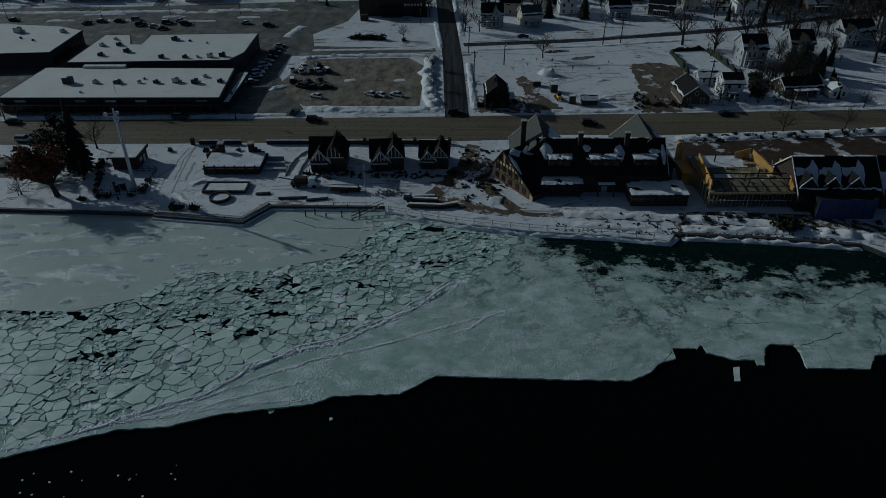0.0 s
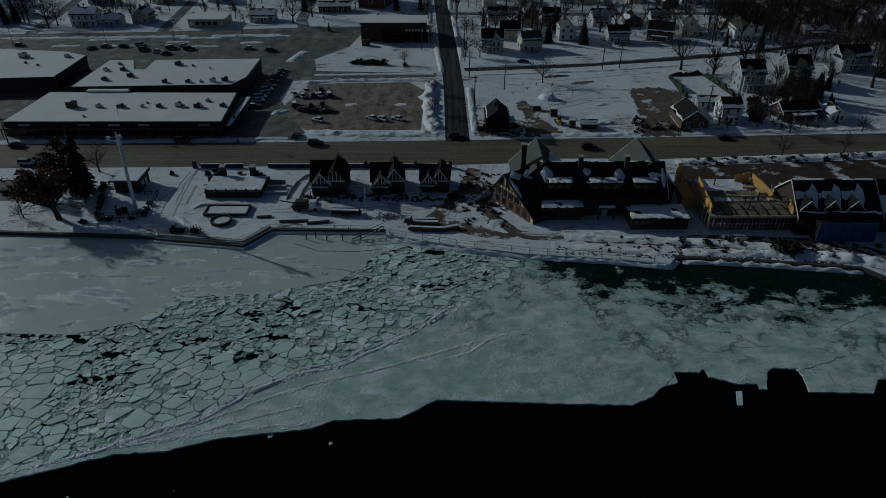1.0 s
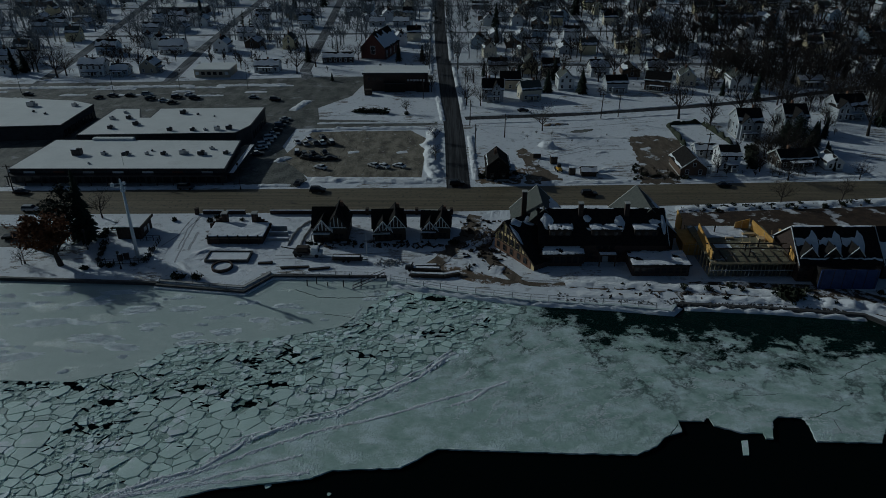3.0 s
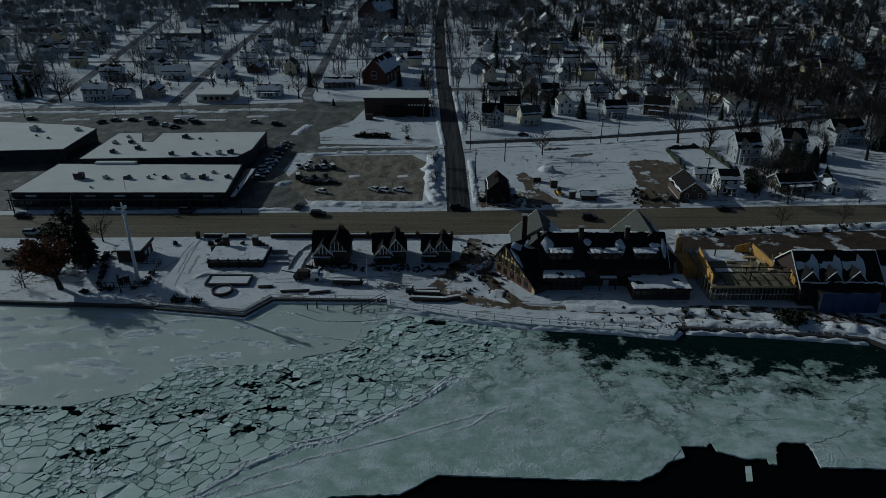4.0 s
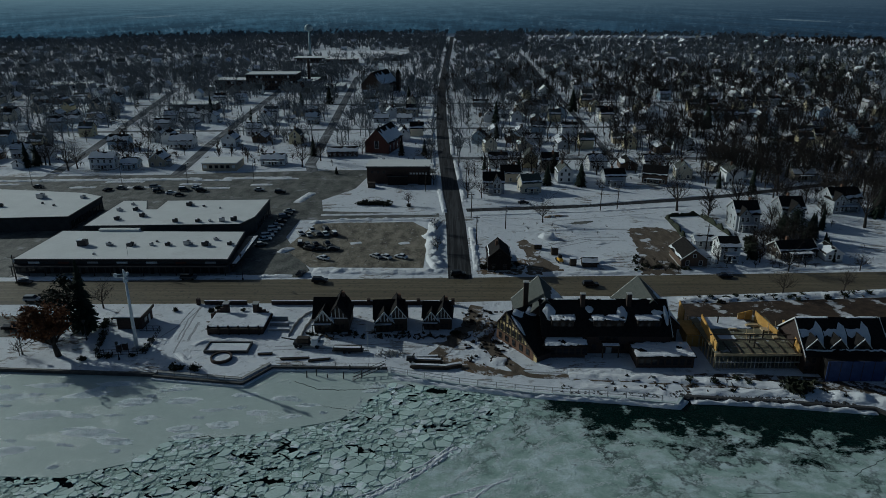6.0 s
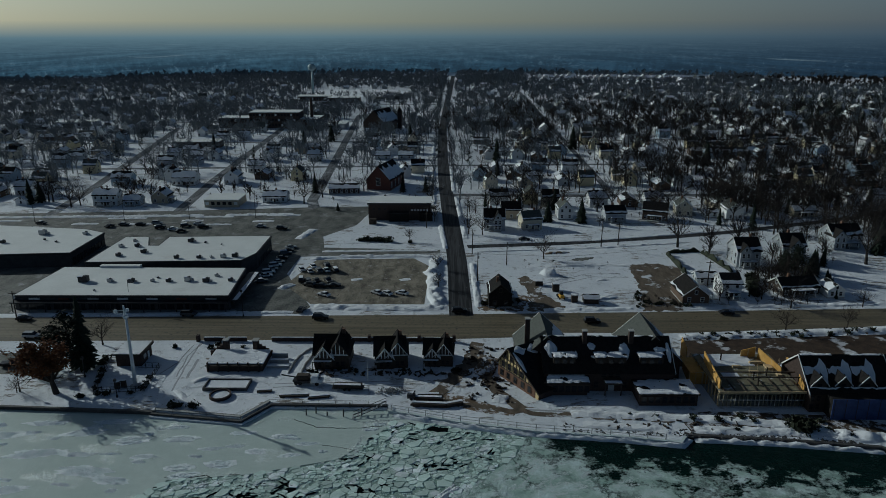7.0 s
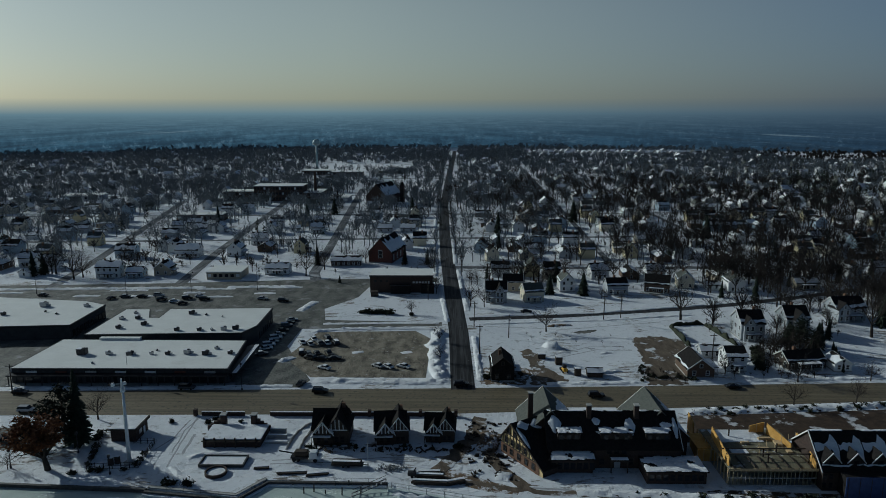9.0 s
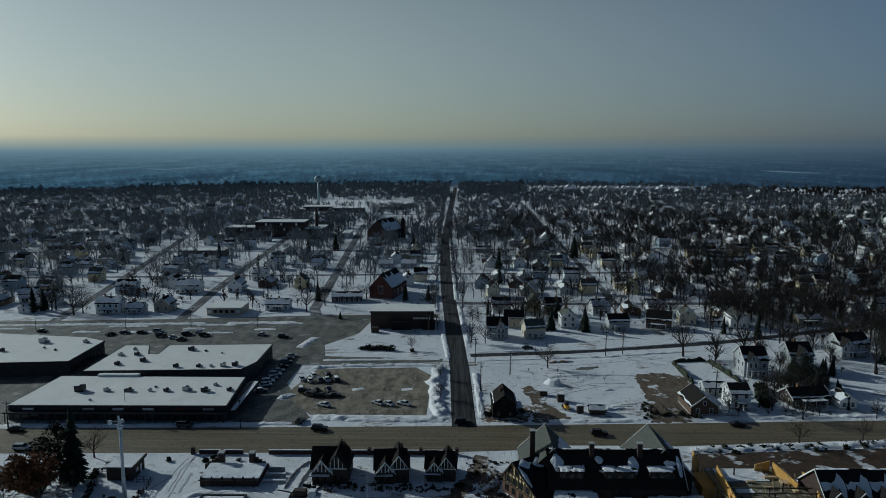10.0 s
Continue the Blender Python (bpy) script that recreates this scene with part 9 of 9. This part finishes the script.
for x, y, h in ((101, 258, 10), (103.5, 265, 12), (119, 262, 13), (121.5, 250, 9), (139, 263, 12), (141.5, 250, 10), (147, 263, 9), (149.5, 281, 12), (170, 283, 13), (172, 268, 11), (179, 291, 15), (184, 284, 14), (117, 271, 14), (136, 273, 13), (132, 240, 6)):
    simple_tree(WV, WF, x, y, h, rng, 30, 0.0085)
    for k in range(3):
        simple_tree(WV, WF, x + rng.uniform(-4, 4), y + rng.uniform(-3, 3), rng.uniform(1.5, 3.5), rng, 10, 0.02)
# garden scrub and young growth round the houses
for x0, x1, y0, y1, num, low, high in ((96, 215, 290, 345, 260, 1.2, 4.0), (12, 96, 318, 345, 70, 1.0, 3.0), (-200, -75, 340, 420, 130, 1.0, 3.5), (-330, 420, 345, 640, 1500, 1.2, 4.5), (24, 60, 240, 256, 16, 0.8, 1.6), (-215, -78, 354, 420, 110, 4.0, 9.0)):
    for i in range(num):
        x, y = rng.uniform(x0, x1), rng.uniform(y0, y1)
        if off_street(x, y, -2.0) and abs(x) < 0.72 * y + 10 and all(abs(x - hx) > 5.8 or abs(y - hy) > 5.2 for hx, hy in NEAR_HOUSES) and noise.noise(Vector((x / 14, y / 14, 5.0))) > -0.1:
            simple_tree(WV, WF, x, y, rng.uniform(low, high), rng, 9, 0.02)
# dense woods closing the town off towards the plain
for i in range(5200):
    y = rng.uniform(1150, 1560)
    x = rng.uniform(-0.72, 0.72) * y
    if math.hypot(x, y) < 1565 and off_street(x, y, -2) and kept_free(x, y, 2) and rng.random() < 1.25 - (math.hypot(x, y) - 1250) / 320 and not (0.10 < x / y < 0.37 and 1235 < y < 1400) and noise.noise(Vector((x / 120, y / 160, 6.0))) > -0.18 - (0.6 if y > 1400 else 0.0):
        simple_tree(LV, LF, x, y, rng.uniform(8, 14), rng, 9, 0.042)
tagged(raw("far_trees", LV, LF, TWIG_HAZED), "countless bare trees between the far houses, greyed for haze", "trees", "", "stuff")
tagged(raw("far_trees", WV, WF, TWIG), "countless bare trees between the far houses", "trees", "", "stuff")
if CV:
    tagged(raw("far_conifers", CV, CF, NEEDLES), "scattered dark conifers among the far houses", "trees", "", "stuff")


# ---- hazy distance ----
def make_distance():
    """Glowing woods and snowfields with haze painted in, paler towards the horizon and towards the sun."""
    m, n, l, p = nodes_of("hazy_distance")
    n.remove(p)
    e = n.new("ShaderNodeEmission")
    g = n.new("ShaderNodeSeparateXYZ")
    l.new(n.new("ShaderNodeNewGeometry").outputs["Position"], g.inputs[0])
    # the haze is emission colour, graded by height and towards the sun
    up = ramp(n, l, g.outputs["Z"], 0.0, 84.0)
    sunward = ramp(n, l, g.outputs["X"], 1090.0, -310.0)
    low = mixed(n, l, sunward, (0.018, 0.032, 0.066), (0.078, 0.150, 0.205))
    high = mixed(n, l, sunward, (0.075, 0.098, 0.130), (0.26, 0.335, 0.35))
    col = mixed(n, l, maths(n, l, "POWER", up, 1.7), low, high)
    # the plain beyond, laid out in its own ground distances so that it narrows towards the horizon
    away = maths(n, l, "DIVIDE", EYE, maths(n, l, "MAXIMUM", maths(n, l, "SUBTRACT", EYE + 0.4, g.outputs["Z"]), 1.0))
    land = n.new("ShaderNodeCombineXYZ")
    l.new(maths(n, l, "MULTIPLY", g.outputs["X"], away), land.inputs[0])
    l.new(maths(n, l, "MULTIPLY", maths(n, l, "MULTIPLY", g.outputs["Y"], away), 0.30), land.inputs[1])

    def on_land(scale, detail, rough):
        t = n.new("ShaderNodeTexNoise")
        t.inputs["Scale"].default_value, t.inputs["Detail"].default_value, t.inputs["Roughness"].default_value = scale, detail, rough
        l.new(land.outputs[0], t.inputs["Vector"])
        return t.outputs["Fac"]

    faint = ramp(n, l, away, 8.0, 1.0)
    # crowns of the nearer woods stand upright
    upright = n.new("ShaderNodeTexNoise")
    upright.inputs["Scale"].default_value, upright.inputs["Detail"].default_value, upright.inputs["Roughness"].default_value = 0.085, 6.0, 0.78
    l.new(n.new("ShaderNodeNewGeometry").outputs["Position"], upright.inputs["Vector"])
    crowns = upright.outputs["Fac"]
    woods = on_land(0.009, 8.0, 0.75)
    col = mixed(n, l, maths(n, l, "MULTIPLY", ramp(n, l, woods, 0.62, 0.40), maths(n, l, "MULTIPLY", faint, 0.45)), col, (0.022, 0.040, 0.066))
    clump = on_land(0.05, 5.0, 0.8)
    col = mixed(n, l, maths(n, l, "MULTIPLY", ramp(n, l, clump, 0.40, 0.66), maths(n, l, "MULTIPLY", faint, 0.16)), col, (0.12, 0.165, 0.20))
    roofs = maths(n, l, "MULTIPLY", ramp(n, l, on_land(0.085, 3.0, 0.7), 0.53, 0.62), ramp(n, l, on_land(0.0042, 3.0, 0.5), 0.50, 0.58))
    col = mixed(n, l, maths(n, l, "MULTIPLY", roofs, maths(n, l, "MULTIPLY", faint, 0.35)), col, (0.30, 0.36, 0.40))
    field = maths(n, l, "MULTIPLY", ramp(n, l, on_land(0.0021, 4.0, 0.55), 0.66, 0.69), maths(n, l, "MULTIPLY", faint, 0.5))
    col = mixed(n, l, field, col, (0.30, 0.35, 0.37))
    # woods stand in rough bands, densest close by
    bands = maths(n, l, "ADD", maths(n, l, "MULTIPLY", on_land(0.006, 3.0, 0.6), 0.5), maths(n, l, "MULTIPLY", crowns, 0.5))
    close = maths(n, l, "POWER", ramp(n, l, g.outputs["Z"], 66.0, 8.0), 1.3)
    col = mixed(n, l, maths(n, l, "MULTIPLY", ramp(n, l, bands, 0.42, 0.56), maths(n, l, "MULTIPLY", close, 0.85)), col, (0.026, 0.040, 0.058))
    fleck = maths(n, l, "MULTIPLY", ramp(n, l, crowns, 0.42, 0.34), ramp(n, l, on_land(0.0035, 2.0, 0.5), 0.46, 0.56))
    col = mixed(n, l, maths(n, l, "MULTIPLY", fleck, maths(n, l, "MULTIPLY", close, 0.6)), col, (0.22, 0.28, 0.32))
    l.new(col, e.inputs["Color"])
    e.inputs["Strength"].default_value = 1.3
    clear = n.new("ShaderNodeBsdfTransparent")
    fade = n.new("ShaderNodeMixShader")
    l.new(ramp(n, l, g.outputs["Z"], 74.0, 106.0), fade.inputs[0])
    l.new(e.outputs[0], fade.inputs[1])
    l.new(clear.outputs[0], fade.inputs[2])
    l.new(fade.outputs[0], n["Material Output"].inputs[0])
    return m


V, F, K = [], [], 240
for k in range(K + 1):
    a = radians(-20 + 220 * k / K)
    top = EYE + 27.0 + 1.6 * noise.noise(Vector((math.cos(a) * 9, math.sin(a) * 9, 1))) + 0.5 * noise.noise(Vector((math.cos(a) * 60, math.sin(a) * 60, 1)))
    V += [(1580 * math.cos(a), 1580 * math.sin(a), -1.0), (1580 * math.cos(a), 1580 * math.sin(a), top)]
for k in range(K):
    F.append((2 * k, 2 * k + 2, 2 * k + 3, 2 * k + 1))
tagged(raw("backdrop", V, F, make_distance()), "glowing backdrop painted as a hazy blue-grey wooded plain", "backdrop", "", "structure")
